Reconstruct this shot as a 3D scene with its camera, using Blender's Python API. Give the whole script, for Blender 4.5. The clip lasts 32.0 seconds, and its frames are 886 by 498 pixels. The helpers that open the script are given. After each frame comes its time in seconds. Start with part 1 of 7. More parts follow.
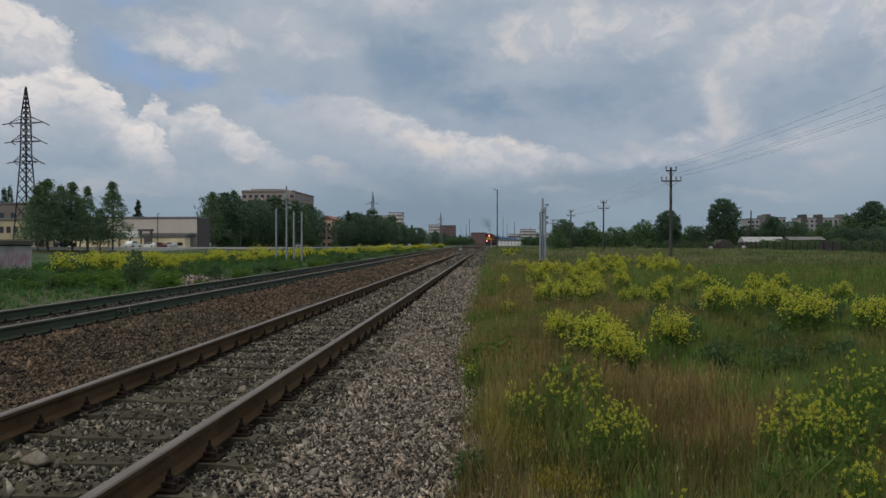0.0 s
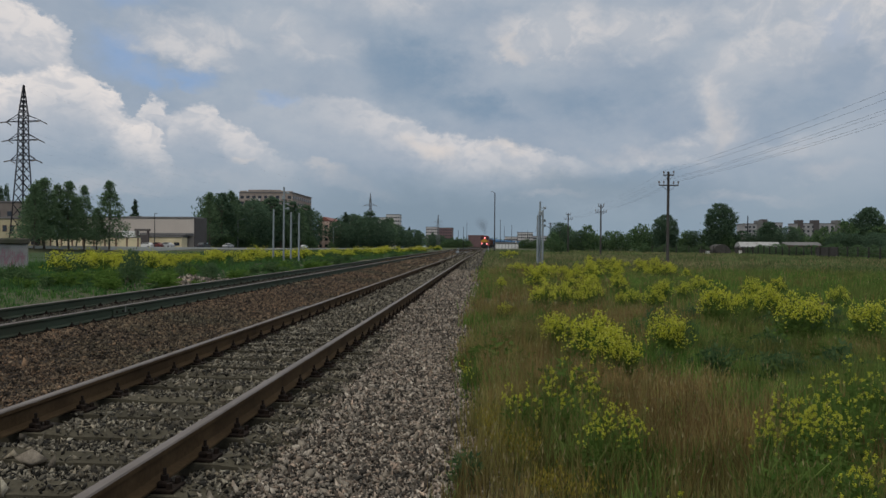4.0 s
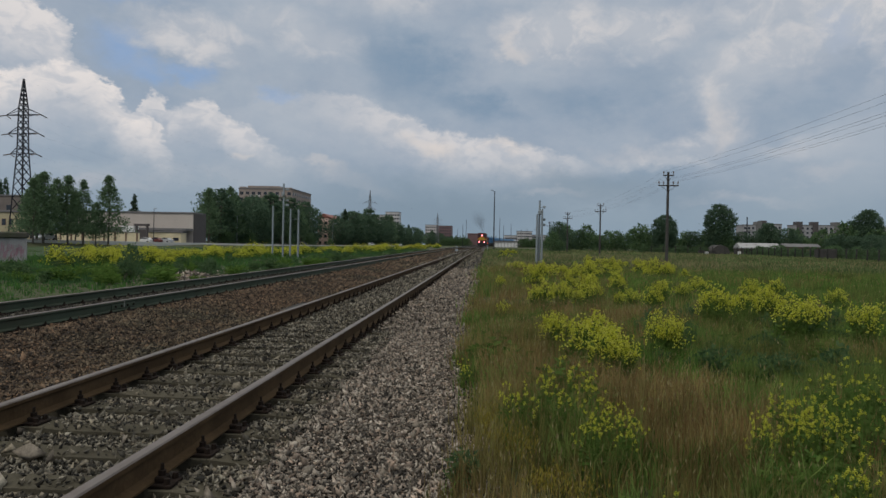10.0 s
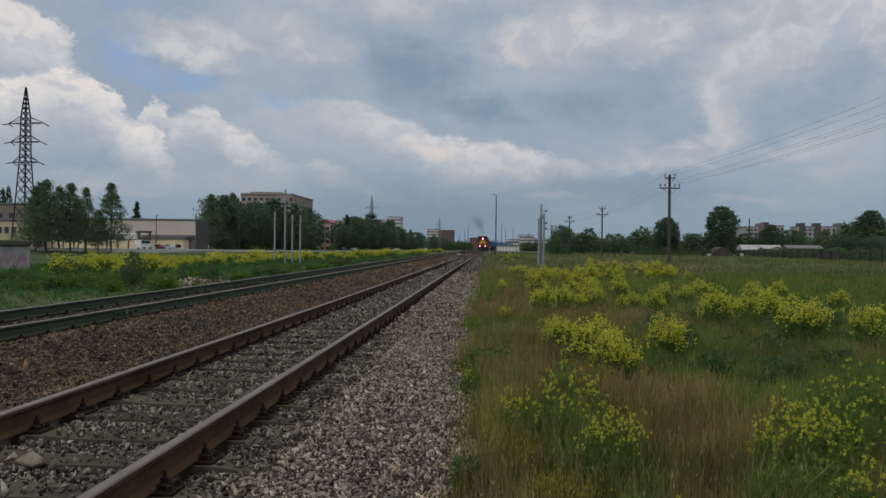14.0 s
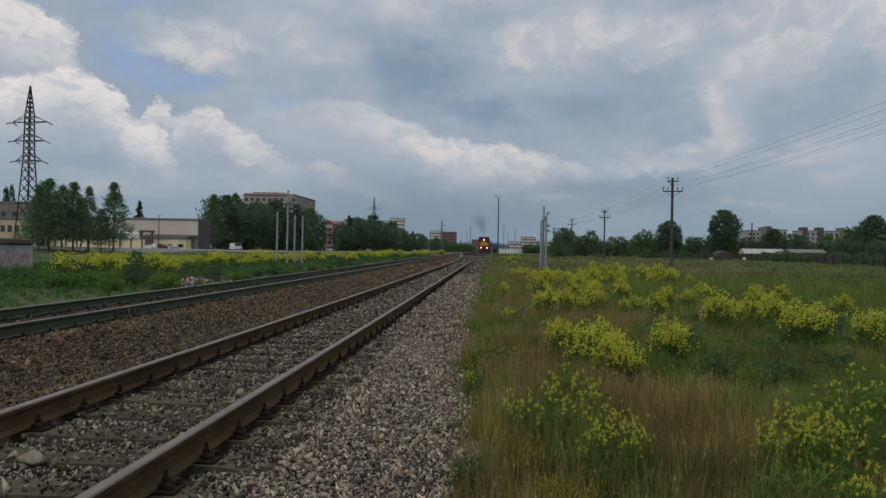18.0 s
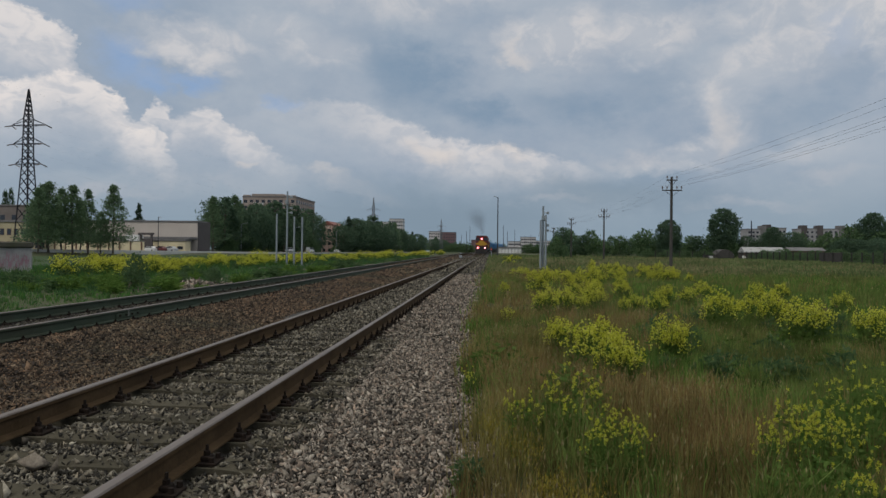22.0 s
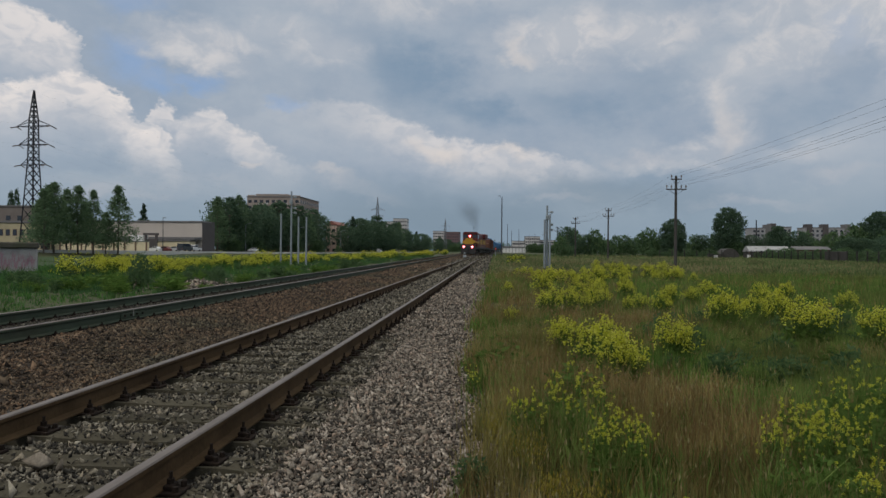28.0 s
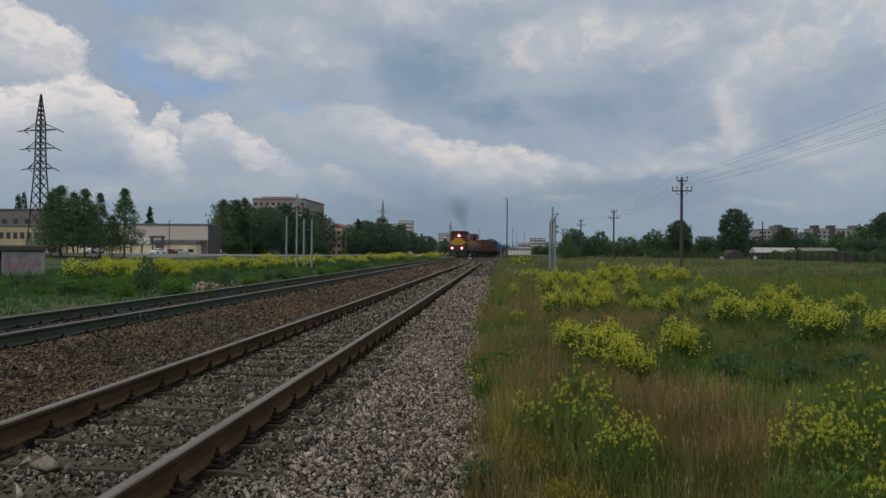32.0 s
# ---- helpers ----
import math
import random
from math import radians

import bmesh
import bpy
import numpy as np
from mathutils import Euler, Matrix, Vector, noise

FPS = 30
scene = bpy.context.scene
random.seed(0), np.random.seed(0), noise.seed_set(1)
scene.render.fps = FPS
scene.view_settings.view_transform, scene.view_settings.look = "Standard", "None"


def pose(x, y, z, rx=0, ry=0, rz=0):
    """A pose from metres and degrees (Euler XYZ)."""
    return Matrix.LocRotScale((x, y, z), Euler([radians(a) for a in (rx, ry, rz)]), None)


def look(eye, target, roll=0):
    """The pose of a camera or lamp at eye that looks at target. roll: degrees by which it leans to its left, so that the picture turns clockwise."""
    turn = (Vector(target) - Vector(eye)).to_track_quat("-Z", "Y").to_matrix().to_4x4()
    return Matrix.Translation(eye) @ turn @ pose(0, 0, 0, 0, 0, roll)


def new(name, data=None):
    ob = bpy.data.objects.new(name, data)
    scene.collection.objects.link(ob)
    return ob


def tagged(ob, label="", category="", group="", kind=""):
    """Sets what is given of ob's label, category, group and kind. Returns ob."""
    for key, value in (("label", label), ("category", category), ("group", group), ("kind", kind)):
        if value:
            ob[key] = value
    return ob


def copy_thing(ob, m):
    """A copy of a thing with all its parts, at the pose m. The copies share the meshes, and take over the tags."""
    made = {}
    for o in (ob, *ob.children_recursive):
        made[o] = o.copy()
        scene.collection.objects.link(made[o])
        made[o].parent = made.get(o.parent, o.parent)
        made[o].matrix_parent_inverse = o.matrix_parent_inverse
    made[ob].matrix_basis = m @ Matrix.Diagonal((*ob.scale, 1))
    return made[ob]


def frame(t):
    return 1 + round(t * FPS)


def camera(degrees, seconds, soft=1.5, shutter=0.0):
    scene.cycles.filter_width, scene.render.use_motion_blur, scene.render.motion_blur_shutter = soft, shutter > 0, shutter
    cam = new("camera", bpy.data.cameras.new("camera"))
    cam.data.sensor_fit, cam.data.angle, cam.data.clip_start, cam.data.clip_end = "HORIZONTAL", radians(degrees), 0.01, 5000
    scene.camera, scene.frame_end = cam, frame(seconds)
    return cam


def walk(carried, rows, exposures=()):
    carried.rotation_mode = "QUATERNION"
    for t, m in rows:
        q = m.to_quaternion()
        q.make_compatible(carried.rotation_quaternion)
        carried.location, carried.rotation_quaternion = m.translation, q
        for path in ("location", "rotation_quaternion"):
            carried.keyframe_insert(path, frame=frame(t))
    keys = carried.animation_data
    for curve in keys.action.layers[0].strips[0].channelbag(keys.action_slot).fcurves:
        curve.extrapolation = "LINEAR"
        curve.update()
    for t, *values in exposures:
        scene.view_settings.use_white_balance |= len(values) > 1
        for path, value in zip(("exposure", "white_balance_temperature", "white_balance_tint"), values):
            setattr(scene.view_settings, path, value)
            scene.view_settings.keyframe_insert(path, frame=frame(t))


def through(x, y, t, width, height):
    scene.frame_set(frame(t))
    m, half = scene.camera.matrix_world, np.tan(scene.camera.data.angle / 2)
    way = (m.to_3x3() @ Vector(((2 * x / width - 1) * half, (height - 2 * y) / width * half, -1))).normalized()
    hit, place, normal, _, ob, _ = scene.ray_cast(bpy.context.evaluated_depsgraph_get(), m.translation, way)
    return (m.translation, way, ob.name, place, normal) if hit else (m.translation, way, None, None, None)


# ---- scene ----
# The camera: held by hand at the edge of the ballast, turning a little.
LENS = 66.2
PATH = [
    (0, 0.000, 0.000, 1.500, 89.620, -0.000, 3.998),
    (0.5, -0.004, 0.003, 1.499, 89.711, -0.150, 4.112),
    (1, -0.005, 0.004, 1.500, 89.651, -0.250, 4.099),
    (1.5, -0.005, 0.004, 1.497, 89.514, -0.408, 4.000),
    (2, -0.007, 0.004, 1.496, 89.637, -0.471, 3.994),
    (2.5, -0.010, 0.002, 1.496, 89.869, -0.390, 3.979),
    (3, -0.010, 0.002, 1.495, 89.726, -0.375, 3.786),
    (3.5, -0.008, 0.001, 1.495, 89.848, -0.445, 3.836),
    (5.5, -0.004, 0.001, 1.496, 89.587, -0.682, 3.443),
    (6, -0.004, -0.001, 1.497, 89.525, -0.760, 3.568),
    (6.5, -0.002, -0.001, 1.495, 89.472, -0.821, 3.681),
    (7, -0.003, -0.001, 1.497, 89.675, -0.784, 3.664),
    (7.5, -0.002, -0.002, 1.496, 89.754, -0.771, 3.677),
    (8, -0.003, -0.003, 1.495, 89.660, -1.032, 3.564),
    (8.5, -0.003, -0.003, 1.495, 89.677, -1.141, 3.471),
    (9, -0.005, -0.004, 1.496, 89.580, -1.083, 3.552),
    (9.5, -0.007, -0.006, 1.495, 89.671, -1.037, 3.655),
    (10, -0.006, -0.007, 1.498, 89.651, -1.071, 3.694),
    (10.5, -0.007, -0.008, 1.499, 89.643, -1.084, 3.654),
    (11, -0.005, -0.010, 1.502, 89.613, -0.919, 3.649),
    (11.5, -0.001, -0.013, 1.500, 89.582, -0.892, 3.767),
    (12, 0.003, -0.014, 1.500, 89.614, -0.945, 3.759),
    (12.5, 0.003, -0.016, 1.501, 89.801, -0.757, 3.581),
    (13, 0.006, -0.015, 1.501, 89.774, -0.613, 3.588),
    (13.5, 0.008, -0.012, 1.501, 89.833, -0.536, 3.888),
    (14, 0.006, -0.011, 1.502, 90.021, -0.586, 3.872),
    (14.5, 0.005, -0.009, 1.501, 89.917, -0.626, 3.920),
    (16.5, 0.002, -0.007, 1.501, 89.899, -0.831, 4.110),
    (17, -0.001, -0.006, 1.500, 89.877, -0.899, 4.005),
    (17.5, -0.001, -0.005, 1.498, 90.044, -0.994, 4.058),
    (18, -0.002, -0.004, 1.497, 90.157, -1.010, 4.044),
    (18.5, -0.002, -0.003, 1.497, 90.198, -1.181, 3.788),
    (19, -0.003, -0.001, 1.500, 89.963, -0.883, 3.847),
    (19.5, -0.004, -0.000, 1.499, 90.025, -0.758, 3.924),
    (20, -0.004, 0.001, 1.497, 89.901, -0.828, 4.020),
    (20.5, -0.004, 0.001, 1.497, 90.071, -0.780, 4.087),
    (21, -0.004, 0.001, 1.498, 90.081, -0.922, 4.038),
    (21.5, -0.004, -0.000, 1.497, 90.081, -0.837, 4.030),
    (22, -0.002, -0.001, 1.499, 90.194, -0.635, 4.015),
    (22.5, -0.001, -0.003, 1.500, 90.160, -0.465, 4.095),
    (23, 0.001, -0.004, 1.500, 90.038, -0.339, 4.196),
    (23.5, 0.006, -0.004, 1.500, 90.079, -0.422, 4.171),
    (24, 0.008, -0.005, 1.500, 90.274, -0.370, 4.091),
    (24.5, 0.010, -0.005, 1.500, 90.316, -0.270, 4.054),
    (25, 0.012, -0.006, 1.500, 90.099, -0.014, 4.195),
    (25.5, 0.012, -0.006, 1.498, 90.108, -0.011, 4.154),
    (27.5, 0.007, -0.007, 1.497, 90.096, -0.555, 4.407),
    (28, 0.006, -0.006, 1.497, 90.164, -0.517, 4.362),
    (28.5, 0.006, -0.005, 1.498, 90.227, -0.417, 4.501),
    (29, 0.004, -0.006, 1.497, 90.217, -0.505, 4.487),
    (29.5, 0.004, -0.007, 1.499, 90.188, -0.517, 4.465),
    (30, 0.005, -0.005, 1.502, 90.257, -0.638, 4.524),
    (30.5, 0.003, -0.005, 1.501, 90.224, -0.679, 4.649),
    (31, 0.002, -0.005, 1.500, 90.233, -0.806, 4.627),
    (31.5, 0.005, -0.002, 1.501, 90.397, -0.592, 4.627),
    (32, 0.004, -0.003, 1.502, 90.338, -0.390, 4.806),
]
cam = camera(LENS, 32.0, soft=1.5)
walk(cam, [(row[0], pose(*row[1:])) for row in PATH])


# ---- world and sun ----
def sky_world():
    world = bpy.data.worlds.new("cloudy_sky")
    world.use_nodes = True
    nt = world.node_tree
    nt.nodes.clear()
    link = nt.links.new

    def node(kind, **props):
        n = nt.nodes.new(kind)
        for k, v in props.items():
            setattr(n, k, v)
        return n

    def calc(op, a, b=None, c=None, clamp=False):
        n = node("ShaderNodeMath", operation=op, use_clamp=clamp)
        for i, v in enumerate((a, b, c)):
            if v is None:
                continue
            if isinstance(v, (int, float)):
                n.inputs[i].default_value = v
            else:
                link(v, n.inputs[i])
        return n.outputs[0]

    def mixed(fac, a, b):
        n = node("ShaderNodeMix", data_type="RGBA")
        for s, v in ((n.inputs[0], fac), (n.inputs[6], a), (n.inputs[7], b)):
            if isinstance(v, (int, float)):
                s.default_value = v
            elif isinstance(v, tuple):
                s.default_value = (*v, 1)
            else:
                link(v, s)
        return n.outputs[2]

    def ranged(v, a, b, c=0.0, d=1.0, smooth=True):
        n = node("ShaderNodeMapRange", interpolation_type="SMOOTHSTEP" if smooth else "LINEAR")
        link(v, n.inputs[0])
        for i, x in enumerate((a, b, c, d)):
            n.inputs[i + 1].default_value = x
        return n.outputs[0]

    def noised(vec, scale, detail, rough, warp=0.0):
        n = node("ShaderNodeTexNoise")
        link(vec, n.inputs["Vector"])
        n.inputs["Scale"].default_value = scale
        n.inputs["Detail"].default_value = detail
        n.inputs["Roughness"].default_value = rough
        n.inputs["Distortion"].default_value = warp
        return n

    co = node("ShaderNodeTexCoord").outputs["Generated"]
    sep = node("ShaderNodeSeparateXYZ")
    link(co, sep.inputs[0])
    deg = 180 / math.pi
    az = calc("MULTIPLY", calc("ARCTAN2", sep.outputs[0], sep.outputs[1]), deg)
    el = calc("MULTIPLY", calc("ARCSINE", sep.outputs[2]), deg)
    flat = node("ShaderNodeCombineXYZ")
    link(az, flat.inputs[0])
    link(el, flat.inputs[1])
    # ragged edges: the angles are pushed about by noise at two sizes
    stretch = node("ShaderNodeMapping")
    link(co, stretch.inputs[0])
    stretch.inputs["Scale"].default_value = (1, 1, 1.6)
    big = noised(stretch.outputs[0], 5.5, 5, 0.6)
    fine = noised(stretch.outputs[0], 21.0, 8, 0.62)
    curd = noised(stretch.outputs[0], 62.0, 6, 0.6)

    def pushed(wide, small, tiny=0.0):
        out = flat.outputs[0]
        for n, k in ((big, wide), (fine, small), (curd, tiny)):
            p = node("ShaderNodeVectorMath", operation="MULTIPLY_ADD")
            link(n.outputs["Color"], p.inputs[0])
            p.inputs[1].default_value = (k, k * 0.75, 0)
            p.inputs[2].default_value = (-k / 2, -k * 0.375, 0)
            q = node("ShaderNodeVectorMath", operation="ADD")
            link(out, q.inputs[0])
            link(p.outputs[0], q.inputs[1])
            out = q.outputs[0]
        return out

    soft, crisp = pushed(8.0, 3.5), pushed(1.4, 2.6, 1.5)
    split = node("ShaderNodeSeparateXYZ")
    link(crisp, split.inputs[0])

    def bank(rows):
        total = None
        for a, e, ra, re, turn, weight in rows:
            m = node("ShaderNodeMapping", vector_type="TEXTURE")
            link(soft, m.inputs[0])
            m.inputs["Location"].default_value = (a, e, 0)
            m.inputs["Rotation"].default_value = (0, 0, radians(turn))
            m.inputs["Scale"].default_value = (ra, re, 1)
            ln = node("ShaderNodeVectorMath", operation="LENGTH")
            link(m.outputs[0], ln.inputs[0])
            v = ranged(ln.outputs["Value"], 0.1, 1.0, weight, 0.0)
            total = v if total is None else calc("MAXIMUM", total, v)
        return total

    sky = node("ShaderNodeTexSky", sky_type="NISHITA", sun_disc=False)
    sky.sun_elevation, sky.sun_rotation = radians(SUN_EL), radians(SUN_AZ)
    clear = node("ShaderNodeVectorMath", operation="SCALE")
    link(sky.outputs[0], clear.inputs[0])
    clear.inputs["Scale"].default_value = 0.11
    mottle = ranged(big.outputs["Fac"], 0.3, 0.7)
    grain = ranged(fine.outputs["Fac"], 0.3, 0.7)
    billow = noised(stretch.outputs[0], 34.0, 4, 0.55, 0.6)
    puff = ranged(billow.outputs["Fac"], 0.36, 0.6)
    tall = node("ShaderNodeMapping")
    link(co, tall.inputs[0])
    tall.inputs["Rotation"].default_value = (0, radians(-25), 0)
    tall.inputs["Scale"].default_value = (1.15, 1, 1.35)
    wisp = ranged(noised(tall.outputs[0], 16.0, 7, 0.62, 0.5).outputs["Fac"], 0.44, 0.64)
    col = mixed(mottle, (0.285, 0.355, 0.45), (0.375, 0.432, 0.505))
    col = mixed(bank(DARK), col, (0.212, 0.298, 0.405))
    blue = mixed(0.75, clear.outputs[0], (0.25, 0.375, 0.60))
    col = mixed(bank(GAPS), col, blue)
    pale = bank(PALE)
    col = mixed(calc("MULTIPLY", pale, calc("MULTIPLY_ADD", wisp, 0.55, 0.5), None, True), col, (0.585, 0.585, 0.605))
    col = mixed(calc("MULTIPLY", calc("MULTIPLY", wisp, puff), calc("MULTIPLY", pale, 0.28)), col, (0.70, 0.655, 0.635))
    col = mixed(calc("MULTIPLY", grain, 0.13), col, (0.52, 0.53, 0.56))
    # heaps of cumulus: a crisp bright upper edge over each stretch of the sky, fading downwards
    for top, fade, strength, start, end, blur in HEAPS:
        ramp = node("ShaderNodeValToRGB")
        els = ramp.color_ramp.elements
        while len(els) < len(top):
            els.new(0.5)
        for stop, (a, e) in zip(els, top):
            stop.position = (a + 45) / 90
            stop.color = ((e + 10) / 40, (e + 10) / 40, (e + 10) / 40, 1)
        link(ranged(split.outputs[0], -45, 45, 0, 1, False), ramp.inputs[0])
        below = calc("SUBTRACT", calc("MULTIPLY_ADD", ramp.outputs[0], 40.0, -10.0), split.outputs[1])
        mask = calc("MULTIPLY", ranged(below, 0.0, blur, 0.0, strength), ranged(below, fade * 0.4, fade * 1.15, 1.0, 0.0))
        mask = calc("MULTIPLY", mask, ranged(el, 3.0, 6.5))
        mask = calc("MULTIPLY", mask, calc("MULTIPLY", ranged(split.outputs[0], *start), ranged(split.outputs[0], *end)))
        bright = calc("MULTIPLY", ranged(below, 0.2, fade * 1.05, 1.0, 0.1), calc("MULTIPLY_ADD", puff, 0.5, 0.45))
        col = mixed(mask, col, mixed(bright, (0.405, 0.45, 0.52), (0.80, 0.745, 0.715)))
    col = mixed(bank(GLINTS), col, (0.72, 0.65, 0.60))
    col = mixed(ranged(el, 0.5, 8.5, 0.85, 0.0), col, (0.235, 0.315, 0.388))
    col = mixed(bank(LOW), col, (0.20, 0.27, 0.34))
    col = mixed(calc("MULTIPLY", bank(STREAKS), calc("MULTIPLY_ADD", grain, 0.6, 0.4)), col, (0.50, 0.50, 0.53))
    # overhead, out of view, a bright cover is added to light the ground
    col = mixed(ranged(el, 20.0, 48.0, 0.0, 0.9), col, (0.84, 0.84, 0.80))
    bg = node("ShaderNodeBackground")
    link(col, bg.inputs[0])
    bg.inputs[1].default_value = 1.0
    out = node("ShaderNodeOutputWorld")
    link(bg.outputs[0], out.inputs[0])
    scene.world = world


# outlines of the heaps: azimuth and elevation of their upper edges, in degrees; the depth of the fade, the strength, and where they come and go sideways
HEAPS = [
    ([(-24, 10.2), (-20.2, 11.0), (-18.5, 11.8), (-14.8, 12.7), (-11.1, 12.5), (-8.3, 11.6), (-6.4, 10.8), (-4.0, 9.9), (-0.6, 9.2), (2.2, 8.7), (6.0, 8.1), (8.7, 7.3), (13, 6.2)], 5.4, 0.66,
     (-19, -5, 0.1, 1.0), (2.0, 12.0, 1.0, 0.0), 0.8),
    ([(-29.5, 6.0), (-28.6, 8.0), (-28.0, 10.4), (-27.6, 11.9), (-26.6, 11.2), (-26.0, 10.4), (-24.1, 11.2), (-22.2, 11.1), (-21.5, 10.0), (-19.8, 9.5), (-18.0, 8.2), (-16.4, 7.0), (-13, 5.6)], 3.8, 0.7,
     (-29, -27.8, 0.0, 1.0), (-21, -14.5, 1.0, 0.0), 0.6),
    ([(-45, 18.5), (-38, 17.4), (-34.3, 16.6), (-33, 15.8), (-32.4, 15.0), (-32.4, 13.9), (-32.7, 13.2), (-31.5, 12.6), (-29, 10.0)], 6.5, 0.85, (-46, -45, 0.0, 1.0), (-33.8, -31.9, 1.0, 0.0), 0.5),
    ([(-45, 9.5), (-38, 11.5), (-36.8, 11.9), (-35.1, 12.4), (-33.9, 12.9), (-32.4, 12.9), (-31.3, 12.7), (-30.2, 11.8), (-29.0, 10.3), (-27.4, 9.4), (-26.1, 7.8), (-25.5, 6.5), (-22, 4.6)], 4.6, 0.95,
     (-46, -45, 0.0, 1.0), (-28.0, -24.0, 1.0, 0.0), 0.5)]
PALE = [
    (-25.5, 14.9, 7.0, 1.7, -13, 0.95), (-24, 16.0, 8.5, 2.0, -8, 0.8), (-14, 16.5, 6, 2.2, -6, 0.6), (22, 18.2, 9, 3, 0, 0.8), (27, 17.4, 7, 4.5, 0, 0.9), (5.5, 17.2, 9.0, 2.8, 5, 1.0), (12, 17.6, 8, 3.2, 0, 0.9), (18.0, 11.4, 3.2, 4.6, -14, 0.6), (22.0, 14.8, 7.5, 3.4, 32, 0.85), (15.5, 8.6, 3.5, 1.6, 10, 0.6),
    (28.5, 17, 5, 2.6, 40, 0.95), (30, 13.5, 4, 3.0, 20, 0.6), (-25, 4.8, 13, 1.7, 0, 0.2), (-6, 21, 15, 3, 0, 0.6), (-17, 17.5, 5, 2.5, 0, 0.5), (14.5, 7.4, 4.5, 1.1, 0, 0.75), (25, 8.0, 5, 1.2, 0, 0.4), (29, 19, 10, 5, 0, 0.9)]
DARK = [
    (-6.5, 14.8, 8.5, 4.2, -28, 1.0), (-1.5, 11.9, 6.0, 2.2, -15, 1.0), (6.5, 11.8, 7.5, 2.6, -5, 0.75), (12.5, 13.0, 5, 2.6, 0, 0.55), (-31, 6.6, 7.0, 1.6, -8, 0.5), (23, 10.2, 6, 2.0, 0, 0.45), (8, 6.0, 11, 2.0, 0, 0.75)]
GAPS = [
    (-30.3, 14.2, 3.0, 2.6, -35, 0.9), (-28.6, 12.8, 3.2, 1.6, -20, 0.85), (-24.5, 12.9, 3.2, 1.2, -10, 0.75), (-17.2, 11.4, 2.0, 0.8, 0, 0.6), (-30, 18.8, 4, 1.4, 0, 0.6), (26.2, 16.4, 1.8, 2.4, -40, 0.35), (-25.5, 12.7, 3.5, 0.9, -14, 0.85)]
GLINTS = [
    (-5.5, 8.2, 3.6, 1.5, -20, 0.6), (0.5, 7.6, 3.0, 1.0, -5, 0.4), (17.6, 10.0, 1.6, 2.6, -12, 0.3), (1.6, 16.0, 2.2, 1.0, -10, 0.4), (-14, 5.9, 2.4, 0.8, -20, 0.35), (-20, 6.9, 1.6, 0.6, 0, 0.4)]
STREAKS = [(26, 6.0, 4.5, 0.9, 4, 0.5), (20, 4.0, 8, 0.7, 0, 0.35), (11, 8.0, 5, 0.8, -5, 0.4), (-12, 4.6, 5, 1.0, -12, 0.3), (-21, 5.2, 6, 0.9, -8, 0.2), (5, 4.2, 6, 0.6, 0, 0.3), (-30, 4.2, 6, 0.8, 0, 0.35)]
LOW = [(-4, 2.5, 18, 4.5, 0, 0.75), (9, 4.6, 13, 2.6, 0, 0.55)]
SUN_EL, SUN_AZ = 48, -140
sky_world()
sun = new("sun", bpy.data.lights.new("sun", "SUN"))
sun.data.energy, sun.data.angle, sun.data.color = 1.12, radians(12), (1.0, 0.96, 0.88)
sun.matrix_world = look(
    (200 * math.sin(radians(SUN_AZ)) * math.cos(radians(SUN_EL)), 200 * math.cos(radians(SUN_AZ)) * math.cos(radians(SUN_EL)), 200 * math.sin(radians(SUN_EL))),
    (0, 0, 0))


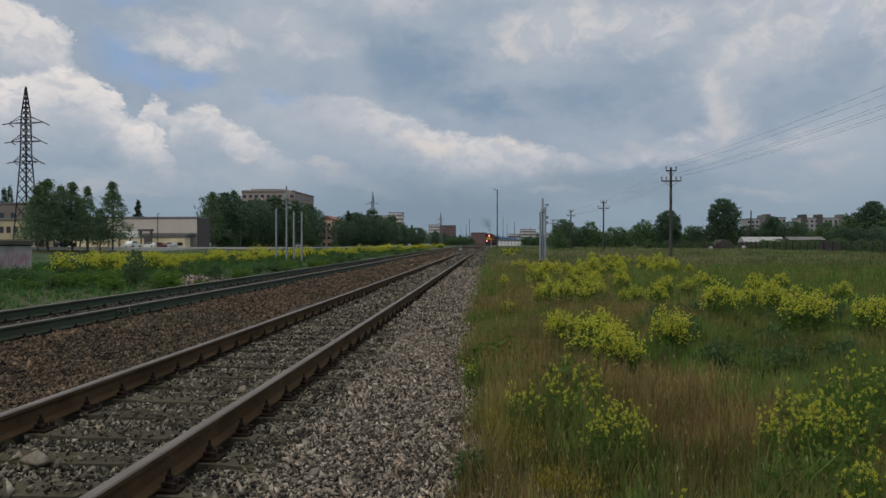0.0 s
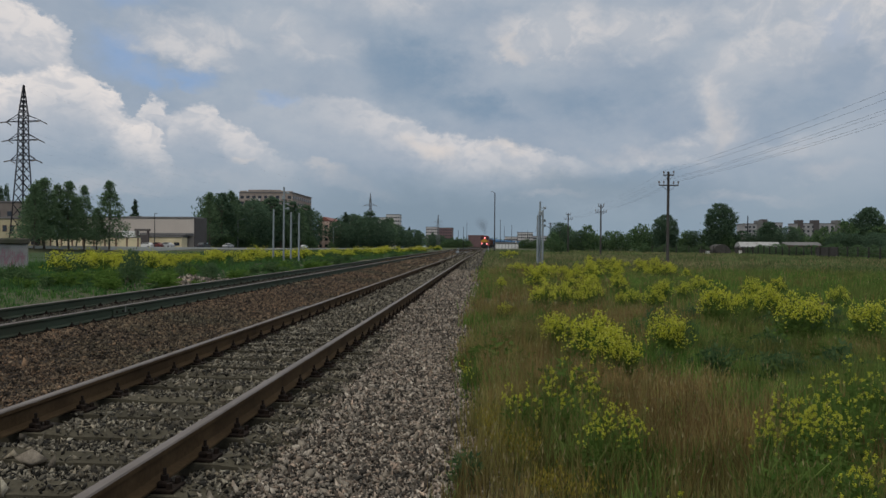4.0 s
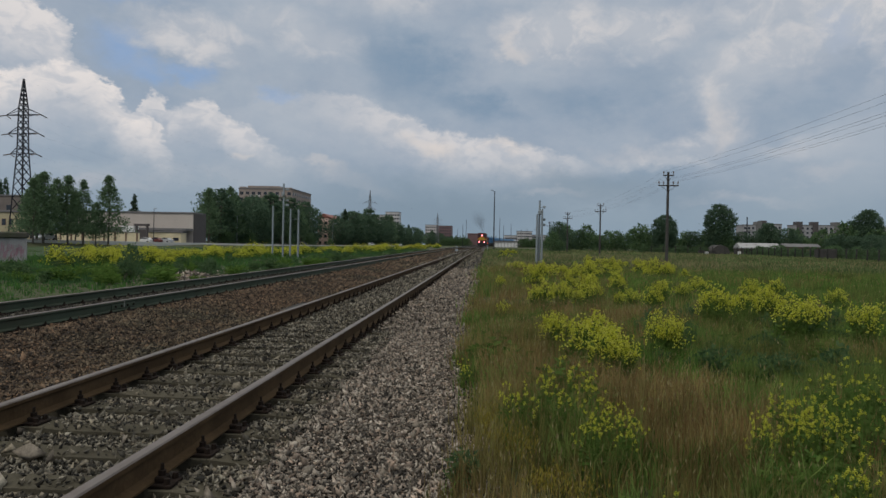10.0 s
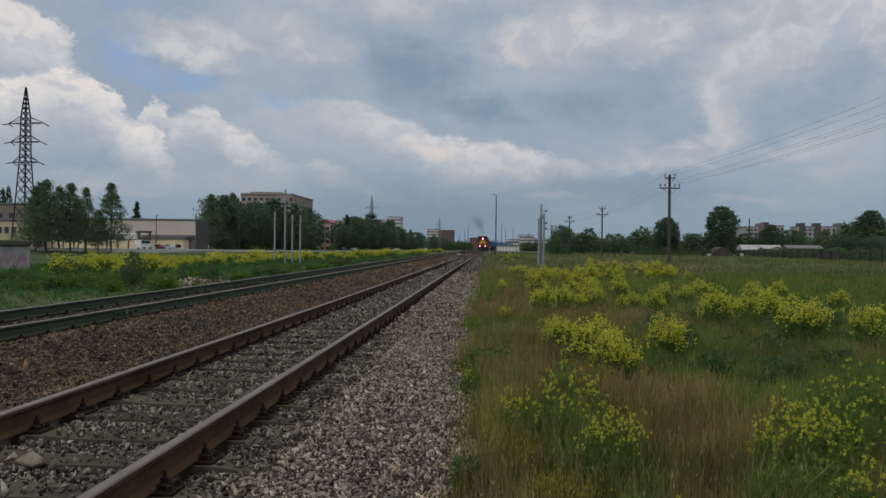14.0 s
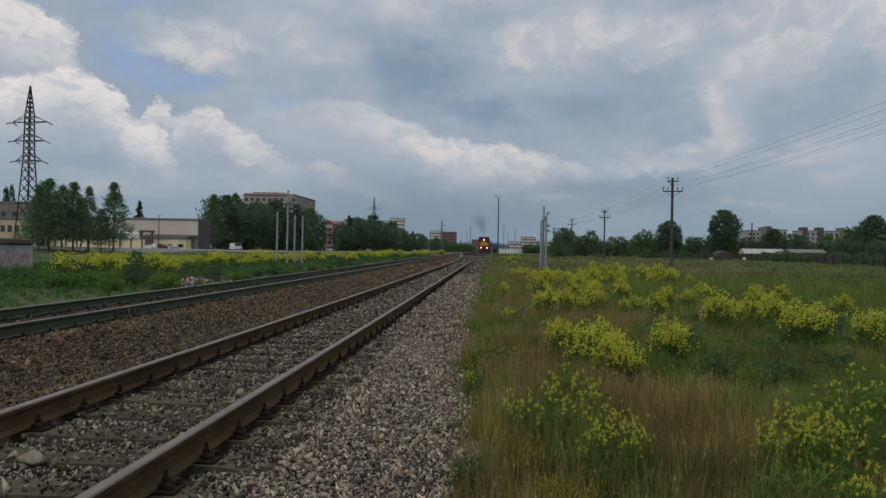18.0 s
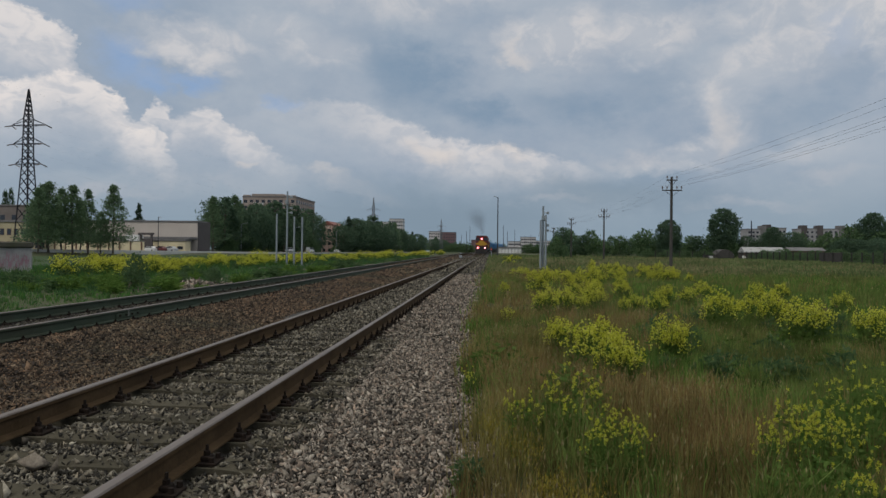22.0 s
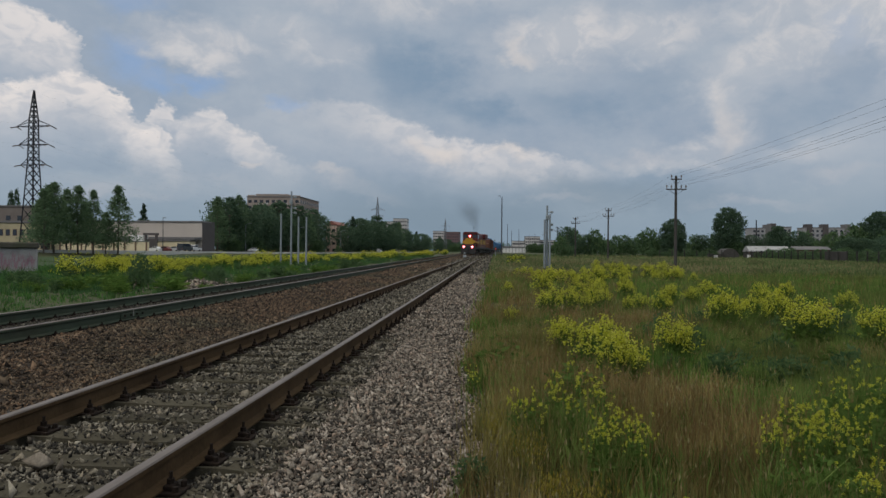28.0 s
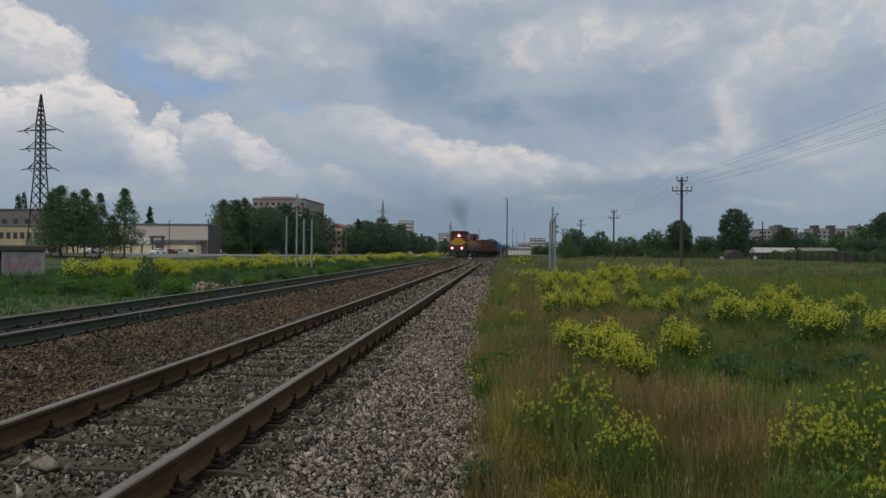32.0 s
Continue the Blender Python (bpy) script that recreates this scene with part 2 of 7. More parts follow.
# ---- materials ----
def material(name, a, b, scale=3.0, fine=40.0, rough=0.8, metal=0.0, bump=0.3, depth=0.02, stain=None, stain_scale=0.4, stain_amount=0.5,
             island=0.0, piece=0.0, world=False, spec=0.3, tint=None):
    """Two colours mixed by coarse and fine noise, with stains at a third size and a fine relief."""
    m = bpy.data.materials.new(name)
    m.use_nodes = True
    nt = m.node_tree
    bsdf = nt.nodes["Principled BSDF"]
    link = nt.links.new
    if world:
        co = nt.nodes.new("ShaderNodeNewGeometry").outputs["Position"]
    else:
        co = nt.nodes.new("ShaderNodeTexCoord").outputs["Object"]

    def noise_at(s, detail=6.0, r=0.6):
        n = nt.nodes.new("ShaderNodeTexNoise")
        link(co, n.inputs["Vector"])
        n.inputs["Scale"].default_value, n.inputs["Detail"].default_value, n.inputs["Roughness"].default_value = s, detail, r
        return n.outputs["Fac"]

    def ramp(v, lo, hi, c=0.0, d=1.0):
        n = nt.nodes.new("ShaderNodeMapRange")
        link(v, n.inputs[0])
        for i, x in enumerate((lo, hi, c, d)):
            n.inputs[i + 1].default_value = x
        return n.outputs[0]

    def blend(fac, x, y, kind="MIX"):
        n = nt.nodes.new("ShaderNodeMix")
        n.data_type, n.blend_type = "RGBA", kind
        for s, v in ((n.inputs[0], fac), (n.inputs[6], x), (n.inputs[7], y)):
            if isinstance(v, (int, float)):
                s.default_value = v
            elif isinstance(v, tuple):
                s.default_value = (*v, 1)
            else:
                link(v, s)
        return n.outputs[2]

    coarse, small = noise_at(scale), noise_at(fine, 3.0)
    add = nt.nodes.new("ShaderNodeMath")
    add.operation = "MULTIPLY_ADD"
    link(small, add.inputs[0])
    add.inputs[1].default_value = 0.45
    half = nt.nodes.new("ShaderNodeMath")
    half.operation = "MULTIPLY"
    link(coarse, half.inputs[0])
    half.inputs[1].default_value = 0.55
    link(half.outputs[0], add.inputs[2])
    col = blend(ramp(add.outputs[0], 0.32, 0.68), a, b)
    if stain:
        col = blend(ramp(noise_at(stain_scale, 4.0), 0.48, 0.66, 0.0, stain_amount), col, stain)
    for amount, make, out in ((island, "ShaderNodeNewGeometry", "Random Per Island"), (piece, "ShaderNodeObjectInfo", "Random")):
        if amount:
            n = nt.nodes.new(make)
            v = nt.nodes.new("ShaderNodeHueSaturation")
            bias = nt.nodes.new("ShaderNodeMath")
            bias.operation = "POWER"
            link(n.outputs[out], bias.inputs[0])
            bias.inputs[1].default_value = 1.0 if out == "Random" else 1.7
            link(ramp(bias.outputs[0], 0, 1, 1 - amount, 1 + amount * (1.0 if out == "Random" else 1.5)), v.inputs["Value"])
            link(col, v.inputs["Color"])
            col = v.outputs[0]
    if tint:
        # some of the pieces are of another rock
        n = nt.nodes.new("ShaderNodeNewGeometry")
        w = nt.nodes.new("ShaderNodeMath")
        w.operation = "MULTIPLY"
        link(n.outputs["Random Per Island"], w.inputs[0])
        w.inputs[1].default_value = 17.3
        f = nt.nodes.new("ShaderNodeMath")
        f.operation = "FRACT"
        link(w.outputs[0], f.inputs[0])
        col = blend(ramp(f.outputs[0], 0.45, 1.0, 0.0, 0.75), col, tint, "MULTIPLY")
    link(col, bsdf.inputs["Base Color"])
    link(ramp(small, 0.2, 0.8, max(0.0, rough - 0.1), min(1.0, rough + 0.1)), bsdf.inputs["Roughness"])
    bsdf.inputs["Metallic"].default_value = metal
    bsdf.inputs["Specular IOR Level"].default_value = spec
    if bump:
        n = nt.nodes.new("ShaderNodeBump")
        n.inputs["Strength"].default_value, n.inputs["Distance"].default_value = bump, depth
        link(add.outputs[0], n.inputs["Height"])
        link(n.outputs[0], bsdf.inputs["Normal"])
    return m


def leaf_material(name, colours, through=0.35, patch=None, patch_scale=0.25, rough=0.8):
    """Leaves and blades: a colour to each island, some light through them, and patches of another colour over the ground."""
    m = bpy.data.materials.new(name)
    m.use_nodes = True
    nt = m.node_tree
    link = nt.links.new
    nt.nodes.clear()
    geo = nt.nodes.new("ShaderNodeNewGeometry")
    ramp = nt.nodes.new("ShaderNodeValToRGB")
    els = ramp.color_ramp.elements
    while len(els) < len(colours):
        els.new(0.5)
    for i, c in enumerate(colours):
        els[i].position, els[i].color = i / max(1, len(colours) - 1), (*c, 1)
    link(geo.outputs["Random Per Island"], ramp.inputs[0])
    col = ramp.outputs[0]
    if patch:
        n = nt.nodes.new("ShaderNodeTexNoise")
        link(geo.outputs["Position"], n.inputs["Vector"])
        n.inputs["Scale"].default_value, n.inputs["Detail"].default_value = patch_scale, 3
        r = nt.nodes.new("ShaderNodeMapRange")
        link(n.outputs["Fac"], r.inputs[0])
        r.inputs[1].default_value, r.inputs[2].default_value, r.inputs[4].default_value = 0.45, 0.62, 0.8
        mx = nt.nodes.new("ShaderNodeMix")
        mx.data_type = "RGBA"
        link(r.outputs[0], mx.inputs[0])
        link(col, mx.inputs[6])
        mx.inputs[7].default_value = (*patch, 1)
        col = mx.outputs[2]
        n2 = nt.nodes.new("ShaderNodeTexNoise")
        link(geo.outputs["Position"], n2.inputs["Vector"])
        n2.inputs["Scale"].default_value, n2.inputs["Detail"].default_value = patch_scale * 7, 2
        v2 = nt.nodes.new("ShaderNodeMapRange")
        link(n2.outputs["Fac"], v2.inputs[0])
        v2.inputs[1].default_value, v2.inputs[2].default_value, v2.inputs[3].default_value, v2.inputs[4].default_value = 0.35, 0.65, 0.6, 1.35
        hue = nt.nodes.new("ShaderNodeHueSaturation")
        link(v2.outputs[0], hue.inputs["Value"])
        link(col, hue.inputs["Color"])
        col = hue.outputs[0]
    face = nt.nodes.new("ShaderNodeBsdfPrincipled")
    link(col, face.inputs["Base Color"])
    face.inputs["Roughness"].default_value = rough
    face.inputs["Specular IOR Level"].default_value = 0.08
    back = nt.nodes.new("ShaderNodeBsdfTranslucent")
    link(col, back.inputs[0])
    mix = nt.nodes.new("ShaderNodeMixShader")
    mix.inputs[0].default_value = through
    link(face.outputs[0], mix.inputs[1])
    link(back.outputs[0], mix.inputs[2])
    out = nt.nodes.new("ShaderNodeOutputMaterial")
    link(mix.outputs[0], out.inputs[0])
    return m


def glow_material(name, colour, strength):
    m = bpy.data.materials.new(name)
    m.use_nodes = True
    bsdf = m.node_tree.nodes["Principled BSDF"]
    bsdf.inputs["Base Color"].default_value = (*colour, 1)
    bsdf.inputs["Emission Color"].default_value = (*colour, 1)
    bsdf.inputs["Emission Strength"].default_value = strength
    return m


def glass_material(name, colour, rough=0.08):
    m = bpy.data.materials.new(name)
    m.use_nodes = True
    bsdf = m.node_tree.nodes["Principled BSDF"]
    bsdf.inputs["Base Color"].default_value = (*colour, 1)
    bsdf.inputs["Roughness"].default_value = rough
    bsdf.inputs["Specular IOR Level"].default_value = 0.6
    return m


STONE = material("ballast_stone", (0.074, 0.063, 0.050), (0.285, 0.249, 0.207), 6, 60, 0.85, island=0.9, bump=0.5, depth=0.01, world=True, tint=(0.95, 0.76, 0.67))
STONE_SINGLE = material("single_ballast_stone", (0.081, 0.068, 0.053), (0.283, 0.242, 0.193), 6, 60, 0.85, piece=0.6, bump=0.5, depth=0.01, world=True)
STONE_PALE = material("pale_stone", (0.26, 0.23, 0.20), (0.42, 0.39, 0.35), 9, 60, 0.85, piece=0.25, bump=0.5, depth=0.01, world=True)
PALE_MARK = material("faded_white_paint", (0.16, 0.165, 0.15), (0.28, 0.28, 0.26), 20, 90, 0.8, bump=0)
STONE_DIRTY = material("dirty_ballast_stone", (0.043, 0.038, 0.029), (0.190, 0.173, 0.138), 4, 60, 0.85, island=0.95, bump=0.5, depth=0.01, world=True, tint=(0.93, 0.83, 0.71))
STONE_BROWN = material("rusty_ballast_stone", (0.040, 0.029, 0.0195), (0.146, 0.104, 0.069), 3, 60, 0.9, island=0.92, bump=0.5, depth=0.01, stain=(0.056, 0.056, 0.038), stain_scale=0.3, stain_amount=0.7, world=True, tint=(1.0, 0.77, 0.64))
# Near-black bed colours: the shade in the gaps between stones is painted in.
BED = material("ballast_bed", (0.006, 0.0055, 0.005), (0.11, 0.10, 0.088), 24, 55, 0.95, bump=1.0, depth=0.06, stain=(0.06, 0.052, 0.045), stain_scale=0.8, world=True)
BED_BROWN = material("rusty_ballast_bed", (0.005, 0.004, 0.003), (0.07, 0.05, 0.036), 20, 50, 0.95, bump=1.0, depth=0.06, stain=(0.055, 0.05, 0.04), stain_scale=0.5, stain_amount=0.4, world=True)
# Darker copy of the far track's stones: shade between its rails put into colour.
STONE_SHADE = material("shaded_ballast_stone", (0.022, 0.021, 0.017), (0.075, 0.068, 0.054), 3, 60, 0.9, island=0.85, bump=0.5, depth=0.01, world=True)
CONCRETE = material("sleeper_concrete", (0.045, 0.040, 0.028), (0.093, 0.083, 0.060), 5, 45, 0.95, piece=0.25, bump=0.7, depth=0.02, stain=(0.026, 0.022, 0.015), stain_scale=2.5, world=True, spec=0.1)
RAIL_HEAD = material("worn_rail_head", (0.12, 0.097, 0.082), (0.195, 0.165, 0.148), 2, 30, 0.5, metal=0.25, bump=0.1, depth=0.002, stain=(0.085, 0.062, 0.046), stain_scale=3.0, world=True, spec=0.3)
RAIL_WEB = material("rusty_rail_web", (0.048, 0.031, 0.016), (0.103, 0.067, 0.037), 2.5, 35, 0.9, bump=0.3, depth=0.003, stain=(0.033, 0.021, 0.012), stain_scale=1.2, world=True, spec=0.1)
RAIL_DARK = material("weathered_rail_web", (0.027, 0.039, 0.024), (0.056, 0.076, 0.052), 2.5, 35, 0.8, bump=0.3, depth=0.003, stain=(0.041, 0.039, 0.024), stain_scale=1.5, world=True)
IRON = material("dark_rusty_iron", (0.008, 0.006, 0.005), (0.024, 0.016, 0.012), 8, 60, 0.9, metal=0.1, spec=0.15)
# Soil colours are darkened to stand in for the shade under the grass.
GROUND = material("meadow_soil", (0.034, 0.046, 0.016), (0.07, 0.074, 0.03), 0.35, 8, 0.95, bump=0.8, depth=0.08, stain=(0.065, 0.052, 0.032), stain_scale=0.12, world=True)
ASPHALT = material("road_asphalt", (0.085, 0.085, 0.088), (0.13, 0.13, 0.132), 0.5, 20, 0.85, world=True)
LAWN = material("verge_lawn", (0.021, 0.045, 0.011), (0.040, 0.069, 0.019), 0.25, 5, 0.95, bump=0.6, depth=0.08, stain=(0.052, 0.066, 0.024), stain_scale=0.08, stain_amount=0.4, world=True)
KERB = material("kerb_concrete", (0.40, 0.40, 0.39), (0.55, 0.55, 0.53), 0.8, 20, 0.9, world=True)
POLE_WOOD = material("weathered_pole_wood", (0.039, 0.036, 0.034), (0.078, 0.072, 0.066), 1.5, 25, 0.85, world=True)
STEEL = material("galvanised_steel", (0.22, 0.25, 0.27), (0.32, 0.35, 0.37), 2, 30, 0.55, metal=0.4, bump=0.1)
LATTICE = material("painted_lattice_steel", (0.007, 0.008, 0.013), (0.016, 0.018, 0.024), 1, 12, 0.8, bump=0.1)
# Lighter copy for the far pylons: distance haze is put into the steel colour.
LATTICE_HAZED = material("hazed_lattice_steel", (0.13, 0.14, 0.155), (0.20, 0.21, 0.225), 1, 12, 0.8, bump=0.1)
PORCELAIN = material("insulator_glass", (0.10, 0.085, 0.075), (0.17, 0.14, 0.12), 5, 30, 0.35, bump=0)
WIRE = material("wire", (0.09, 0.09, 0.095), (0.13, 0.13, 0.135), 1, 10, 0.6, bump=0)
BARK = material("bark", (0.06, 0.05, 0.04), (0.14, 0.12, 0.10), 3, 20, 0.9, bump=0.6)
LEAF_BIRCH = leaf_material("birch_leaves", [(0.091, 0.148, 0.086), (0.124, 0.192, 0.105), (0.159, 0.231, 0.121)], 0.5)
# The slight blue is distance haze, put into the leaf colours.
LEAF_DARK = leaf_material("dark_leaves", [(0.060, 0.104, 0.069), (0.083, 0.134, 0.084), (0.108, 0.160, 0.097)], 0.5)
LEAF_BUSH = leaf_material("bush_leaves", [(0.065, 0.117, 0.058), (0.093, 0.153, 0.071), (0.124, 0.184, 0.084)], 0.5)
NEEDLES = leaf_material("spruce_needles", [(0.035, 0.062, 0.04), (0.06, 0.09, 0.055)], 0.2)
GRASS_GREEN = leaf_material("green_grass", [(0.05, 0.12, 0.02), (0.11, 0.198, 0.042), (0.20, 0.288, 0.074)], 0.5, (0.16, 0.188, 0.058), 0.35)
GRASS_DRY = leaf_material("red_brown_seed_grass", [(0.152, 0.097, 0.043), (0.290, 0.194, 0.086), (0.290, 0.268, 0.099)], 0.5, (0.156, 0.167, 0.050), 0.3)
GRASS_FAR = leaf_material("far_meadow_grass", [(0.12, 0.165, 0.06), (0.20, 0.20, 0.095), (0.285, 0.235, 0.135)], 0.45, (0.13, 0.19, 0.07), 0.05)
GRASS_LUSH = leaf_material("lush_far_grass", [(0.049, 0.094, 0.029), (0.074, 0.123, 0.037), (0.102, 0.148, 0.049)], 0.45, (0.070, 0.107, 0.041), 0.06)
GRASS_VERGE = leaf_material("mown_verge_grass", [(0.043, 0.093, 0.020), (0.060, 0.115, 0.027), (0.081, 0.136, 0.034)], 0.45)
GRASS_STRIP = leaf_material("trackside_weeds", [(0.038, 0.103, 0.028), (0.064, 0.156, 0.038), (0.108, 0.192, 0.049)], 0.45, (0.063, 0.120, 0.065), 0.22)
WEED = leaf_material("weed_stems", [(0.06, 0.11, 0.022), (0.095, 0.155, 0.035), (0.13, 0.185, 0.05)], 0.45)
FLOWER = leaf_material("yellow_petals", [(0.50, 0.53, 0.05), (0.68, 0.68, 0.09), (0.80, 0.79, 0.2)], 0.5)
CON_WALL = material("stained_concrete", (0.285, 0.278, 0.276), (0.400, 0.390, 0.392), 0.9, 14, 0.9, bump=0.4, stain=(0.106, 0.102, 0.103), stain_scale=0.9, stain_amount=0.6)


# ---- mesh kit ----
class Kit:
    """Collects solid pieces for one mesh."""

    def __init__(self):
        self.v, self.f = [], []

    def add(self, verts, faces):
        o = len(self.v)
        self.v += [tuple(p) for p in verts]
        self.f += [tuple(i + o for i in face) for face in faces]
        return self

    def box(self, x0, x1, y0, y1, z0, z1, c=0.0):
        """A box with its edges taken off by c."""
        lo, hi = (x0, y0, z0), (x1, y1, z1)
        if c <= 0:
            vs = [(x, y, z) for x in (x0, x1) for y in (y0, y1) for z in (z0, z1)]
            return self.add(vs, [(0, 1, 3, 2), (4, 6, 7, 5), (0, 4, 5, 1), (2, 3, 7, 6), (0, 2, 6, 4), (1, 5, 7, 3)])
        mid = [(p + q) / 2 for p, q in zip(lo, hi)]
        half = [(q - p) / 2 for p, q in zip(lo, hi)]
        c = min(c, *(0.45 * h for h in half))
        ids, vs = {}, []
        for s in [(a, b, d) for a in (-1, 1) for b in (-1, 1) for d in (-1, 1)]:
            for ax in range(3):
                ids[s, ax] = len(vs)
                vs.append([mid[k] + s[k] * (half[k] - (0 if k == ax else c)) for k in range(3)])
        faces = []
        for ax in range(3):
            u, w = [k for k in range(3) if k != ax]
            for sg in (-1, 1):
                ring = []
                for a, b in ((-1, -1), (1, -1), (1, 1), (-1, 1)):
                    s = [0, 0, 0]
                    s[ax], s[u], s[w] = sg, a, b
                    ring.append(ids[tuple(s), ax])
                faces.append(ring)
            for a in (-1, 1):
                for b in (-1, 1):
                    s, t = [0, 0, 0], [0, 0, 0]
                    s[ax], s[u], s[w] = -1, a, b
                    t[ax], t[u], t[w] = 1, a, b
                    faces.append([ids[tuple(s), u], ids[tuple(t), u], ids[tuple(t), w], ids[tuple(s), w]])
        for s in [(a, b, d) for a in (-1, 1) for b in (-1, 1) for d in (-1, 1)]:
            faces.append([ids[s, 0], ids[s, 1], ids[s, 2]])
        out = []
        for f in faces:
            p = [Vector(vs[i]) for i in f]
            n = (p[1] - p[0]).cross(p[2] - p[0])
            out.append(f if n.dot(sum(p, Vector()) / len(p) - Vector(mid)) > 0 else f[::-1])
        return self.add(vs, out)

    def tube(self, p, q, r0, r1=None, n=8, caps=True):
        r1 = r0 if r1 is None else r1
        p, q = Vector(p), Vector(q)
        d = (q - p).normalized()
        u = d.orthogonal().normalized()
        w = d.cross(u)
        vs = []
        for c, r in ((p, r0), (q, r1)):
            vs += [c + (u * math.cos(2 * math.pi * i / n) + w * math.sin(2 * math.pi * i / n)) * r for i in range(n)]
        fs = [(i, (i + 1) % n, n + (i + 1) % n, n + i) for i in range(n)]
        if caps:
            fs += [tuple(range(n))[::-1], tuple(range(n, 2 * n))]
        return self.add(vs, fs)

    def prism(self, outline, axis, a, b):
        """An outline of (u, w) pushed along an axis from a to b."""
        def at(u, w, t):
            return {"x": (t, u, w), "y": (u, t, w), "z": (u, w, t)}[axis]
        n = len(outline)
        vs = [at(u, w, a) for u, w in outline] + [at(u, w, b) for u, w in outline]
        return self.add(vs, [tuple(range(n))[::-1], tuple(range(n, 2 * n))] + [(i, (i + 1) % n, n + (i + 1) % n, n + i) for i in range(n)])

    def mesh(self, name):
        me = bpy.data.meshes.new(name)
        me.from_pydata(self.v, [], self.f)
        bm = bmesh.new()
        bm.from_mesh(me)
        bmesh.ops.recalc_face_normals(bm, faces=bm.faces)
        bm.to_mesh(me)
        bm.free()
        return me


def np_mesh(name, verts, tris):
    """A mesh of many small islands from arrays."""
    me = bpy.data.meshes.new(name)
    verts, tris = np.ascontiguousarray(verts, np.float32), np.ascontiguousarray(tris, np.int32)
    me.vertices.add(len(verts))
    me.vertices.foreach_set("co", verts.ravel())
    me.loops.add(tris.size)
    me.loops.foreach_set("vertex_index", tris.ravel())
    me.polygons.add(len(tris))
    me.polygons.foreach_set("loop_start", np.arange(0, tris.size, 3, dtype=np.int32))
    me.update(calc_edges=True)
    return me


def thing(name, label, category, group="", kind="", at=None):
    ob = new(name)
    if at is not None:
        ob.matrix_basis = at
    return tagged(ob, label, category, group, kind)


def part(name, shape, mat, parent, label="", at=None, smooth=False):
    """One mesh object under a thing or under a part."""
    me = shape.mesh(name) if isinstance(shape, Kit) else shape
    if not me.materials:
        me.materials.append(mat)
    if smooth:
        me.polygons.foreach_set("use_smooth", [True] * len(me.polygons))
    ob = new(name, me)
    ob.parent = parent
    if at is not None:
        ob.matrix_basis = at
    return tagged(ob, label) if label else ob


def solid(name, shape, mat, label, category="", kind="", group=""):
    me = shape.mesh(name) if isinstance(shape, Kit) else shape
    me.materials.append(mat)
    return tagged(new(name, me), label, category, group, kind)


# ---- ground ----
def road_z(y):
    return np.clip(0.92 - 0.0045 * (np.asarray(y, float) - 124.0), 0.3, 1.3)


def rise(y):
    """The line climbs gently away from the camera's place and levels out far off."""
    u = np.asarray(y, float) - 16.0
    return np.minimum(0.0042 * 0.5 * (u + np.sqrt(u * u + 100.0)), 1.15)


def slope(x, y):
    """The climb where it reaches the meadow: it runs out towards the road."""
    return rise(y) * np.clip((np.asarray(x, float) + 45.0) / 20.0, 0, 1)


def land(x, y):
    """Height of the ground: a gently climbing meadow, and a bank up to the road on the far side of the tracks."""
    x = np.asarray(x, float)
    road = -(96.0 - 0.085 * np.clip(y, -200, 700))
    rise = np.clip((road + 5.0 - x) / 1.0, 0, 1)
    z = (road_z(y) - 0.03) * rise * rise * (3 - 2 * rise) - 0.12 * np.clip((-x - 0.2) / 1.0, 0, 1)
    return z + slope(x, y) + 0.03 * np.sin(x * 0.7 + 1.3 * np.sin(y * 0.31)) * np.sin(y * 0.43 + 0.5) * (np.abs(x + 4.8) > 5.2)


def spread(lo, hi, near, grow, centre=0.0):
    out, step, v = [centre], near, centre
    while v < hi:
        v += step
        step *= grow
        out.append(min(v, hi))
    step, v = near, centre
    while v > lo:
        v -= step
        step *= grow
        out.append(max(v, lo))
    return np.array(sorted(set(out)))


def ground_sheet():
    xs, ys = spread(-3500, 3500, 0.7, 1.065, -2.0), spread(-1500, 4800, 0.8, 1.065, 6.0)
    gx, gy = np.meshgrid(xs, ys)
    v = np.stack([gx, gy, land(gx, gy)], -1).reshape(-1, 3)
    n, m = len(xs), len(ys)
    i = (np.arange(m - 1)[:, None] * n + np.arange(n - 1)[None]).ravel()
    t = np.concatenate([np.stack([i, i + 1, i + n + 1], 1), np.stack([i, i + n + 1, i + n], 1)])
    me = np_mesh("ground", v, t)
    me.polygons.foreach_set("use_smooth", [True] * len(me.polygons))
    solid("ground", me, GROUND, "grassy meadow soil beside the railway, green and brown", "ground", "structure")


ground_sheet()


def lawn_sheet():
    """The mown strip between the flowers and the road."""
    ys = np.arange(-20, 520, 4.0)
    share = np.linspace(0, 1, 14)
    gx = np.array([[-28.0 + 14 * min(1, max(0, (y - 60) / 200)) + (-(96.0 - 0.085 * y) + 5.05 + 28.0 - 14 * min(1, max(0, (y - 60) / 200))) * u for u in share] for y in ys])
    gy = np.repeat(ys[:, None], 14, 1)
    v = np.stack([gx, gy, land(gx, gy) + 0.05 * np.minimum(1, share * 6)[None] - 0.02], -1).reshape(-1, 3)
    i = (np.arange(len(ys) - 1)[:, None] * 14 + np.arange(13)[None]).ravel()
    t = np.concatenate([np.stack([i, i + 15, i + 1], 1), np.stack([i, i + 14, i + 15], 1)])
    me = np_mesh("verge_lawn", v, t)
    solid("verge_lawn", me, LAWN, "mown dark green grass verge below the road", "lawn", "structure")


lawn_sheet()


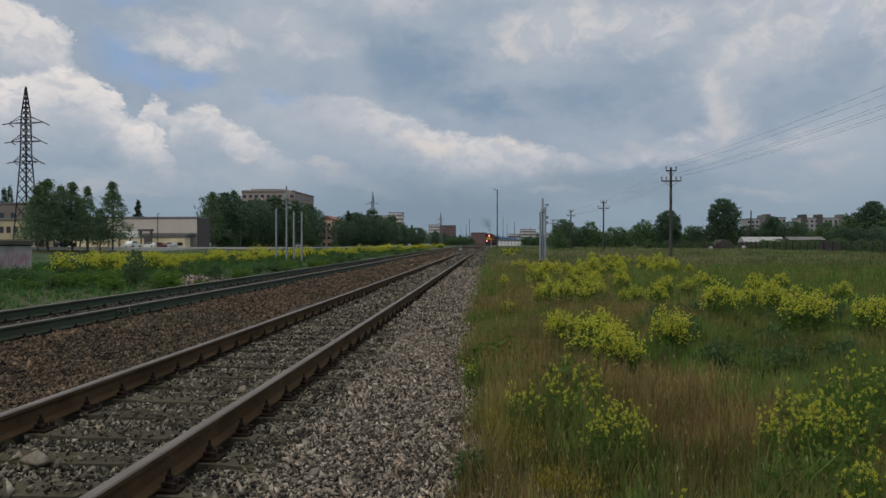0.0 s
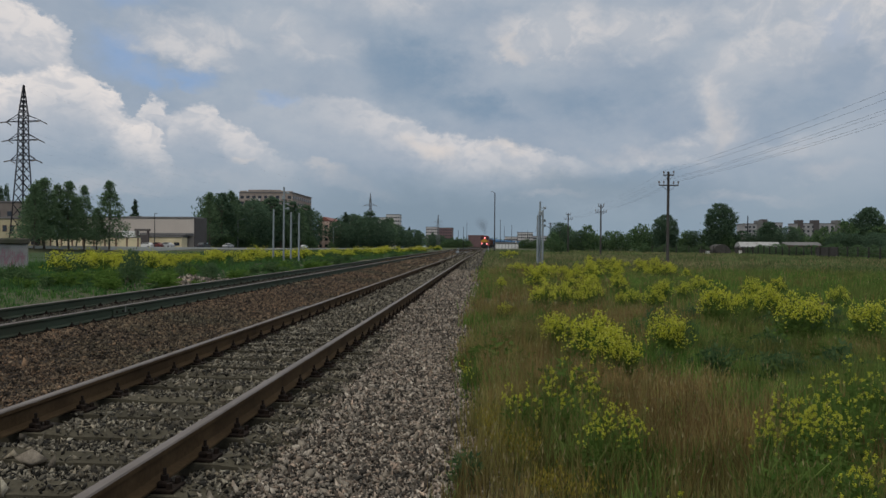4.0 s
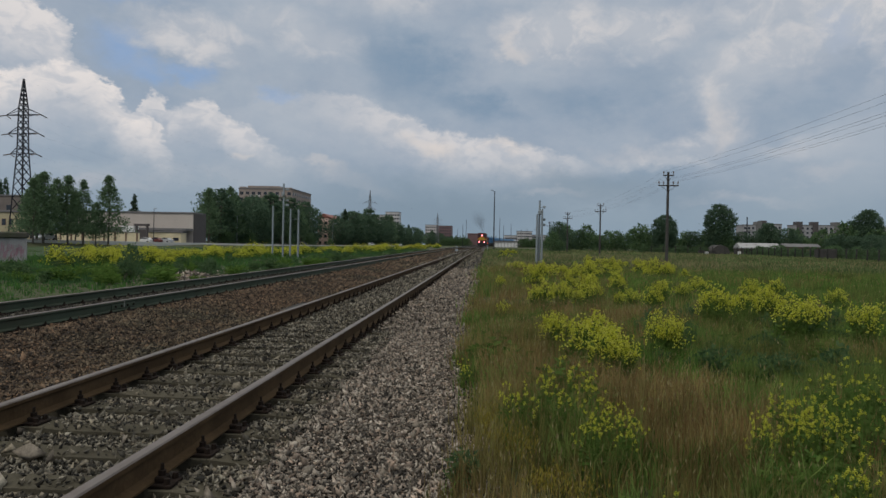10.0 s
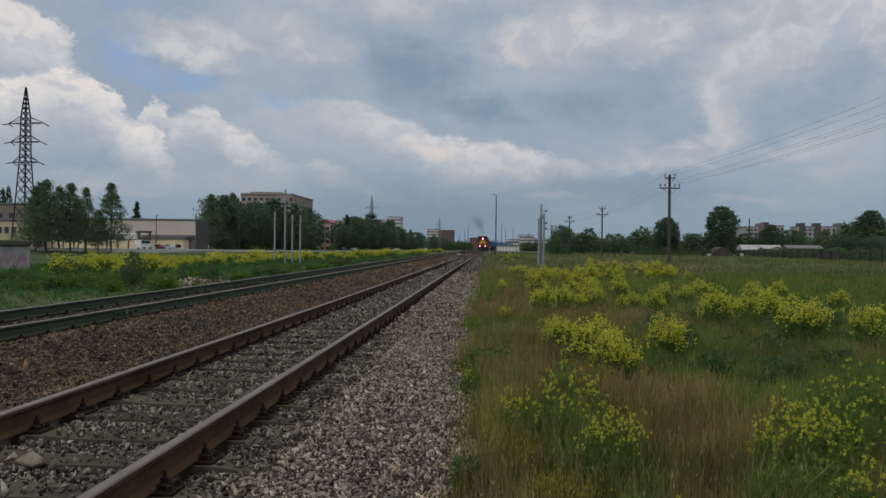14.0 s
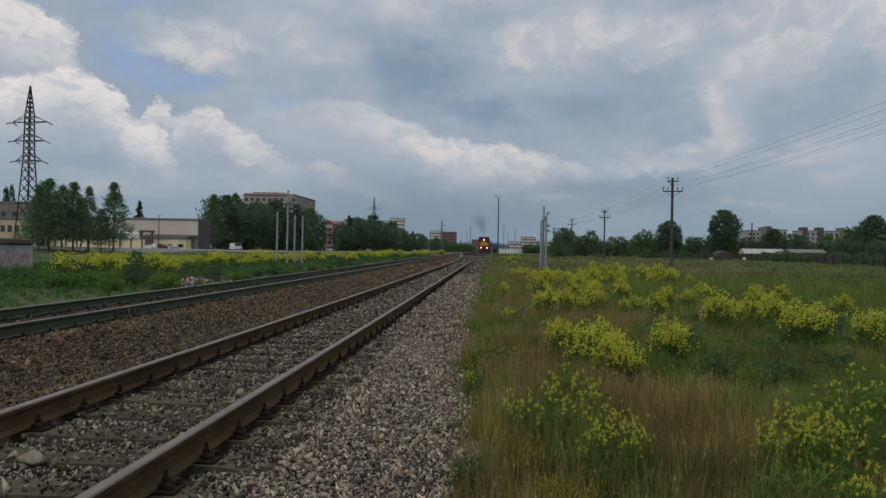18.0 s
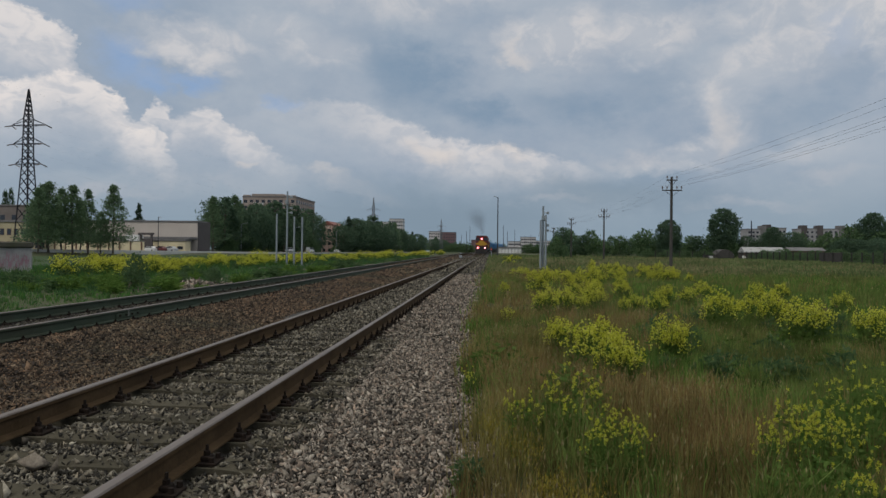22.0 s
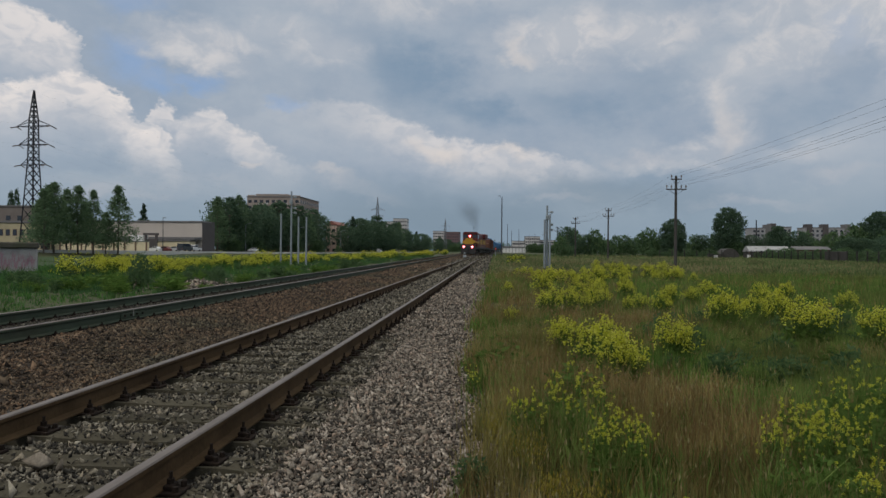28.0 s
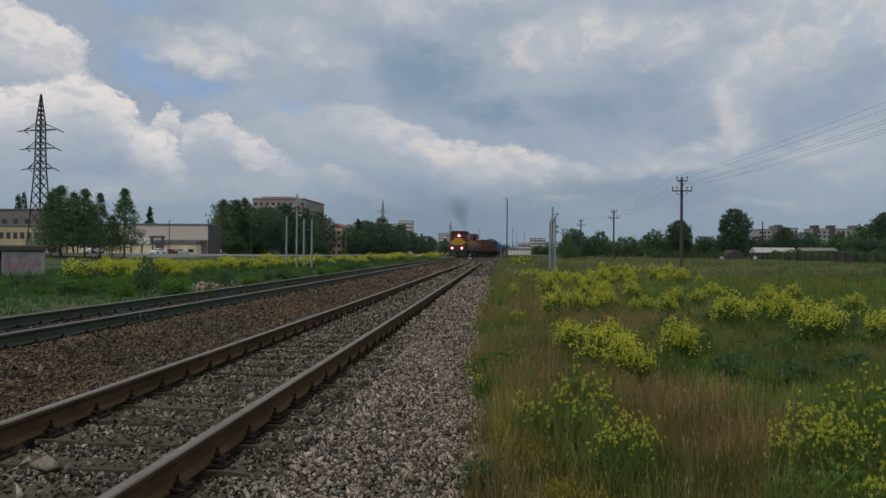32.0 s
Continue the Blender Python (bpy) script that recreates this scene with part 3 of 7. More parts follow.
# ---- tracks ----
def bend(y):
    return -0.003 * y + 0.00005 * max(0.0, y - 50.0) ** 2 + 0.0006 * max(0.0, y - 270.0) ** 2


def ease(y):
    """A slight swing to the field side before the turnout."""
    return 0.34 * math.exp(-((y - 108.0) / 45.0) ** 2)


def track_one(y):
    return -2.775 + bend(y) + ease(y)


def track_two(y):
    return -7.335 + bend(y)


def crossover(y):
    s = min(1.0, max(0.0, (y - 118.0) / 54.0))
    return -7.335 + 4.56 * s * s * (3 - 2 * s) + bend(y) + 0.3 * math.exp(-((y - 188) / 22) ** 2)


TOP_ONE, TOP_TWO = 0.25, 0.38
RAIL_OUTLINE = [(-0.075, 0), (0.075, 0), (0.075, 0.012), (0.012, 0.03), (0.009, 0.125), (0.036, 0.142), (0.037, 0.168), (0.03, 0.178),
                (0.0, 0.18), (-0.03, 0.178), (-0.037, 0.168), (-0.036, 0.142), (-0.009, 0.125), (-0.012, 0.03), (-0.075, 0.012)]


def strip_mesh(name, outline, way, ys, lift, closed=True, slots=None):
    """An outline swept along a line x = way(y)."""
    n, vs, fs, mats = len(outline), [], [], []
    for y in ys:
        x, z = way(y), lift(y)
        vs += [(x + u, y, z + w) for u, w in outline]
    for k in range(len(ys) - 1):
        for i in range(n if closed else n - 1):
            j = (i + 1) % n
            fs.append((k * n + i, k * n + j, (k + 1) * n + j, (k + 1) * n + i))
            mats.append(slots[i] if slots else 0)
    if closed:
        fs += [tuple(range(n)), tuple(range((len(ys) - 1) * n, len(ys) * n))[::-1]]
        mats += [0, 0]
    me = bpy.data.meshes.new(name)
    me.from_pydata(vs, [], fs)
    bm = bmesh.new()
    bm.from_mesh(me)
    if closed:
        bmesh.ops.recalc_face_normals(bm, faces=bm.faces)
    bm.to_mesh(me)
    bm.free()
    me.polygons.foreach_set("material_index", mats)
    return me


def level(top):
    return lambda y: top - 0.18 + float(rise(y))


def stretch_of(a, b, step_near=3.0):
    out, v = [], a
    while v < b:
        out.append(v)
        v += step_near if v < 300 else 8.0
    return out + [b]


def rail(parent, way, side, ys, top, web):
    me = strip_mesh("rail", RAIL_OUTLINE, lambda y: way(y) + side * 0.795, ys, level(top), True, [0] * 6 + [1] * 4 + [0] * 5)
    me.materials.append(web)
    me.materials.append(RAIL_HEAD)
    return part("rail", me, web, parent, "steel rail with a dull worn head and rusty web")


def sleeper_mesh():
    k = Kit()
    # a concrete sleeper: thick ends, a lower waist
    k.prism([(-1.35, -0.17), (1.35, -0.17), (1.35, -0.03), (1.02, 0.0), (0.55, 0.0), (0.35, -0.014), (-0.35, -0.014), (-0.55, 0.0), (-1.02, 0.0), (-1.35, -0.03)],
            "y", -0.12, 0.12)
    return k.mesh("sleeper")


def fastener_mesh():
    k = Kit()
    k.box(-0.19, 0.19, -0.085, 0.085, 0.0, 0.022, 0.004)
    for s in (-1, 1):
        k.box(s * 0.10 - 0.03, s * 0.10 + 0.03, -0.045, 0.045, 0.02, 0.055, 0.008)
        k.tube((s * 0.10, 0, 0.05), (s * 0.10, 0, 0.085), 0.024, 0.024, 6)
        k.tube((s * 0.10, 0, 0.085), (s * 0.10, 0, 0.125), 0.012, 0.011, 6)
        for e in (-1, 1):
            k.tube((s * 0.155, e * 0.055, 0.02), (s * 0.155, e * 0.055, 0.055), 0.02, 0.018, 6)
    return k.mesh("fastener")


SLEEPER, FASTENER = sleeper_mesh(), fastener_mesh()


def track(name, way, top, ys, label, first, count, web, spacing=0.585, clip=1.0):
    t = thing(name, label, "railway track", kind="structure")
    for s in (-1, 1):
        rail(t, way, s, ys, top, web)
    z = top - 0.18 - 0.022
    for i in range(count):
        y = first + spacing * i
        s = part("sleeper", SLEEPER, CONCRETE, t, at=pose(way(y), y + random.uniform(-0.015, 0.015), z + float(rise(y)), 0, 0, random.uniform(-0.4, 0.4)))
        for side in (-1, 1):
            part("fastener", FASTENER, IRON, s, at=pose(side * 0.795, 0, 0) @ Matrix.Diagonal((1, 1, clip, 1)))
    # the sleepers farther off, joined
    k = Kit()
    y = first + spacing * count
    while y < 170:
        x, zr = way(y), z + float(rise(y))
        k.box(x - 1.35, x + 1.35, y - 0.12, y + 0.12, zr - 0.15, zr)
        for side in (-1, 1):
            for e in (-1, 1):
                k.box(x + side * 0.795 + e * 0.1 - 0.05, x + side * 0.795 + e * 0.1 + 0.05, y - 0.06, y + 0.06, zr, zr + 0.11)
        y += spacing
    tagged(part("far_sleepers", k, CONCRETE, t), kind="stuff")
    return t


track("track_1", track_one, TOP_ONE, stretch_of(-25, 520), "rusty railway track on concrete sleepers in grey ballast", 1.54 - 0.585 * 18, 113, RAIL_WEB)
track("track_2", track_two, TOP_TWO, stretch_of(-25, 520), "dark weathered railway track on raised ballast beside the meadow", 2.0 - 0.585 * 18, 108, RAIL_DARK, clip=0.6)
cross = thing("track_crossover", "connecting track between the two railway lines", "railway track", kind="structure")
for side in (-1, 1):
    rail(cross, crossover, side, stretch_of(118, 172, 2.0), 0.37, RAIL_WEB)


def bed(name, profile, y0, y1, mat, label):
    ys = list(np.arange(y0, 60, 0.5)) + stretch_of(60, y1)
    me = strip_mesh(name, profile, bend, ys, lambda y: float(rise(y)), False)
    me.polygons.foreach_set("use_smooth", [True] * len(me.polygons))
    return solid(name, me, mat, label, "ballast", "structure")


grey_bed = bed("ballast_bed_grey", [(-4.55, 0.0), (-4.3, 0.03), (-4.0, 0.01), (-3.6, -0.03), (-2.775, -0.04), (-1.95, -0.03), (-1.45, 0.005), (-1.1, -0.01), (-0.6, -0.03), (-0.1, -0.06), (0.15, -0.14)],
               -25, 520, BED, "bed of grey crushed stone under the near track")
brown_bed = bed("ballast_bed_brown", [(-10.4, -0.16), (-9.7, -0.02), (-9.0, 0.17), (-7.33, 0.18), (-5.8, 0.175), (-5.2, 0.08), (-4.6, 0.01), (-4.4, 0.0)], -25, 520, BED_BROWN,
                "bed of rust-brown crushed stone under the far track")


def bed_height(x):
    px = [-10.4, -9.7, -9.0, -7.33, -5.8, -5.2, -4.6, -4.3, -4.0, -3.6, -2.775, -1.95, -1.45, -1.1, -0.6, -0.1, 0.2]
    pz = [-0.16, -0.02, 0.17, 0.18, 0.175, 0.08, 0.01, 0.03, 0.035, 0.03, 0.022, 0.03, 0.03, 0.0, -0.03, -0.06, -0.15]
    return np.interp(x, px, pz)


def unit_stone(rng, n):
    """n jagged stones of about unit size, as vertices (n, 6, 3), and the triangles of one."""
    base = np.array([(1, 0, 0), (-1, 0, 0), (0, 1, 0), (0, -1, 0), (0, 0, 1), (0, 0, -1)], float)
    tri = np.array([(0, 2, 4), (2, 1, 4), (1, 3, 4), (3, 0, 4), (2, 0, 5), (1, 2, 5), (3, 1, 5), (0, 3, 5)])
    v = base[None] * rng.uniform(0.65, 1.5, (n, 6, 1)) + rng.normal(0, 0.3, (n, 6, 3))
    v = v * rng.uniform(0.6, 1.25, (n, 1, 3)) * np.array([1.45, 0.9, 0.55])
    q = rng.normal(size=(n, 4))
    q /= np.linalg.norm(q, axis=1, keepdims=True)
    a, b, c, d = q.T
    rot = np.stack([np.stack([1 - 2 * (c * c + d * d), 2 * (b * c - a * d), 2 * (b * d + a * c)], -1),
                    np.stack([2 * (b * c + a * d), 1 - 2 * (b * b + d * d), 2 * (c * d - a * b)], -1),
                    np.stack([2 * (b * d - a * c), 2 * (c * d + a * b), 1 - 2 * (b * b + c * c)], -1)], 1)
    return np.einsum("nij,nkj->nki", rot, v), tri


def stones(name, n, x0, x1, y0, y1, size, mat, seed, parent, label, fall=0.0):
    rng = np.random.default_rng(seed)
    x = rng.uniform(x0, x1, n)
    u = rng.uniform(0, 1, n)
    y = y0 * (y1 / y0) ** u if fall else rng.uniform(y0, y1, n)
    s = size * rng.lognormal(0, 0.33, n) * (1 + fall * (y - y0))
    keep = np.ones(n, bool)
    for c, top in ((-2.775, TOP_ONE), (-7.335, TOP_TWO)):
        for side in (-1, 1):
            keep &= np.abs(x - (c + side * 0.795)) > 0.1 + s
    # most of a sleeper's top stays clear of stones
    on = (np.abs(x + 2.775) < 1.35) & (np.abs((y - 1.54 + 0.29) % 0.585 - 0.29) < 0.118)
    keep &= ~(on & (rng.uniform(0, 1, n) < np.interp(y, [7.0, 14.0], [0.86, 0.0]) * np.where(np.abs(x + 2.775) < 1.0, 1.0, 0.75)))
    x, y, s, on = x[keep], y[keep], s[keep], on[keep]
    sunk = np.where((np.abs(x + 2.775) < 1.4) & ~on, np.interp(y, [7.0, 14.0], [0.022, 0.0]), 0.0)
    v, tri = unit_stone(rng, len(x))
    z = np.maximum(np.maximum(bed_height(x) + rise(y), np.where(x > -0.6, land(x, y), -9)), np.where(on, 0.045 + rise(y), -9)) - sunk + s * rng.uniform(-0.1, 0.6, len(x))
    v = v * s[:, None, None] + np.stack([x - 0.003 * y, y, z], 1)[:, None]
    me = np_mesh(name, v.reshape(-1, 3), (tri[None] + 6 * np.arange(len(x))[:, None, None]).reshape(-1, 3))
    return tagged(part(name, me, mat, parent, label), kind="stuff")


for n, x0, x1, y0, y1, size, mat, seed, bed_of, fall in (
        (11000, -1.9, -1.4, 2.6, 11.0, 0.012, STONE_DIRTY, 21, grey_bed, 0.0), (46000, -1.5, 0.1, 2.6, 11.0, 0.0118, STONE, 1, grey_bed, 0.0), (20000, -1.9, -0.22, 11.0, 40.0, 0.0155, STONE, 2, grey_bed, 0.03),
        (36000, -3.5, -2.05, 2.6, 12.0, 0.0128, STONE_DIRTY, 3, grey_bed, 0.0), (15000, -3.5, -2.05, 12.0, 42.0, 0.016, STONE_DIRTY, 4, grey_bed, 0.045),
        (12000, -4.5, -3.65, 4.0, 14.0, 0.0135, STONE_BROWN, 7, brown_bed, 0.0), (42000, -6.45, -4.4, 4.5, 18.0, 0.0134, STONE_BROWN, 5, brown_bed, 0.0),
        (27000, -6.45, -3.65, 16.0, 60.0, 0.0165, STONE_BROWN, 6, brown_bed, 0.032), (9000, -8.05, -6.6, 8.0, 40.0, 0.015, STONE_SHADE, 8, brown_bed, 0.03),
        (5000, -1.9, 0.05, -9.0, 2.7, 0.028, STONE, 22, grey_bed, 0.0), (4000, -3.5, -2.05, -9.0, 2.7, 0.028, STONE_DIRTY, 23, grey_bed, 0.0),
        (5000, -6.45, -3.65, -9.0, 4.4, 0.034, STONE_BROWN, 24, brown_bed, 0.0),
        (5000, -4.4, -0.22, 40.0, 130.0, 0.036, STONE_DIRTY, 9, grey_bed, 0.012), (9000, -8.8, -4.4, 50.0, 130.0, 0.027, STONE_BROWN, 10, brown_bed, 0.012)):
    stones("loose_stones", n, x0, x1, y0, y1, size, mat, seed, bed_of, "loose crushed stones", fall)


# ---- grass ----
def blades(name, n, sample, height, width, lean, mat, label, seed, tuft=0, curl=0.5, plain=False):
    """n bent blades of grass, three triangles each, or one where they stay far off."""
    rng = np.random.default_rng(seed)
    if tuft:
        cx, cy = sample(rng, n // tuft)
        ch = rng.uniform(0.55, 1.25, len(cx))
        k = np.repeat(np.arange(len(cx)), tuft)
        r = (0.05 + 0.006 * np.abs(cy[k])) * np.abs(rng.normal(0, 1, len(k)))
        a = rng.uniform(0, 2 * np.pi, len(k))
        x, y = cx[k] + r * np.cos(a), cy[k] + r * np.sin(a)
    else:
        x, y = sample(rng, n)
    z = land(x, y) - 0.02
    h = height(x, y, rng) * (ch[k] if tuft else 1.0)
    w = width(x, y, rng)
    a, b = rng.uniform(0, 2 * np.pi, len(x)), rng.uniform(0, 2 * np.pi, len(x))
    l = h * lean * np.abs(rng.normal(0, 1, len(x)))
    dx, dy = np.cos(a) * l, np.sin(a) * l
    ux, uy = np.cos(b) * w / 2, np.sin(b) * w / 2
    v = np.empty((len(x), 5, 3))
    v[:, 0] = np.stack([x - ux, y - uy, z], 1)
    v[:, 1] = np.stack([x + ux, y + uy, z], 1)
    v[:, 2] = np.stack([x - ux * 0.8 + dx * curl * 0.5, y - uy * 0.8 + dy * curl * 0.5, z + h * 0.55], 1)
    v[:, 3] = np.stack([x + ux * 0.8 + dx * curl * 0.5, y + uy * 0.8 + dy * curl * 0.5, z + h * 0.55], 1)
    v[:, 4] = np.stack([x + dx, y + dy, z + h], 1)
    if plain:
        me = np_mesh(name, v[:, (0, 1, 4)].reshape(-1, 3), np.arange(3 * len(x)).reshape(-1, 3))
        return solid(name, me, mat, label, "grass", "stuff")
    t = np.array([(0, 1, 3), (0, 3, 2), (2, 3, 4)])
    me = np_mesh(name, v.reshape(-1, 3), (t[None] + 5 * np.arange(len(x))[:, None, None]).reshape(-1, 3))
    return solid(name, me, mat, label, "grass", "stuff")


def clumpy(x, y, s, seed=0.0):
    """A slow field of 0 to 1 that makes tufts and bare places."""
    return 0.5 + 0.25 * (np.sin(x * s + 2.1 * np.sin(y * s * 0.63 + seed)) + np.sin(y * s * 1.17 + 1.7 * np.sin(x * s * 0.8 + 1.3 + seed)))


def right_meadow(y0, y1, wide=0.72):
    def sample(rng, n):
        y = np.sqrt(rng.uniform(y0 * y0, y1 * y1, n)) if y1 < 40 else y0 * (y1 / y0) ** rng.uniform(0, 1, n)
        edge = -0.02 - 0.02 * np.minimum(y, 17) + 0.09 * np.sin(y * 1.3) + 0.06 * np.sin(y * 4.1 + 1.0) + rng.normal(0, 0.05, n)
        x = edge + rng.uniform(0, 1, n) ** 1.0 * (wide * y + 0.6)
        return x, y
    return sample


def behind(rng, n):
    return rng.uniform(-0.05, 12, n), rng.uniform(-10, 2.2, n)


def left_meadow(y0, y1, x0, x1):
    def sample(rng, n):
        return rng.uniform(x0, x1, n), y0 * (y1 / y0) ** rng.uniform(0, 1, n)
    return sample


# patches of the meadow by what grows there: x, y, half widths, turn in degrees, and how dry (1) or lush (0) the grass is
PATCHES = [(1.5, 5.6, 0.75, 2.4, -8, 1.0), (0.35, 9.3, 0.45, 2.2, 0, 0.95), (0.1, 4.4, 0.45, 1.9, 0, 1.0), (1.9, 3.9, 0.5, 1.2, 0, 0.85), (1.0, 8.4, 0.5, 1.2, -10, 0.85),
           (3.0, 9.0, 1.3, 2.6, -18, 0.0), (0.65, 6.0, 0.35, 0.6, 0, 0.2), (0.72, 3.4, 0.2, 0.8, 0, 0.1), (2.9, 4.9, 0.8, 1.3, -20, 0.1), (6.5, 12.0, 2.8, 3.5, 0, 0.0), (10, 22, 6, 6, 0, 0.02),
           (4, 22, 3.0, 3, 0, 0.25), (2.2, 17, 1.2, 4, -5, 0.6), (26, 34, 19, 8, 0, 0.02), (1.0, 20, 0.8, 7, 0, 0.8), (12, 90, 14, 40, 0, 1.0), (2.0, 44, 2.6, 20, 0, 0.9), (55, 118, 70, 42, 0, 0.95), (34, 62, 26, 14, 0, 0.85)]


def dryness(x, y):
    out = 0.2 + 0.34 * clumpy(x, y, 1.4, 3.0)
    for cx, cy, rx, ry, turn, v in PATCHES:
        c, s = math.cos(radians(turn)), math.sin(radians(turn))
        u, w = ((x - cx) * c - (y - cy) * s) / rx, ((x - cx) * s + (y - cy) * c) / ry
        k = np.exp(-(u * u + w * w) ** 1.5)
        out = out * (1 - k) + v * k
    return out


def grown(sample, dry):
    """Keeps what suits the patch: dry grass on the dry ones, green on the lush ones."""
    def thinned(rng, n):
        x, y = sample(rng, n)
        d = dryness(x, y)
        keep = rng.uniform(0, 1, n) < (0.06 + 0.94 * d if dry else 1.0 - 0.93 * d)
        return x[keep], y[keep]
    return thinned


for name, n, sample, low, more, grain, shift, w0, w1, lean, mat, label, seed, tuft in (
        ("meadow_grass", 95000, grown(right_meadow(2.4, 13), False), 0.16, 0.26, 2.2, 0.0, 0.008, 0.0005, 0.33, GRASS_GREEN, "tall green meadow grass in tufts", 11, 18),
        ("seed_grass", 130000, grown(right_meadow(2.4, 14), True), 0.24, 0.24, 1.3, 2.0, 0.0055, 0.0004, 0.28, GRASS_DRY, "thin red-brown meadow grass gone to seed", 12, 10),
        ("meadow_grass", 85000, grown(right_meadow(12.5, 39.9), False), 0.2, 0.28, 1.1, 0.0, 0.010, 0.0006, 0.3, GRASS_GREEN, "tall green meadow grass in tufts", 13, 14),
        ("seed_grass", 65000, grown(right_meadow(13, 39.9), True), 0.26, 0.2, 0.9, 2.0, 0.008, 0.0005, 0.25, GRASS_DRY, "thin red-brown meadow grass gone to seed", 14, 10),
        ("far_meadow_grass", 80000, grown(right_meadow(38, 175, 0.8), True), 0.15, 0.3, 0.4, 1.0, 0.02, 0.0012, 0.3, GRASS_FAR, "pale green and brown grass of the far meadow", 15, 0),
        ("far_meadow_grass", 70000, grown(right_meadow(38, 175, 0.8), False), 0.15, 0.26, 0.4, 1.0, 0.02, 0.0012, 0.3, GRASS_LUSH, "lush green grass of the far meadow", 26, 0),
        ("trackside_grass", 50000, left_meadow(9, 140, -34, -9.7), 0.22, 0.38, 0.8, 0.0, 0.014, 0.0008, 0.3, GRASS_STRIP, "tall green grass on the strip beyond the tracks", 16, 12),
        ("meadow_grass", 22000, behind, 0.18, 0.26, 1.8, 0.0, 0.012, 0.0, 0.33, GRASS_GREEN, "tall green meadow grass in tufts", 19, 12),
        ("seed_grass", 18000, behind, 0.24, 0.22, 1.3, 2.0, 0.008, 0.0, 0.28, GRASS_DRY, "thin red-brown meadow grass gone to seed", 20, 10),
        ("trackside_grass", 12000, lambda rng, n: (rng.uniform(-30, -9.7, n), rng.uniform(-10, 9, n)), 0.2, 0.3, 0.8, 0.0, 0.02, 0.0, 0.3, GRASS_STRIP, "tall green grass on the strip beyond the tracks", 25, 12),
        ("trackside_grass", 36000, left_meadow(9, 48, -34, -9.7), 0.12, 0.2, 1.4, 1.0, 0.014, 0.0006, 0.5, GRASS_STRIP, "low green weeds on the strip beyond the tracks", 18, 0),
        ("verge_grass", 28000, left_meadow(30, 330, -70, -26), 0.06, 0.1, 0.3, 0.0, 0.03, 0.0014, 0.3, GRASS_VERGE, "mown green grass on the verge below the road", 17, 0)):
    blades(name, n, sample, lambda x, y, r: (low + more * clumpy(x, y, grain, shift)) * r.uniform(0.55, 1.2, len(x)) * (np.clip((-x - 8.5) / 9.0, 0.4, 1) if name == "trackside_grass" else 1.0), lambda x, y, r: (w0 + w1 * y) * (1.0 if seed in (11, 12) else 1.25), lean, mat, label, seed, tuft, plain=seed > 12)


def seed_heads(name, n, sample, low, high, size, mat, label, seed):
    """Small upright spikes on top of the thin grass."""
    rng = np.random.default_rng(seed)
    x, y = sample(rng, n)
    m = len(x)
    z = land(x, y) + rng.uniform(low, high, m) * (0.7 + 0.5 * clumpy(x, y, 1.3, 2.0))
    s = size * rng.uniform(0.6, 1.4, m) * (0.75 + 0.05 * y)
    a = rng.uniform(0, 2 * np.pi, m)
    ux, uy = np.cos(a) * s * 0.11, np.sin(a) * s * 0.11
    tx, ty = rng.normal(0, 0.25, m) * s, rng.normal(0, 0.25, m) * s
    v = np.stack([np.stack([x, y, z], 1), np.stack([x + ux + tx * 0.4, y + uy + ty * 0.4, z + s * 0.45], 1), np.stack([x + tx, y + ty, z + s], 1), np.stack([x - ux + tx * 0.4, y - uy + ty * 0.4, z + s * 0.45], 1)], 1)
    t = np.array([(0, 1, 2), (0, 2, 3)])
    me = np_mesh(name, v.reshape(-1, 3), (t[None] + 4 * np.arange(m)[:, None, None]).reshape(-1, 3))
    return solid(name, me, mat, label, "grass", "stuff")


SEED = leaf_material("grass_seed_heads", [(0.17, 0.13, 0.07), (0.27, 0.215, 0.105), (0.36, 0.32, 0.16)], 0.4)
OCHRE = leaf_material("ochre_herb", [(0.156, 0.133, 0.023), (0.281, 0.226, 0.039), (0.390, 0.335, 0.078)], 0.4)
seed_heads("seed_heads", 24000, grown(right_meadow(2.4, 14), True), 0.14, 0.36, 0.036, SEED, "tan seed heads of the meadow grass", 61)
seed_heads("seed_heads", 9000, grown(right_meadow(13, 60), True), 0.2, 0.42, 0.05, SEED, "tan seed heads of the meadow grass", 62)
OCHRE_SPOTS = [(0.5, 3.75, 0.16, 0.22), (0.35, 3.95, 0.1, 0.12), (0.12, 4.7, 0.14, 0.25), (0.28, 4.55, 0.1, 0.2), (0.42, 13.4, 0.3, 0.4), (0.02, 5.1, 0.08, 0.2)]


def ochre_places(rng, n):
    k = rng.integers(0, len(OCHRE_SPOTS), n)
    c = np.array(OCHRE_SPOTS)[k]
    return c[:, 0] + c[:, 2] * rng.normal(0, 0.6, n), c[:, 1] + c[:, 3] * rng.normal(0, 0.6, n)


seed_heads("ochre_herb", 2800, ochre_places, 0.12, 0.26, 0.025, OCHRE, "low ochre-yellow herb among the dry grass", 63)


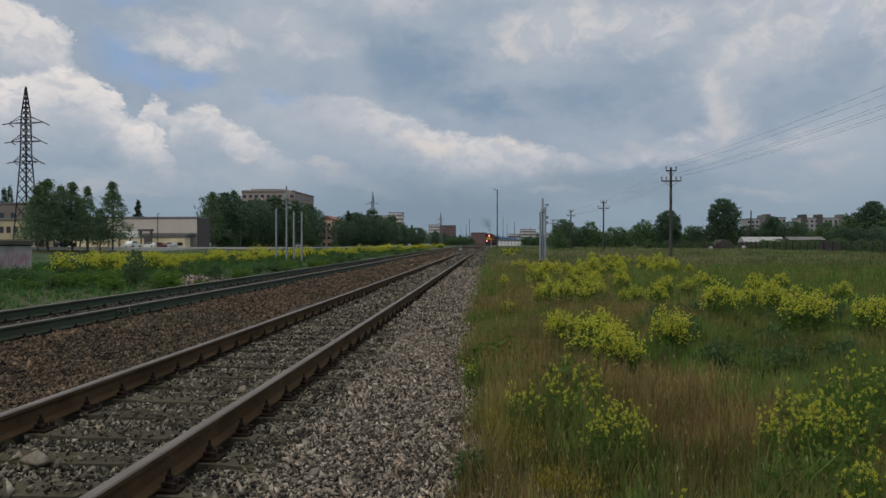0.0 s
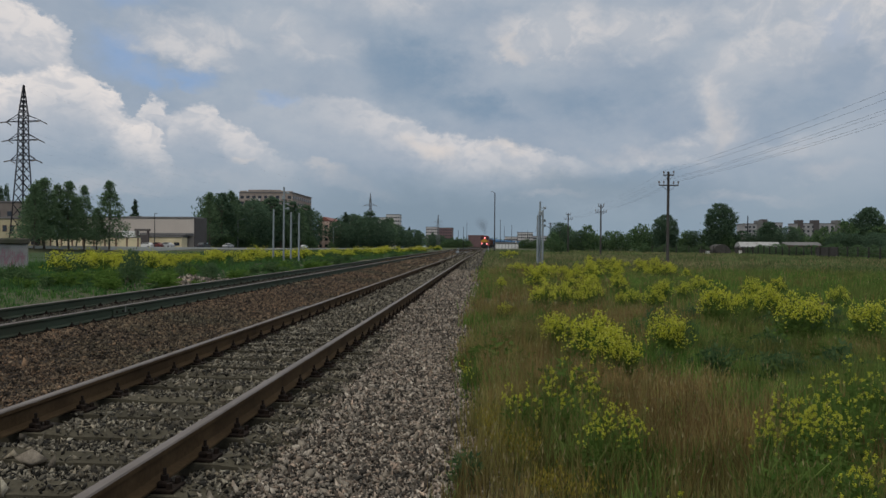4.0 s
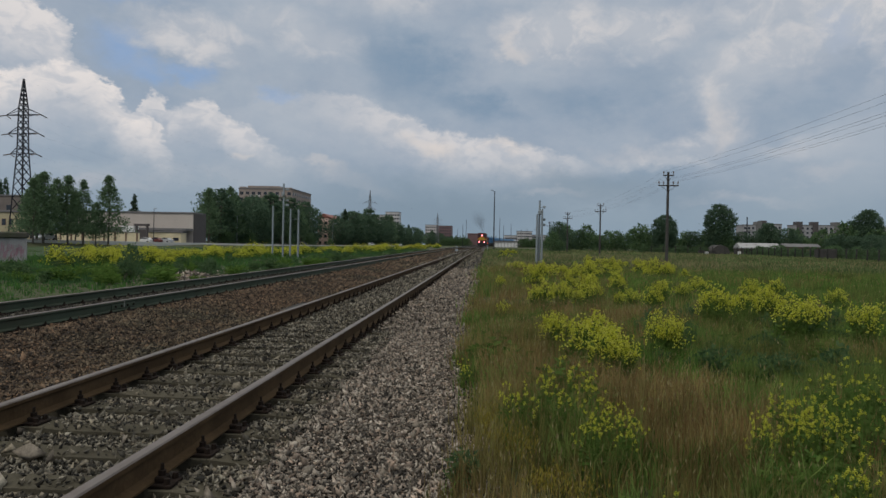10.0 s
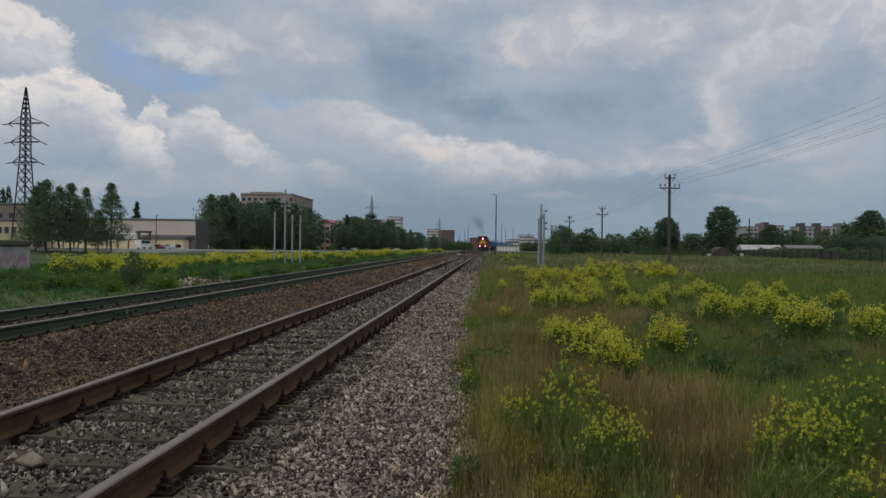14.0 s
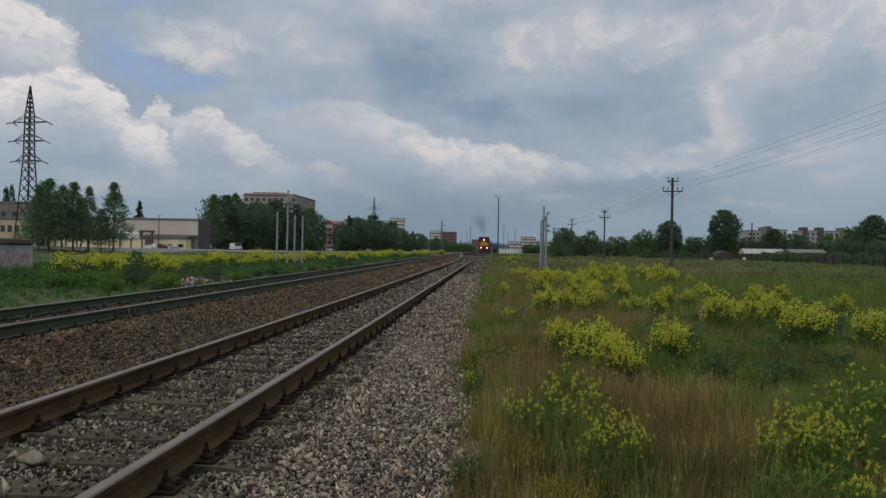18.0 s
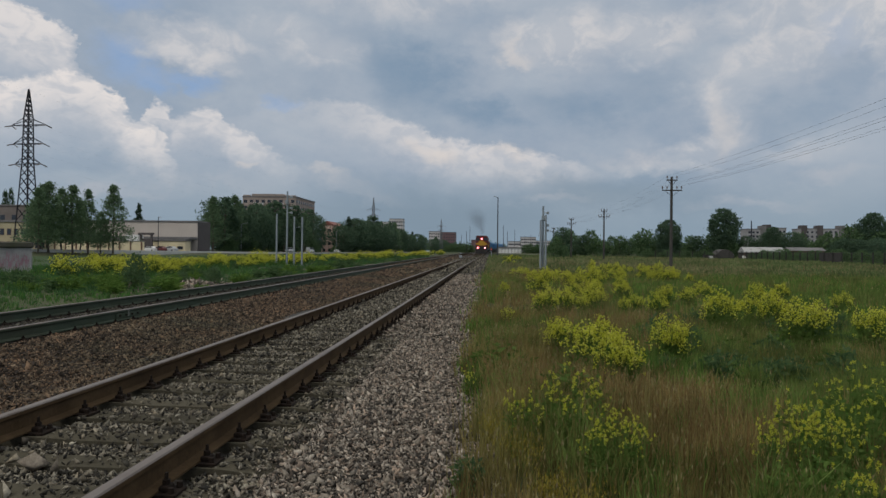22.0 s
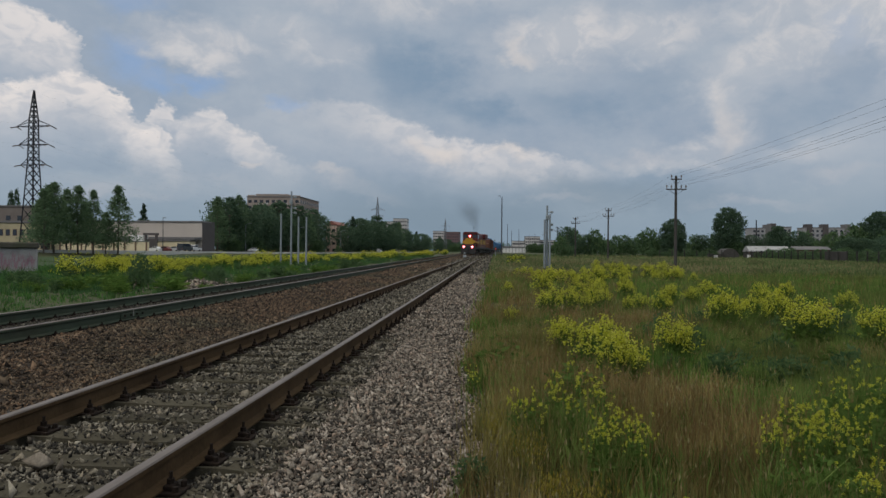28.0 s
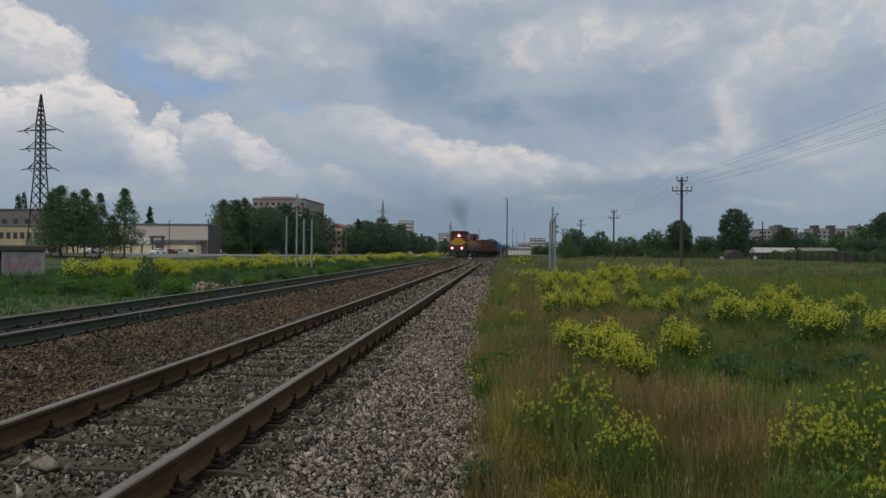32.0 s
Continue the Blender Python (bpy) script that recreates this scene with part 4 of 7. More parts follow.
# ---- flowering weeds ----
def weed(seed, stems, heads, spreadr, tall, blob, per_head, leaf=0.10, dome=0.42, hang=0.24):
    """A bushy yellow-flowered weed: stems with leaves in one mesh, flower heads in another."""
    rng = np.random.default_rng(seed)
    sv, st, fv, ft = [], [], [], []
    octa = np.array([(1, 1, 1), (1, -1, -1), (-1, 1, -1), (-1, -1, 1)], float) * 0.8
    otri = np.array([(0, 1, 2), (0, 3, 1), (0, 2, 3), (1, 3, 2)])

    def flat_strip(p, q, w):
        d = q - p
        side = np.cross(d, rng.normal(size=3))
        side *= w / 2 / max(1e-6, np.linalg.norm(side))
        o = len(sv)
        sv.extend([p - side, p + side, (p + q) / 2 + side * 1.1, (p + q) / 2 - side * 1.1, q])
        st.extend([(o, o + 1, o + 2), (o, o + 2, o + 3), (o + 3, o + 2, o + 4)])

    tops = []
    for _ in range(stems):
        a, r = rng.uniform(0, 2 * np.pi), spreadr * rng.uniform(0, 1) ** 0.55
        foot = np.array([np.cos(a), np.sin(a), 0]) * r * 0.5
        top = np.array([np.cos(a) * r, np.sin(a) * r, tall * (rng.uniform(0.8, 1.0) - dome * (r / spreadr) ** 2)])
        flat_strip(foot, top, 0.008 + blob * 0.12)
        tops.append((foot, top))
        for _ in range(6):
            u = rng.uniform(0.1, 0.8)
            p = foot + (top - foot) * u
            flat_strip(p, p + np.array([rng.normal(), rng.normal(), rng.uniform(-0.2, 0.9)]) * leaf * (1.2 - u), 0.02 + leaf * 0.12)
    for i in range(heads):
        foot, top = tops[i % stems]
        p = top + rng.normal(0, 1, 3) * np.array([0.13, 0.13, 0.1]) * spreadr - np.array([0, 0, tall * hang * rng.uniform(0, 1) ** 1.5])
        flat_strip(foot + (top - foot) * 0.6, p, 0.004 + blob * 0.08)
        for _ in range(per_head):
            c = p + rng.normal(0, 1, 3) * blob * np.array([1.2, 1.2, 1.6])
            o = len(fv)
            q = np.linalg.qr(rng.normal(size=(3, 3)))[0]
            fv.extend(c + (octa @ q) * blob * rng.uniform(0.5, 1.0, 3))
            ft.extend(otri + o)
    return np_mesh("foliage", np.array(sv), np.array(st)), np_mesh("blossom", np.array(fv), np.array(ft))


def weed_thing(meshes, label):
    t = thing("yellow_weed", label, "flowering plant", "flowering weeds of the meadow")
    tagged(part("foliage", meshes[0], WEED, t), kind="stuff")
    tagged(part("blossom", meshes[1], FLOWER, t, "small yellow flower heads"), kind="stuff")
    return t


NEAR_WEEDS = [weed(30 + i, 11, 16, 0.15, 0.86, 0.0065, 18, 0.055, 0.22, 0.2) for i in range(3)]
THIN_WEEDS = [weed(35 + i, 15, 9, 0.18, 0.86, 0.0055, 16, 0.075, 0.3, 0.2) for i in range(3)]
FULL_WEEDS = [weed(40 + i, 40, 150, 0.34, 0.93, 0.0155, 4, 0.12, 0.24, 0.2) for i in range(3)]
BROAD_WEEDS = [weed(45 + i, 40, 130, 0.46, 0.93, 0.024, 4, 0.16) for i in range(3)]
FAR_WEEDS = [weed(50 + i, 36, 100, 0.85, 1.15, 0.038, 4, 0.24) for i in range(3)]


def plant(kind, first, x, y, size, turn):
    names = {"near": (NEAR_WEEDS, "sparse yellow-flowered weed on thin green stems in the grass"),
             "thin": (THIN_WEEDS, "tall green weed with a few small yellow flowers"),
             "full": (FULL_WEEDS, "bushy clump of yellow-flowered weeds in the meadow"),
             "broad": (BROAD_WEEDS, "broad yellow clump of flowering weeds in the meadow"),
             "far": (FAR_WEEDS, "dense yellow clump of weeds beyond the tracks")}
    meshes, label = names[kind]
    key = (kind, first % 3)
    if key not in PLANTED:
        PLANTED[key] = weed_thing(meshes[first % 3], label)
        ob = PLANTED[key]
    else:
        ob = copy_thing(PLANTED[key], pose(0, 0, 0))
    ob.matrix_basis = pose(x, y, float(land(x, y)) - 0.02, 0, 0, turn) @ Matrix.Diagonal((size * random.uniform(0.72, 1.1), size * random.uniform(0.75, 1.1), size * random.uniform(0.93, 1.08), 1))


PLANTED = {}
# single plants near the camera's place: x, y, height
NEAR_SPOTS = [
    (0.24, 5.18, 0.52), (0.45, 5.32, 0.56), (0.32, 5.0, 0.54), (0.51, 5.1, 0.56), (0.66, 5.46, 0.6), (0.8, 5.62, 0.6), (0.8, 5.33, 0.56), (0.63, 4.92, 0.54),
    (0.88, 4.77, 0.5), (0.77, 4.58, 0.5), (0.69, 4.36, 0.46), (0.86, 4.46, 0.48), (0.98, 4.58, 0.5), (0.92, 4.28, 0.48), (0.64, 4.27, 0.46), (0.85, 4.19, 0.46),
    (0.14, 4.97, 0.5), (2.06, 4.81, 0.56)]
NEAR_SPOTS += [
    (2.08, 4.7, 0.56), (2.05, 4.54, 0.55), (2.15, 4.79, 0.55), (2.05, 4.43, 0.54), (2.0, 4.23, 0.54), (1.92, 4.21, 0.52), (1.91, 4.4, 0.52), (2.17, 4.61, 0.56),
    (2.09, 4.3, 0.55), (1.86, 4.67, 0.5), (1.76, 4.32, 0.48), (1.7, 4.34, 0.48), (1.79, 3.46, 0.5), (1.82, 3.43, 0.52), (1.64, 3.1, 0.48), (0.86, 3.11, 0.42),
    (0.88, 3.08, 0.42), (-0.2, 6.64, 0.38), (-0.25, 7.1, 0.36)]
THIN_SPOTS = [
    (2.41, 5.03, 0.66), (2.6, 5.28, 0.68), (2.74, 5.38, 0.7), (2.94, 5.58, 0.7), (2.86, 5.3, 0.7), (2.29, 4.63, 0.64), (2.45, 4.74, 0.66), (2.45, 4.55, 0.64),
    (2.19, 4.1, 0.6), (1.98, 3.94, 0.6), (2.16, 4.43, 0.62), (2.98, 5.37, 0.7), (2.48, 4.46, 0.66)]
for i, (x, y, h) in enumerate(NEAR_SPOTS + THIN_SPOTS):
    plant("near" if i < len(NEAR_SPOTS) else "thin", i, x, y, h / 0.80, 47 * i)
# broad stands of the same weed farther into the meadow: x, y, half width, height
STANDS = [
    (2.57, 28.3, 0.83, 0.8), (1.81, 36.3, 0.67, 0.65), (4.16, 29.8, 0.74, 0.8), (7.4, 44.1, 1.1, 0.8), (9.83, 44.6, 0.56, 0.7), (8.26, 32.2, 1.02, 0.8), (4.74, 24.4, 0.24, 0.6), (1.64, 22.0, 0.26, 0.7),
    (0.45, 21.0, 0.14, 0.5), (3.1, 21.0, 0.5, 0.7), (3.4, 25.0, 0.5, 0.75), (6.0, 33.0, 0.7, 0.75), (3.0, 95.0, 1.2, 0.7), (1.9, 70.0, 0.6, 0.6), (1.24, 9.2, 0.4, 0.76), (0.98, 9.2, 0.18, 0.7)]
STANDS += [
    (1.24, 7.0, 0.26, 0.68), (1.36, 6.7, 0.22, 0.62), (1.21, 8.0, 0.15, 0.68), (2.23, 8.4, 0.28, 0.74), (2.36, 8.3, 0.15, 0.66), (1.61, 15.2, 0.51, 0.7), (1.17, 13.6, 0.2, 0.7), (2.37, 16.2, 0.48, 0.7),
    (3.2, 14.9, 0.27, 0.6), (3.49, 14.3, 0.26, 0.6), (4.4, 16.3, 0.18, 0.6), (3.72, 19.1, 0.25, 0.65), (5.24, 18.2, 0.2, 0.6), (4.85, 12.4, 0.6, 0.84), (3.97, 11.8, 0.18, 0.75)]
STANDS += [
    (5.54, 13.1, 0.16, 0.75), (6.56, 17.6, 0.15, 0.8), (5.21, 11.3, 0.19, 0.78), (4.67, 10.3, 0.13, 0.7),
    (5.37, 9.7, 0.16, 0.75), (9.6, 22.3, 0.15, 0.6), (8.12, 16.1, 0.11, 0.6), (6.57, 21.2, 0.12, 0.6), (0.33, 12.4, 0.12, 0.45)]
scatter = random.Random(12)
for i, (x, y, half, h) in enumerate(STANDS):
    deep = 0.5 if y < 12 else 1.6 if y < 20 else 3.2
    n = max(1, round(half * (4.4 if y < 12 else 5.6)))
    for j in range(n):
        u = 2 * j / (n - 1) - 1 if n > 1 else 0.0
        top = h * (1.0 - 0.22 * abs(u) ** 2) * scatter.uniform(0.78, 1.06)
        plant("full" if y < 20 else "broad", i + j, x + u * max(0.0, half - 0.2 * top), y + deep * scatter.uniform(-0.25, 0.75), top / 0.77, 71 * i + 40 * j)

LEAFY = [weed(70 + i, 34, 8, 0.42, 0.62, 0.008, 1, 0.15)[0] for i in range(2)]
LEAFY_SPOTS = [(4.6, 9.4), (5.3, 9.9), (5.0, 10.8), (5.9, 11.0), (4.2, 8.6), (6.4, 10.2), (3.4, 10.0), (3.3, 10.9), (0.75, 6.6), (1.0, 6.1), (2.9, 5.0), (3.3, 5.5), (3.0, 4.4), (0.15, 8.2),
               (0.05, 9.6), (0.3, 11.5), (1.6, 9.6), (7.4, 12.2), (5.6, 14.5), (4.8, 13.2), (6.2, 16.5)]
for i, (x, y) in enumerate(LEAFY_SPOTS):
    t = thing("leafy_weed", "dark green broad-leaved weed among the grass", "plant", "leafy weeds of the meadow")
    size = random.uniform(0.6, 1.0)
    t.matrix_basis = pose(x, y, float(land(x, y)) - 0.02, 0, 0, 40 * i) @ Matrix.Diagonal((size * 1.2, size * 1.2, size, 1))
    tagged(part("foliage", LEAFY[i % 2], WEED, t), kind="stuff")
HERB_BLUE = leaf_material("grey_green_herb", [(0.045, 0.09, 0.038), (0.075, 0.13, 0.055), (0.11, 0.165, 0.07)], 0.45)
HERB_BRIGHT = leaf_material("bright_green_herb", [(0.060, 0.120, 0.024), (0.096, 0.172, 0.036), (0.136, 0.208, 0.048)], 0.45)
herbs = random.Random(77)
HERBS = [(weed(80 + i, 40, 10, 0.62, 0.8, 0.008, 1, 0.2)[0], m, w) for i, (m, w) in enumerate(((HERB_BLUE, "grey-green bushy herb on the strip beyond the tracks"), (HERB_BRIGHT, "bright green leafy herb on the strip beyond the tracks")))]
for i in range(130):
    y = 22 * (5.2 ** herbs.random())
    x = herbs.uniform(-10.6, -10.6 - min(12.0, 0.35 * y))
    me, mat, words = HERBS[1 if herbs.random() < (0.75 if y < 30 else 0.35) else 0]
    t = thing("leafy_herb", words, "plant", "leafy herbs beyond the tracks")
    size = herbs.uniform(0.45, 1.1)
    t.matrix_basis = pose(x, y, float(land(x, y)) - 0.02, 0, 0, 40 * i) @ Matrix.Diagonal((size * herbs.uniform(0.8, 1.3), size, size * herbs.uniform(0.8, 1.3), 1))
    tagged(part("foliage", me.copy() if me.materials and me.materials[0] != mat else me, mat, t), kind="stuff")
# lush herbs in the meadow, in the hollow behind the flowers and at its near corner
for i in range(64):
    if i < 44:
        y = herbs.uniform(7.0, 13.0)
        x, size, bright = y * herbs.uniform(0.22, 0.5), herbs.uniform(0.35, 0.62), 0.08
    else:
        y = herbs.uniform(3.5, 5.6)
        x, size, bright = 0.5 * y + herbs.uniform(-0.25, 0.35), herbs.uniform(0.3, 0.5), 0.85
    me, mat, words = HERBS[1 if herbs.random() < bright else 0]
    t = thing("leafy_herb", words.split(" on the")[0] + " in the meadow grass", "plant", "leafy weeds of the meadow")
    t.matrix_basis = pose(x, y, float(land(x, y)) - 0.02, 0, 0, 40 * i) @ Matrix.Diagonal((size * 0.8, size * 0.8, size * herbs.uniform(1.0, 1.5), 1))
    tagged(part("foliage", me, mat, t), kind="stuff")
for x, y in ((-0.12, 4.2), (0.02, 9.0), (-0.1, 9.4)):
    t = thing("leafy_herb", "dark green weed at the edge of the ballast", "plant", "leafy weeds of the meadow")
    t.matrix_basis = pose(x, y, float(land(x, y)) - 0.02, 0, 0, 300 * x) @ Matrix.Diagonal((0.22, 0.3, 0.42, 1))
    tagged(part("foliage", HERBS[0][0], HERB_BLUE, t), kind="stuff")
rng = random.Random(5)
for i in range(120):
    u = i / 119
    y = 32 + 170 * u ** 1.7 + rng.uniform(-3, 3)
    x = -22.5 + 7 * u ** 0.7 + rng.gauss(0, 1.6)
    if x > -0.755 * y and not (y < 60 and abs(x / y + 0.3) < 0.032) and not (y < 39 and x < -0.69 * y):
        plant("far", i, x, y, rng.choice((0.5, 0.65, 0.85, 1.1)) * rng.uniform(0.85, 1.1), 31 * i)
# a second band of them further back, along the edge of the mown verge
for i in range(110):
    u = i / 109
    y = 50 + 90 * u ** 1.4 + rng.uniform(-4, 4)
    x = -29.5 + 12 * u ** 0.8 + rng.gauss(0, 1.4)
    if x > -0.755 * y and not (y < 60 and abs(x / y + 0.3) < 0.032) and not (y < 39 and x < -0.69 * y):
        plant("far", i, x, y, rng.choice((0.45, 0.6, 0.7, 0.8)) * rng.uniform(0.85, 1.1), 47 * i)


# ---- trees ----
def crown(seed, shape, clumps, leaves, size, clump_r, low=0.0):
    """Leaves in clumps inside an uneven outline; shape(u) is the half width at the height share u of a unit crown."""
    rng = np.random.default_rng(seed)
    u = low + (1 - low) * rng.beta(1.2, 1.3, clumps)
    a = rng.uniform(0, 2 * np.pi, clumps)
    lump = 1 + 0.22 * np.sin(a * 3 + seed) * np.sin(u * 9 + seed)
    r = np.array([shape(k) for k in u]) * lump * np.sqrt(rng.uniform(0.12, 1, clumps))
    c = np.stack([np.cos(a) * r, np.sin(a) * r, u], 1)
    k = rng.integers(0, clumps, leaves)
    p = c[k] + rng.normal(0, 1, (leaves, 3)) * clump_r * np.array([1, 1, 0.65]) * (1.25 - 0.7 * u[k])[:, None]
    d1, d2 = rng.normal(size=(leaves, 3)), rng.normal(size=(leaves, 3))
    d1 /= np.linalg.norm(d1, axis=1, keepdims=True)
    d2 = np.cross(d1, d2)
    d2 /= np.linalg.norm(d2, axis=1, keepdims=True)
    s = size * rng.uniform(0.6, 1.3, (leaves, 1))
    v = np.stack([p - d1 * s, p + d2 * s * 0.6, p + d1 * s, p - d2 * s * 0.6], 1)
    t = np.array([(0, 1, 2), (0, 2, 3)])
    return np_mesh("crown", v.reshape(-1, 3), (t[None] + 4 * np.arange(leaves)[:, None, None]).reshape(-1, 3)), c


def trunk(c, height_low, seed, thick=0.022):
    k = Kit()
    rng = random.Random(seed)
    x = y = 0.0
    pts = [(0, 0, -0.01)]
    for i in range(1, 6):
        x, y = x + rng.uniform(-0.012, 0.012), y + rng.uniform(-0.012, 0.012)
        pts.append((x, y, height_low + (0.85 - height_low) * (i - 1) / 4))
    for i in range(5):
        k.tube(pts[i], pts[i + 1], thick * (1 - i * 0.17), thick * (1 - (i + 1) * 0.17), 6)
    for j in range(0, len(c), max(1, len(c) // 14)):
        q = c[j]
        z0 = max(height_low * 0.9, q[2] - 0.16)
        k.tube((0, 0, z0), tuple(q), thick * 0.35, thick * 0.1, 4)
    return k.mesh("trunk")


def birch_shape(u):
    return 0.205 * min(1.0, max(0.25, (u - 0.08) / 0.16)) * max(0.008, (1.03 - u) / 0.72) ** 0.95


def round_shape(u):
    return 0.42 * math.sqrt(max(0.0, 1 - ((u - 0.56) / 0.46) ** 2)) + 0.02


def dome_shape(u):
    return 0.40 * (max(0.0, 1 - (max(0.0, u - 0.45) / 0.56) ** 2.4)) ** 0.5 * min(1.0, 0.55 + u)


def bush_shape(u):
    return 0.62 * math.sqrt(max(0.02, 1 - u ** 2.2))


def poplar_shape(u):
    return 0.17 * math.sin(math.pi * min(1, max(0.03, (u - 0.05) / 0.97))) ** 0.6


def spruce_shape(u):
    return 0.24 * (1.02 - u) * (0.75 + 0.25 * math.sin(u * 40)) if u > 0.08 else 0.05


TREE_MESHES = {}
for kind, shape, low, leaves, size, clump_r, mat in (
        ("birch", birch_shape, 0.17, 4400, 0.0125, 0.03, LEAF_BIRCH), ("round", round_shape, 0.06, 5200, 0.0225, 0.06, LEAF_DARK),
        ("dome", dome_shape, 0.03, 15000, 0.019, 0.045, LEAF_DARK),
        ("bush", bush_shape, 0.02, 1400, 0.05, 0.11, LEAF_BUSH), ("poplar", poplar_shape, 0.08, 2200, 0.022, 0.03, LEAF_DARK),
        ("spruce", spruce_shape, 0.06, 2200, 0.018, 0.02, NEEDLES)):
    for v in range(3):
        me, cs = crown(60 + v * 7 + len(kind), shape, 600 if kind == "birch" else 700 if kind in ("round", "dome") else 300, leaves, size, clump_r, low)
        me.materials.append(mat)
        TREE_MESHES[kind, v] = (me, trunk(cs, low, v, {"bush": 0.012, "birch": 0.012}.get(kind, 0.018)))

TREE_WORDS = {"birch": ("birch_tree", "slender birch with dark green drooping crown beside the road", "tree"),
              "round": ("broadleaf_tree", "broad dark green leafy tree in a dense row", "tree"),
              "dome": ("broadleaf_tree", "large round dark green tree above the gardens", "tree"),
              "bush": ("bush", "low leafy green bush on the meadow edge", "bush"),
              "poplar": ("poplar_tree", "narrow upright dark green tree", "tree"),
              "spruce": ("spruce_tree", "dark green spruce with a pointed top", "tree")}


def tree(kind, x, y, height, wide=1.0, v=0, label="", group="", lift=0.0):
    name, words, cat = TREE_WORDS[kind]
    height -= float(slope(x, y)) if height > 4 else 0.0
    t = thing(name, label or words, cat, group)
    t.matrix_basis = pose(x, y, float(land(x, y)) + lift, 0, 0, 53 * v + 17 * x) @ Matrix.Diagonal((height * wide, height * wide, height, 1))
    me, tr = TREE_MESHES[kind, v % 3]
    part("trunk", tr, BARK, t)
    part("crown", me, LEAF_DARK, t)
    return t


def aim(px):
    """Sideways share of the distance for a bearing on the plan, counted in 1202ths from the track's line."""
    return px / 1202.0


ROADSIDE = "trees along the road"
for i, (px, h, wide) in enumerate([(-836, 12.0, 1.15), (-815, 13.6, 1.25), (-790, 12.0, 1.2), (-769, 13.4, 1.2), (-740, 13.2, 0.95), (-755, 10.0, 1.2), (-692, 14.6, 1.1), (-715, 9.0, 1.1), (-828, 12.2, 1.2)]):
    y = 90.0 / (-aim(px) + 0.085) + (i % 3) * 1.5
    tree("birch", aim(px) * y, y, h, wide * 1.1, i, group=ROADSIDE)
for i in range(21):
    px = -502 + 9.2 * i + random.uniform(-3, 3)
    back = i % 2
    y = (104.0 + 14 * back) / (-aim(px) + 0.085)
    top = 78 + 6 * math.sin(i * 1.7) + (12 if i < 5 else 0) - max(0, i - 13) * 2.0
    kind = ("birch", "round", "poplar", "round", "birch", "poplar", "round")[i % 7]
    tree(kind, aim(px) * y, y, top * (0.95 if kind == "round" else 1.06) * y / 1202 + 1.0, {"round": 0.9, "birch": 1.35, "poplar": 1.5}[kind], i, group=ROADSIDE)
for i in range(7):
    px = -470 + 38 * i
    y = 101.0 / (-aim(px) + 0.085)
    tree("bush", aim(px) * y, y, 4.2 + 1.2 * math.sin(i * 2.1), 1.0, i)
for i in range(27):
    px = -264 + 8.4 * i + random.uniform(-2, 2)
    y = 103.0 / (-aim(px) + 0.085)
    top = float(np.interp(px, [-264, -243, -208, -175, -141, -108, -75, -38], [46, 60, 54, 46, 32, 24, 19, 13])) * (0.93 + 0.1 * math.sin(i * 1.3))
    kind = ("round", "spruce", "round", "poplar", "birch", "round", "poplar")[i % 7]
    tree(kind, aim(px) * y, y, max(6, top * (1.0 if kind == "round" else 1.12) * y / 1202 + 1.2), {"round": 1.15, "spruce": 1.5}.get(kind, 1.4), i, group=ROADSIDE)
tree("spruce", -122, 228, 16.5, 1.25, 1, "dark spruce behind the warehouse roof")
tree("bush", -13.7, 25.4, 1.3, 0.62, 1, "dark green shrub beside the far track")
tree("bush", -11.9, 28.5, 0.8, 0.9, 2, "low grey-green shrub beside the far track")
tree("bush", -12.8, 27.5, 0.6, 0.9, 0, "low grey-green shrub beside the far track")

GARDEN = "trees round the gardens"
tree("dome", 61.5, 185, 13.4, 0.8, 0, "large round dark green tree above the gardens", GARDEN)
tree("dome", 91.5, 170, 11.7, 0.82, 3, "large round dark green tree above the gardens", GARDEN)
tree("dome", 71.5, 178, 8.6, 0.8, 1, group=GARDEN)
tree("dome", 46, 180, 10.2, 0.85, 2, group=GARDEN)
tree("round", 14.2, 135, 6.4, 0.85, 0, group=GARDEN)
tree("bush", 12.6, 130, 4.2, 0.9, 1, group=GARDEN)
for i in range(46):
    px = 120 + 13.2 * i + random.uniform(-4, 4)
    y = 192 - 0.06 * max(0, px - 330) + random.uniform(-8, 10)
    h = 6.0 + 1.1 * math.sin(i * 1.9) + 0.8 * math.sin(i * 0.7) + (0.8 if px > 560 or px < 330 else 0)
    tree("round" if i % 3 == 0 else "bush", aim(px) * y, y, h * (0.9 if px < 330 else 1.0), 1.05 if i % 3 == 0 else 0.85, i, group=GARDEN)
for i in range(18):
    tree("bush", 33 + 1.05 * i, 149.0 + 1.0 * math.sin(i * 1.3), 1.5 + 0.4 * math.sin(i * 1.7), 0.9, i, "low weedy undergrowth behind the garden fence", GARDEN)
for i in range(46):
    tree("bush", 52.6 + 1.2 * (i % 3) + 0.5 * math.sin(i * 1.3), 141.0 - 1.35 * i, 1.35 + 0.3 * math.sin(i * 1.7) + 0.25 * (i % 3), 1.0, i, "low weedy undergrowth behind the garden fence", GARDEN)
for i, (x, y, h) in enumerate(((61.5, 113, 3.6), (66, 117, 3.9), (59, 103, 3.3), (72, 128, 4.4), (63.5, 107, 3.7))):
    tree("round", x, y, h, 1.0, i, "small fruit tree behind the garden fence", GARDEN)
for i in range(12):
    px = 590 + 11 * i
    tree("round", aim(px) * 146, 146, 4.4 + 0.9 * math.sin(i * 2.3), 1.0, i, "small fruit tree behind the garden fence", GARDEN)


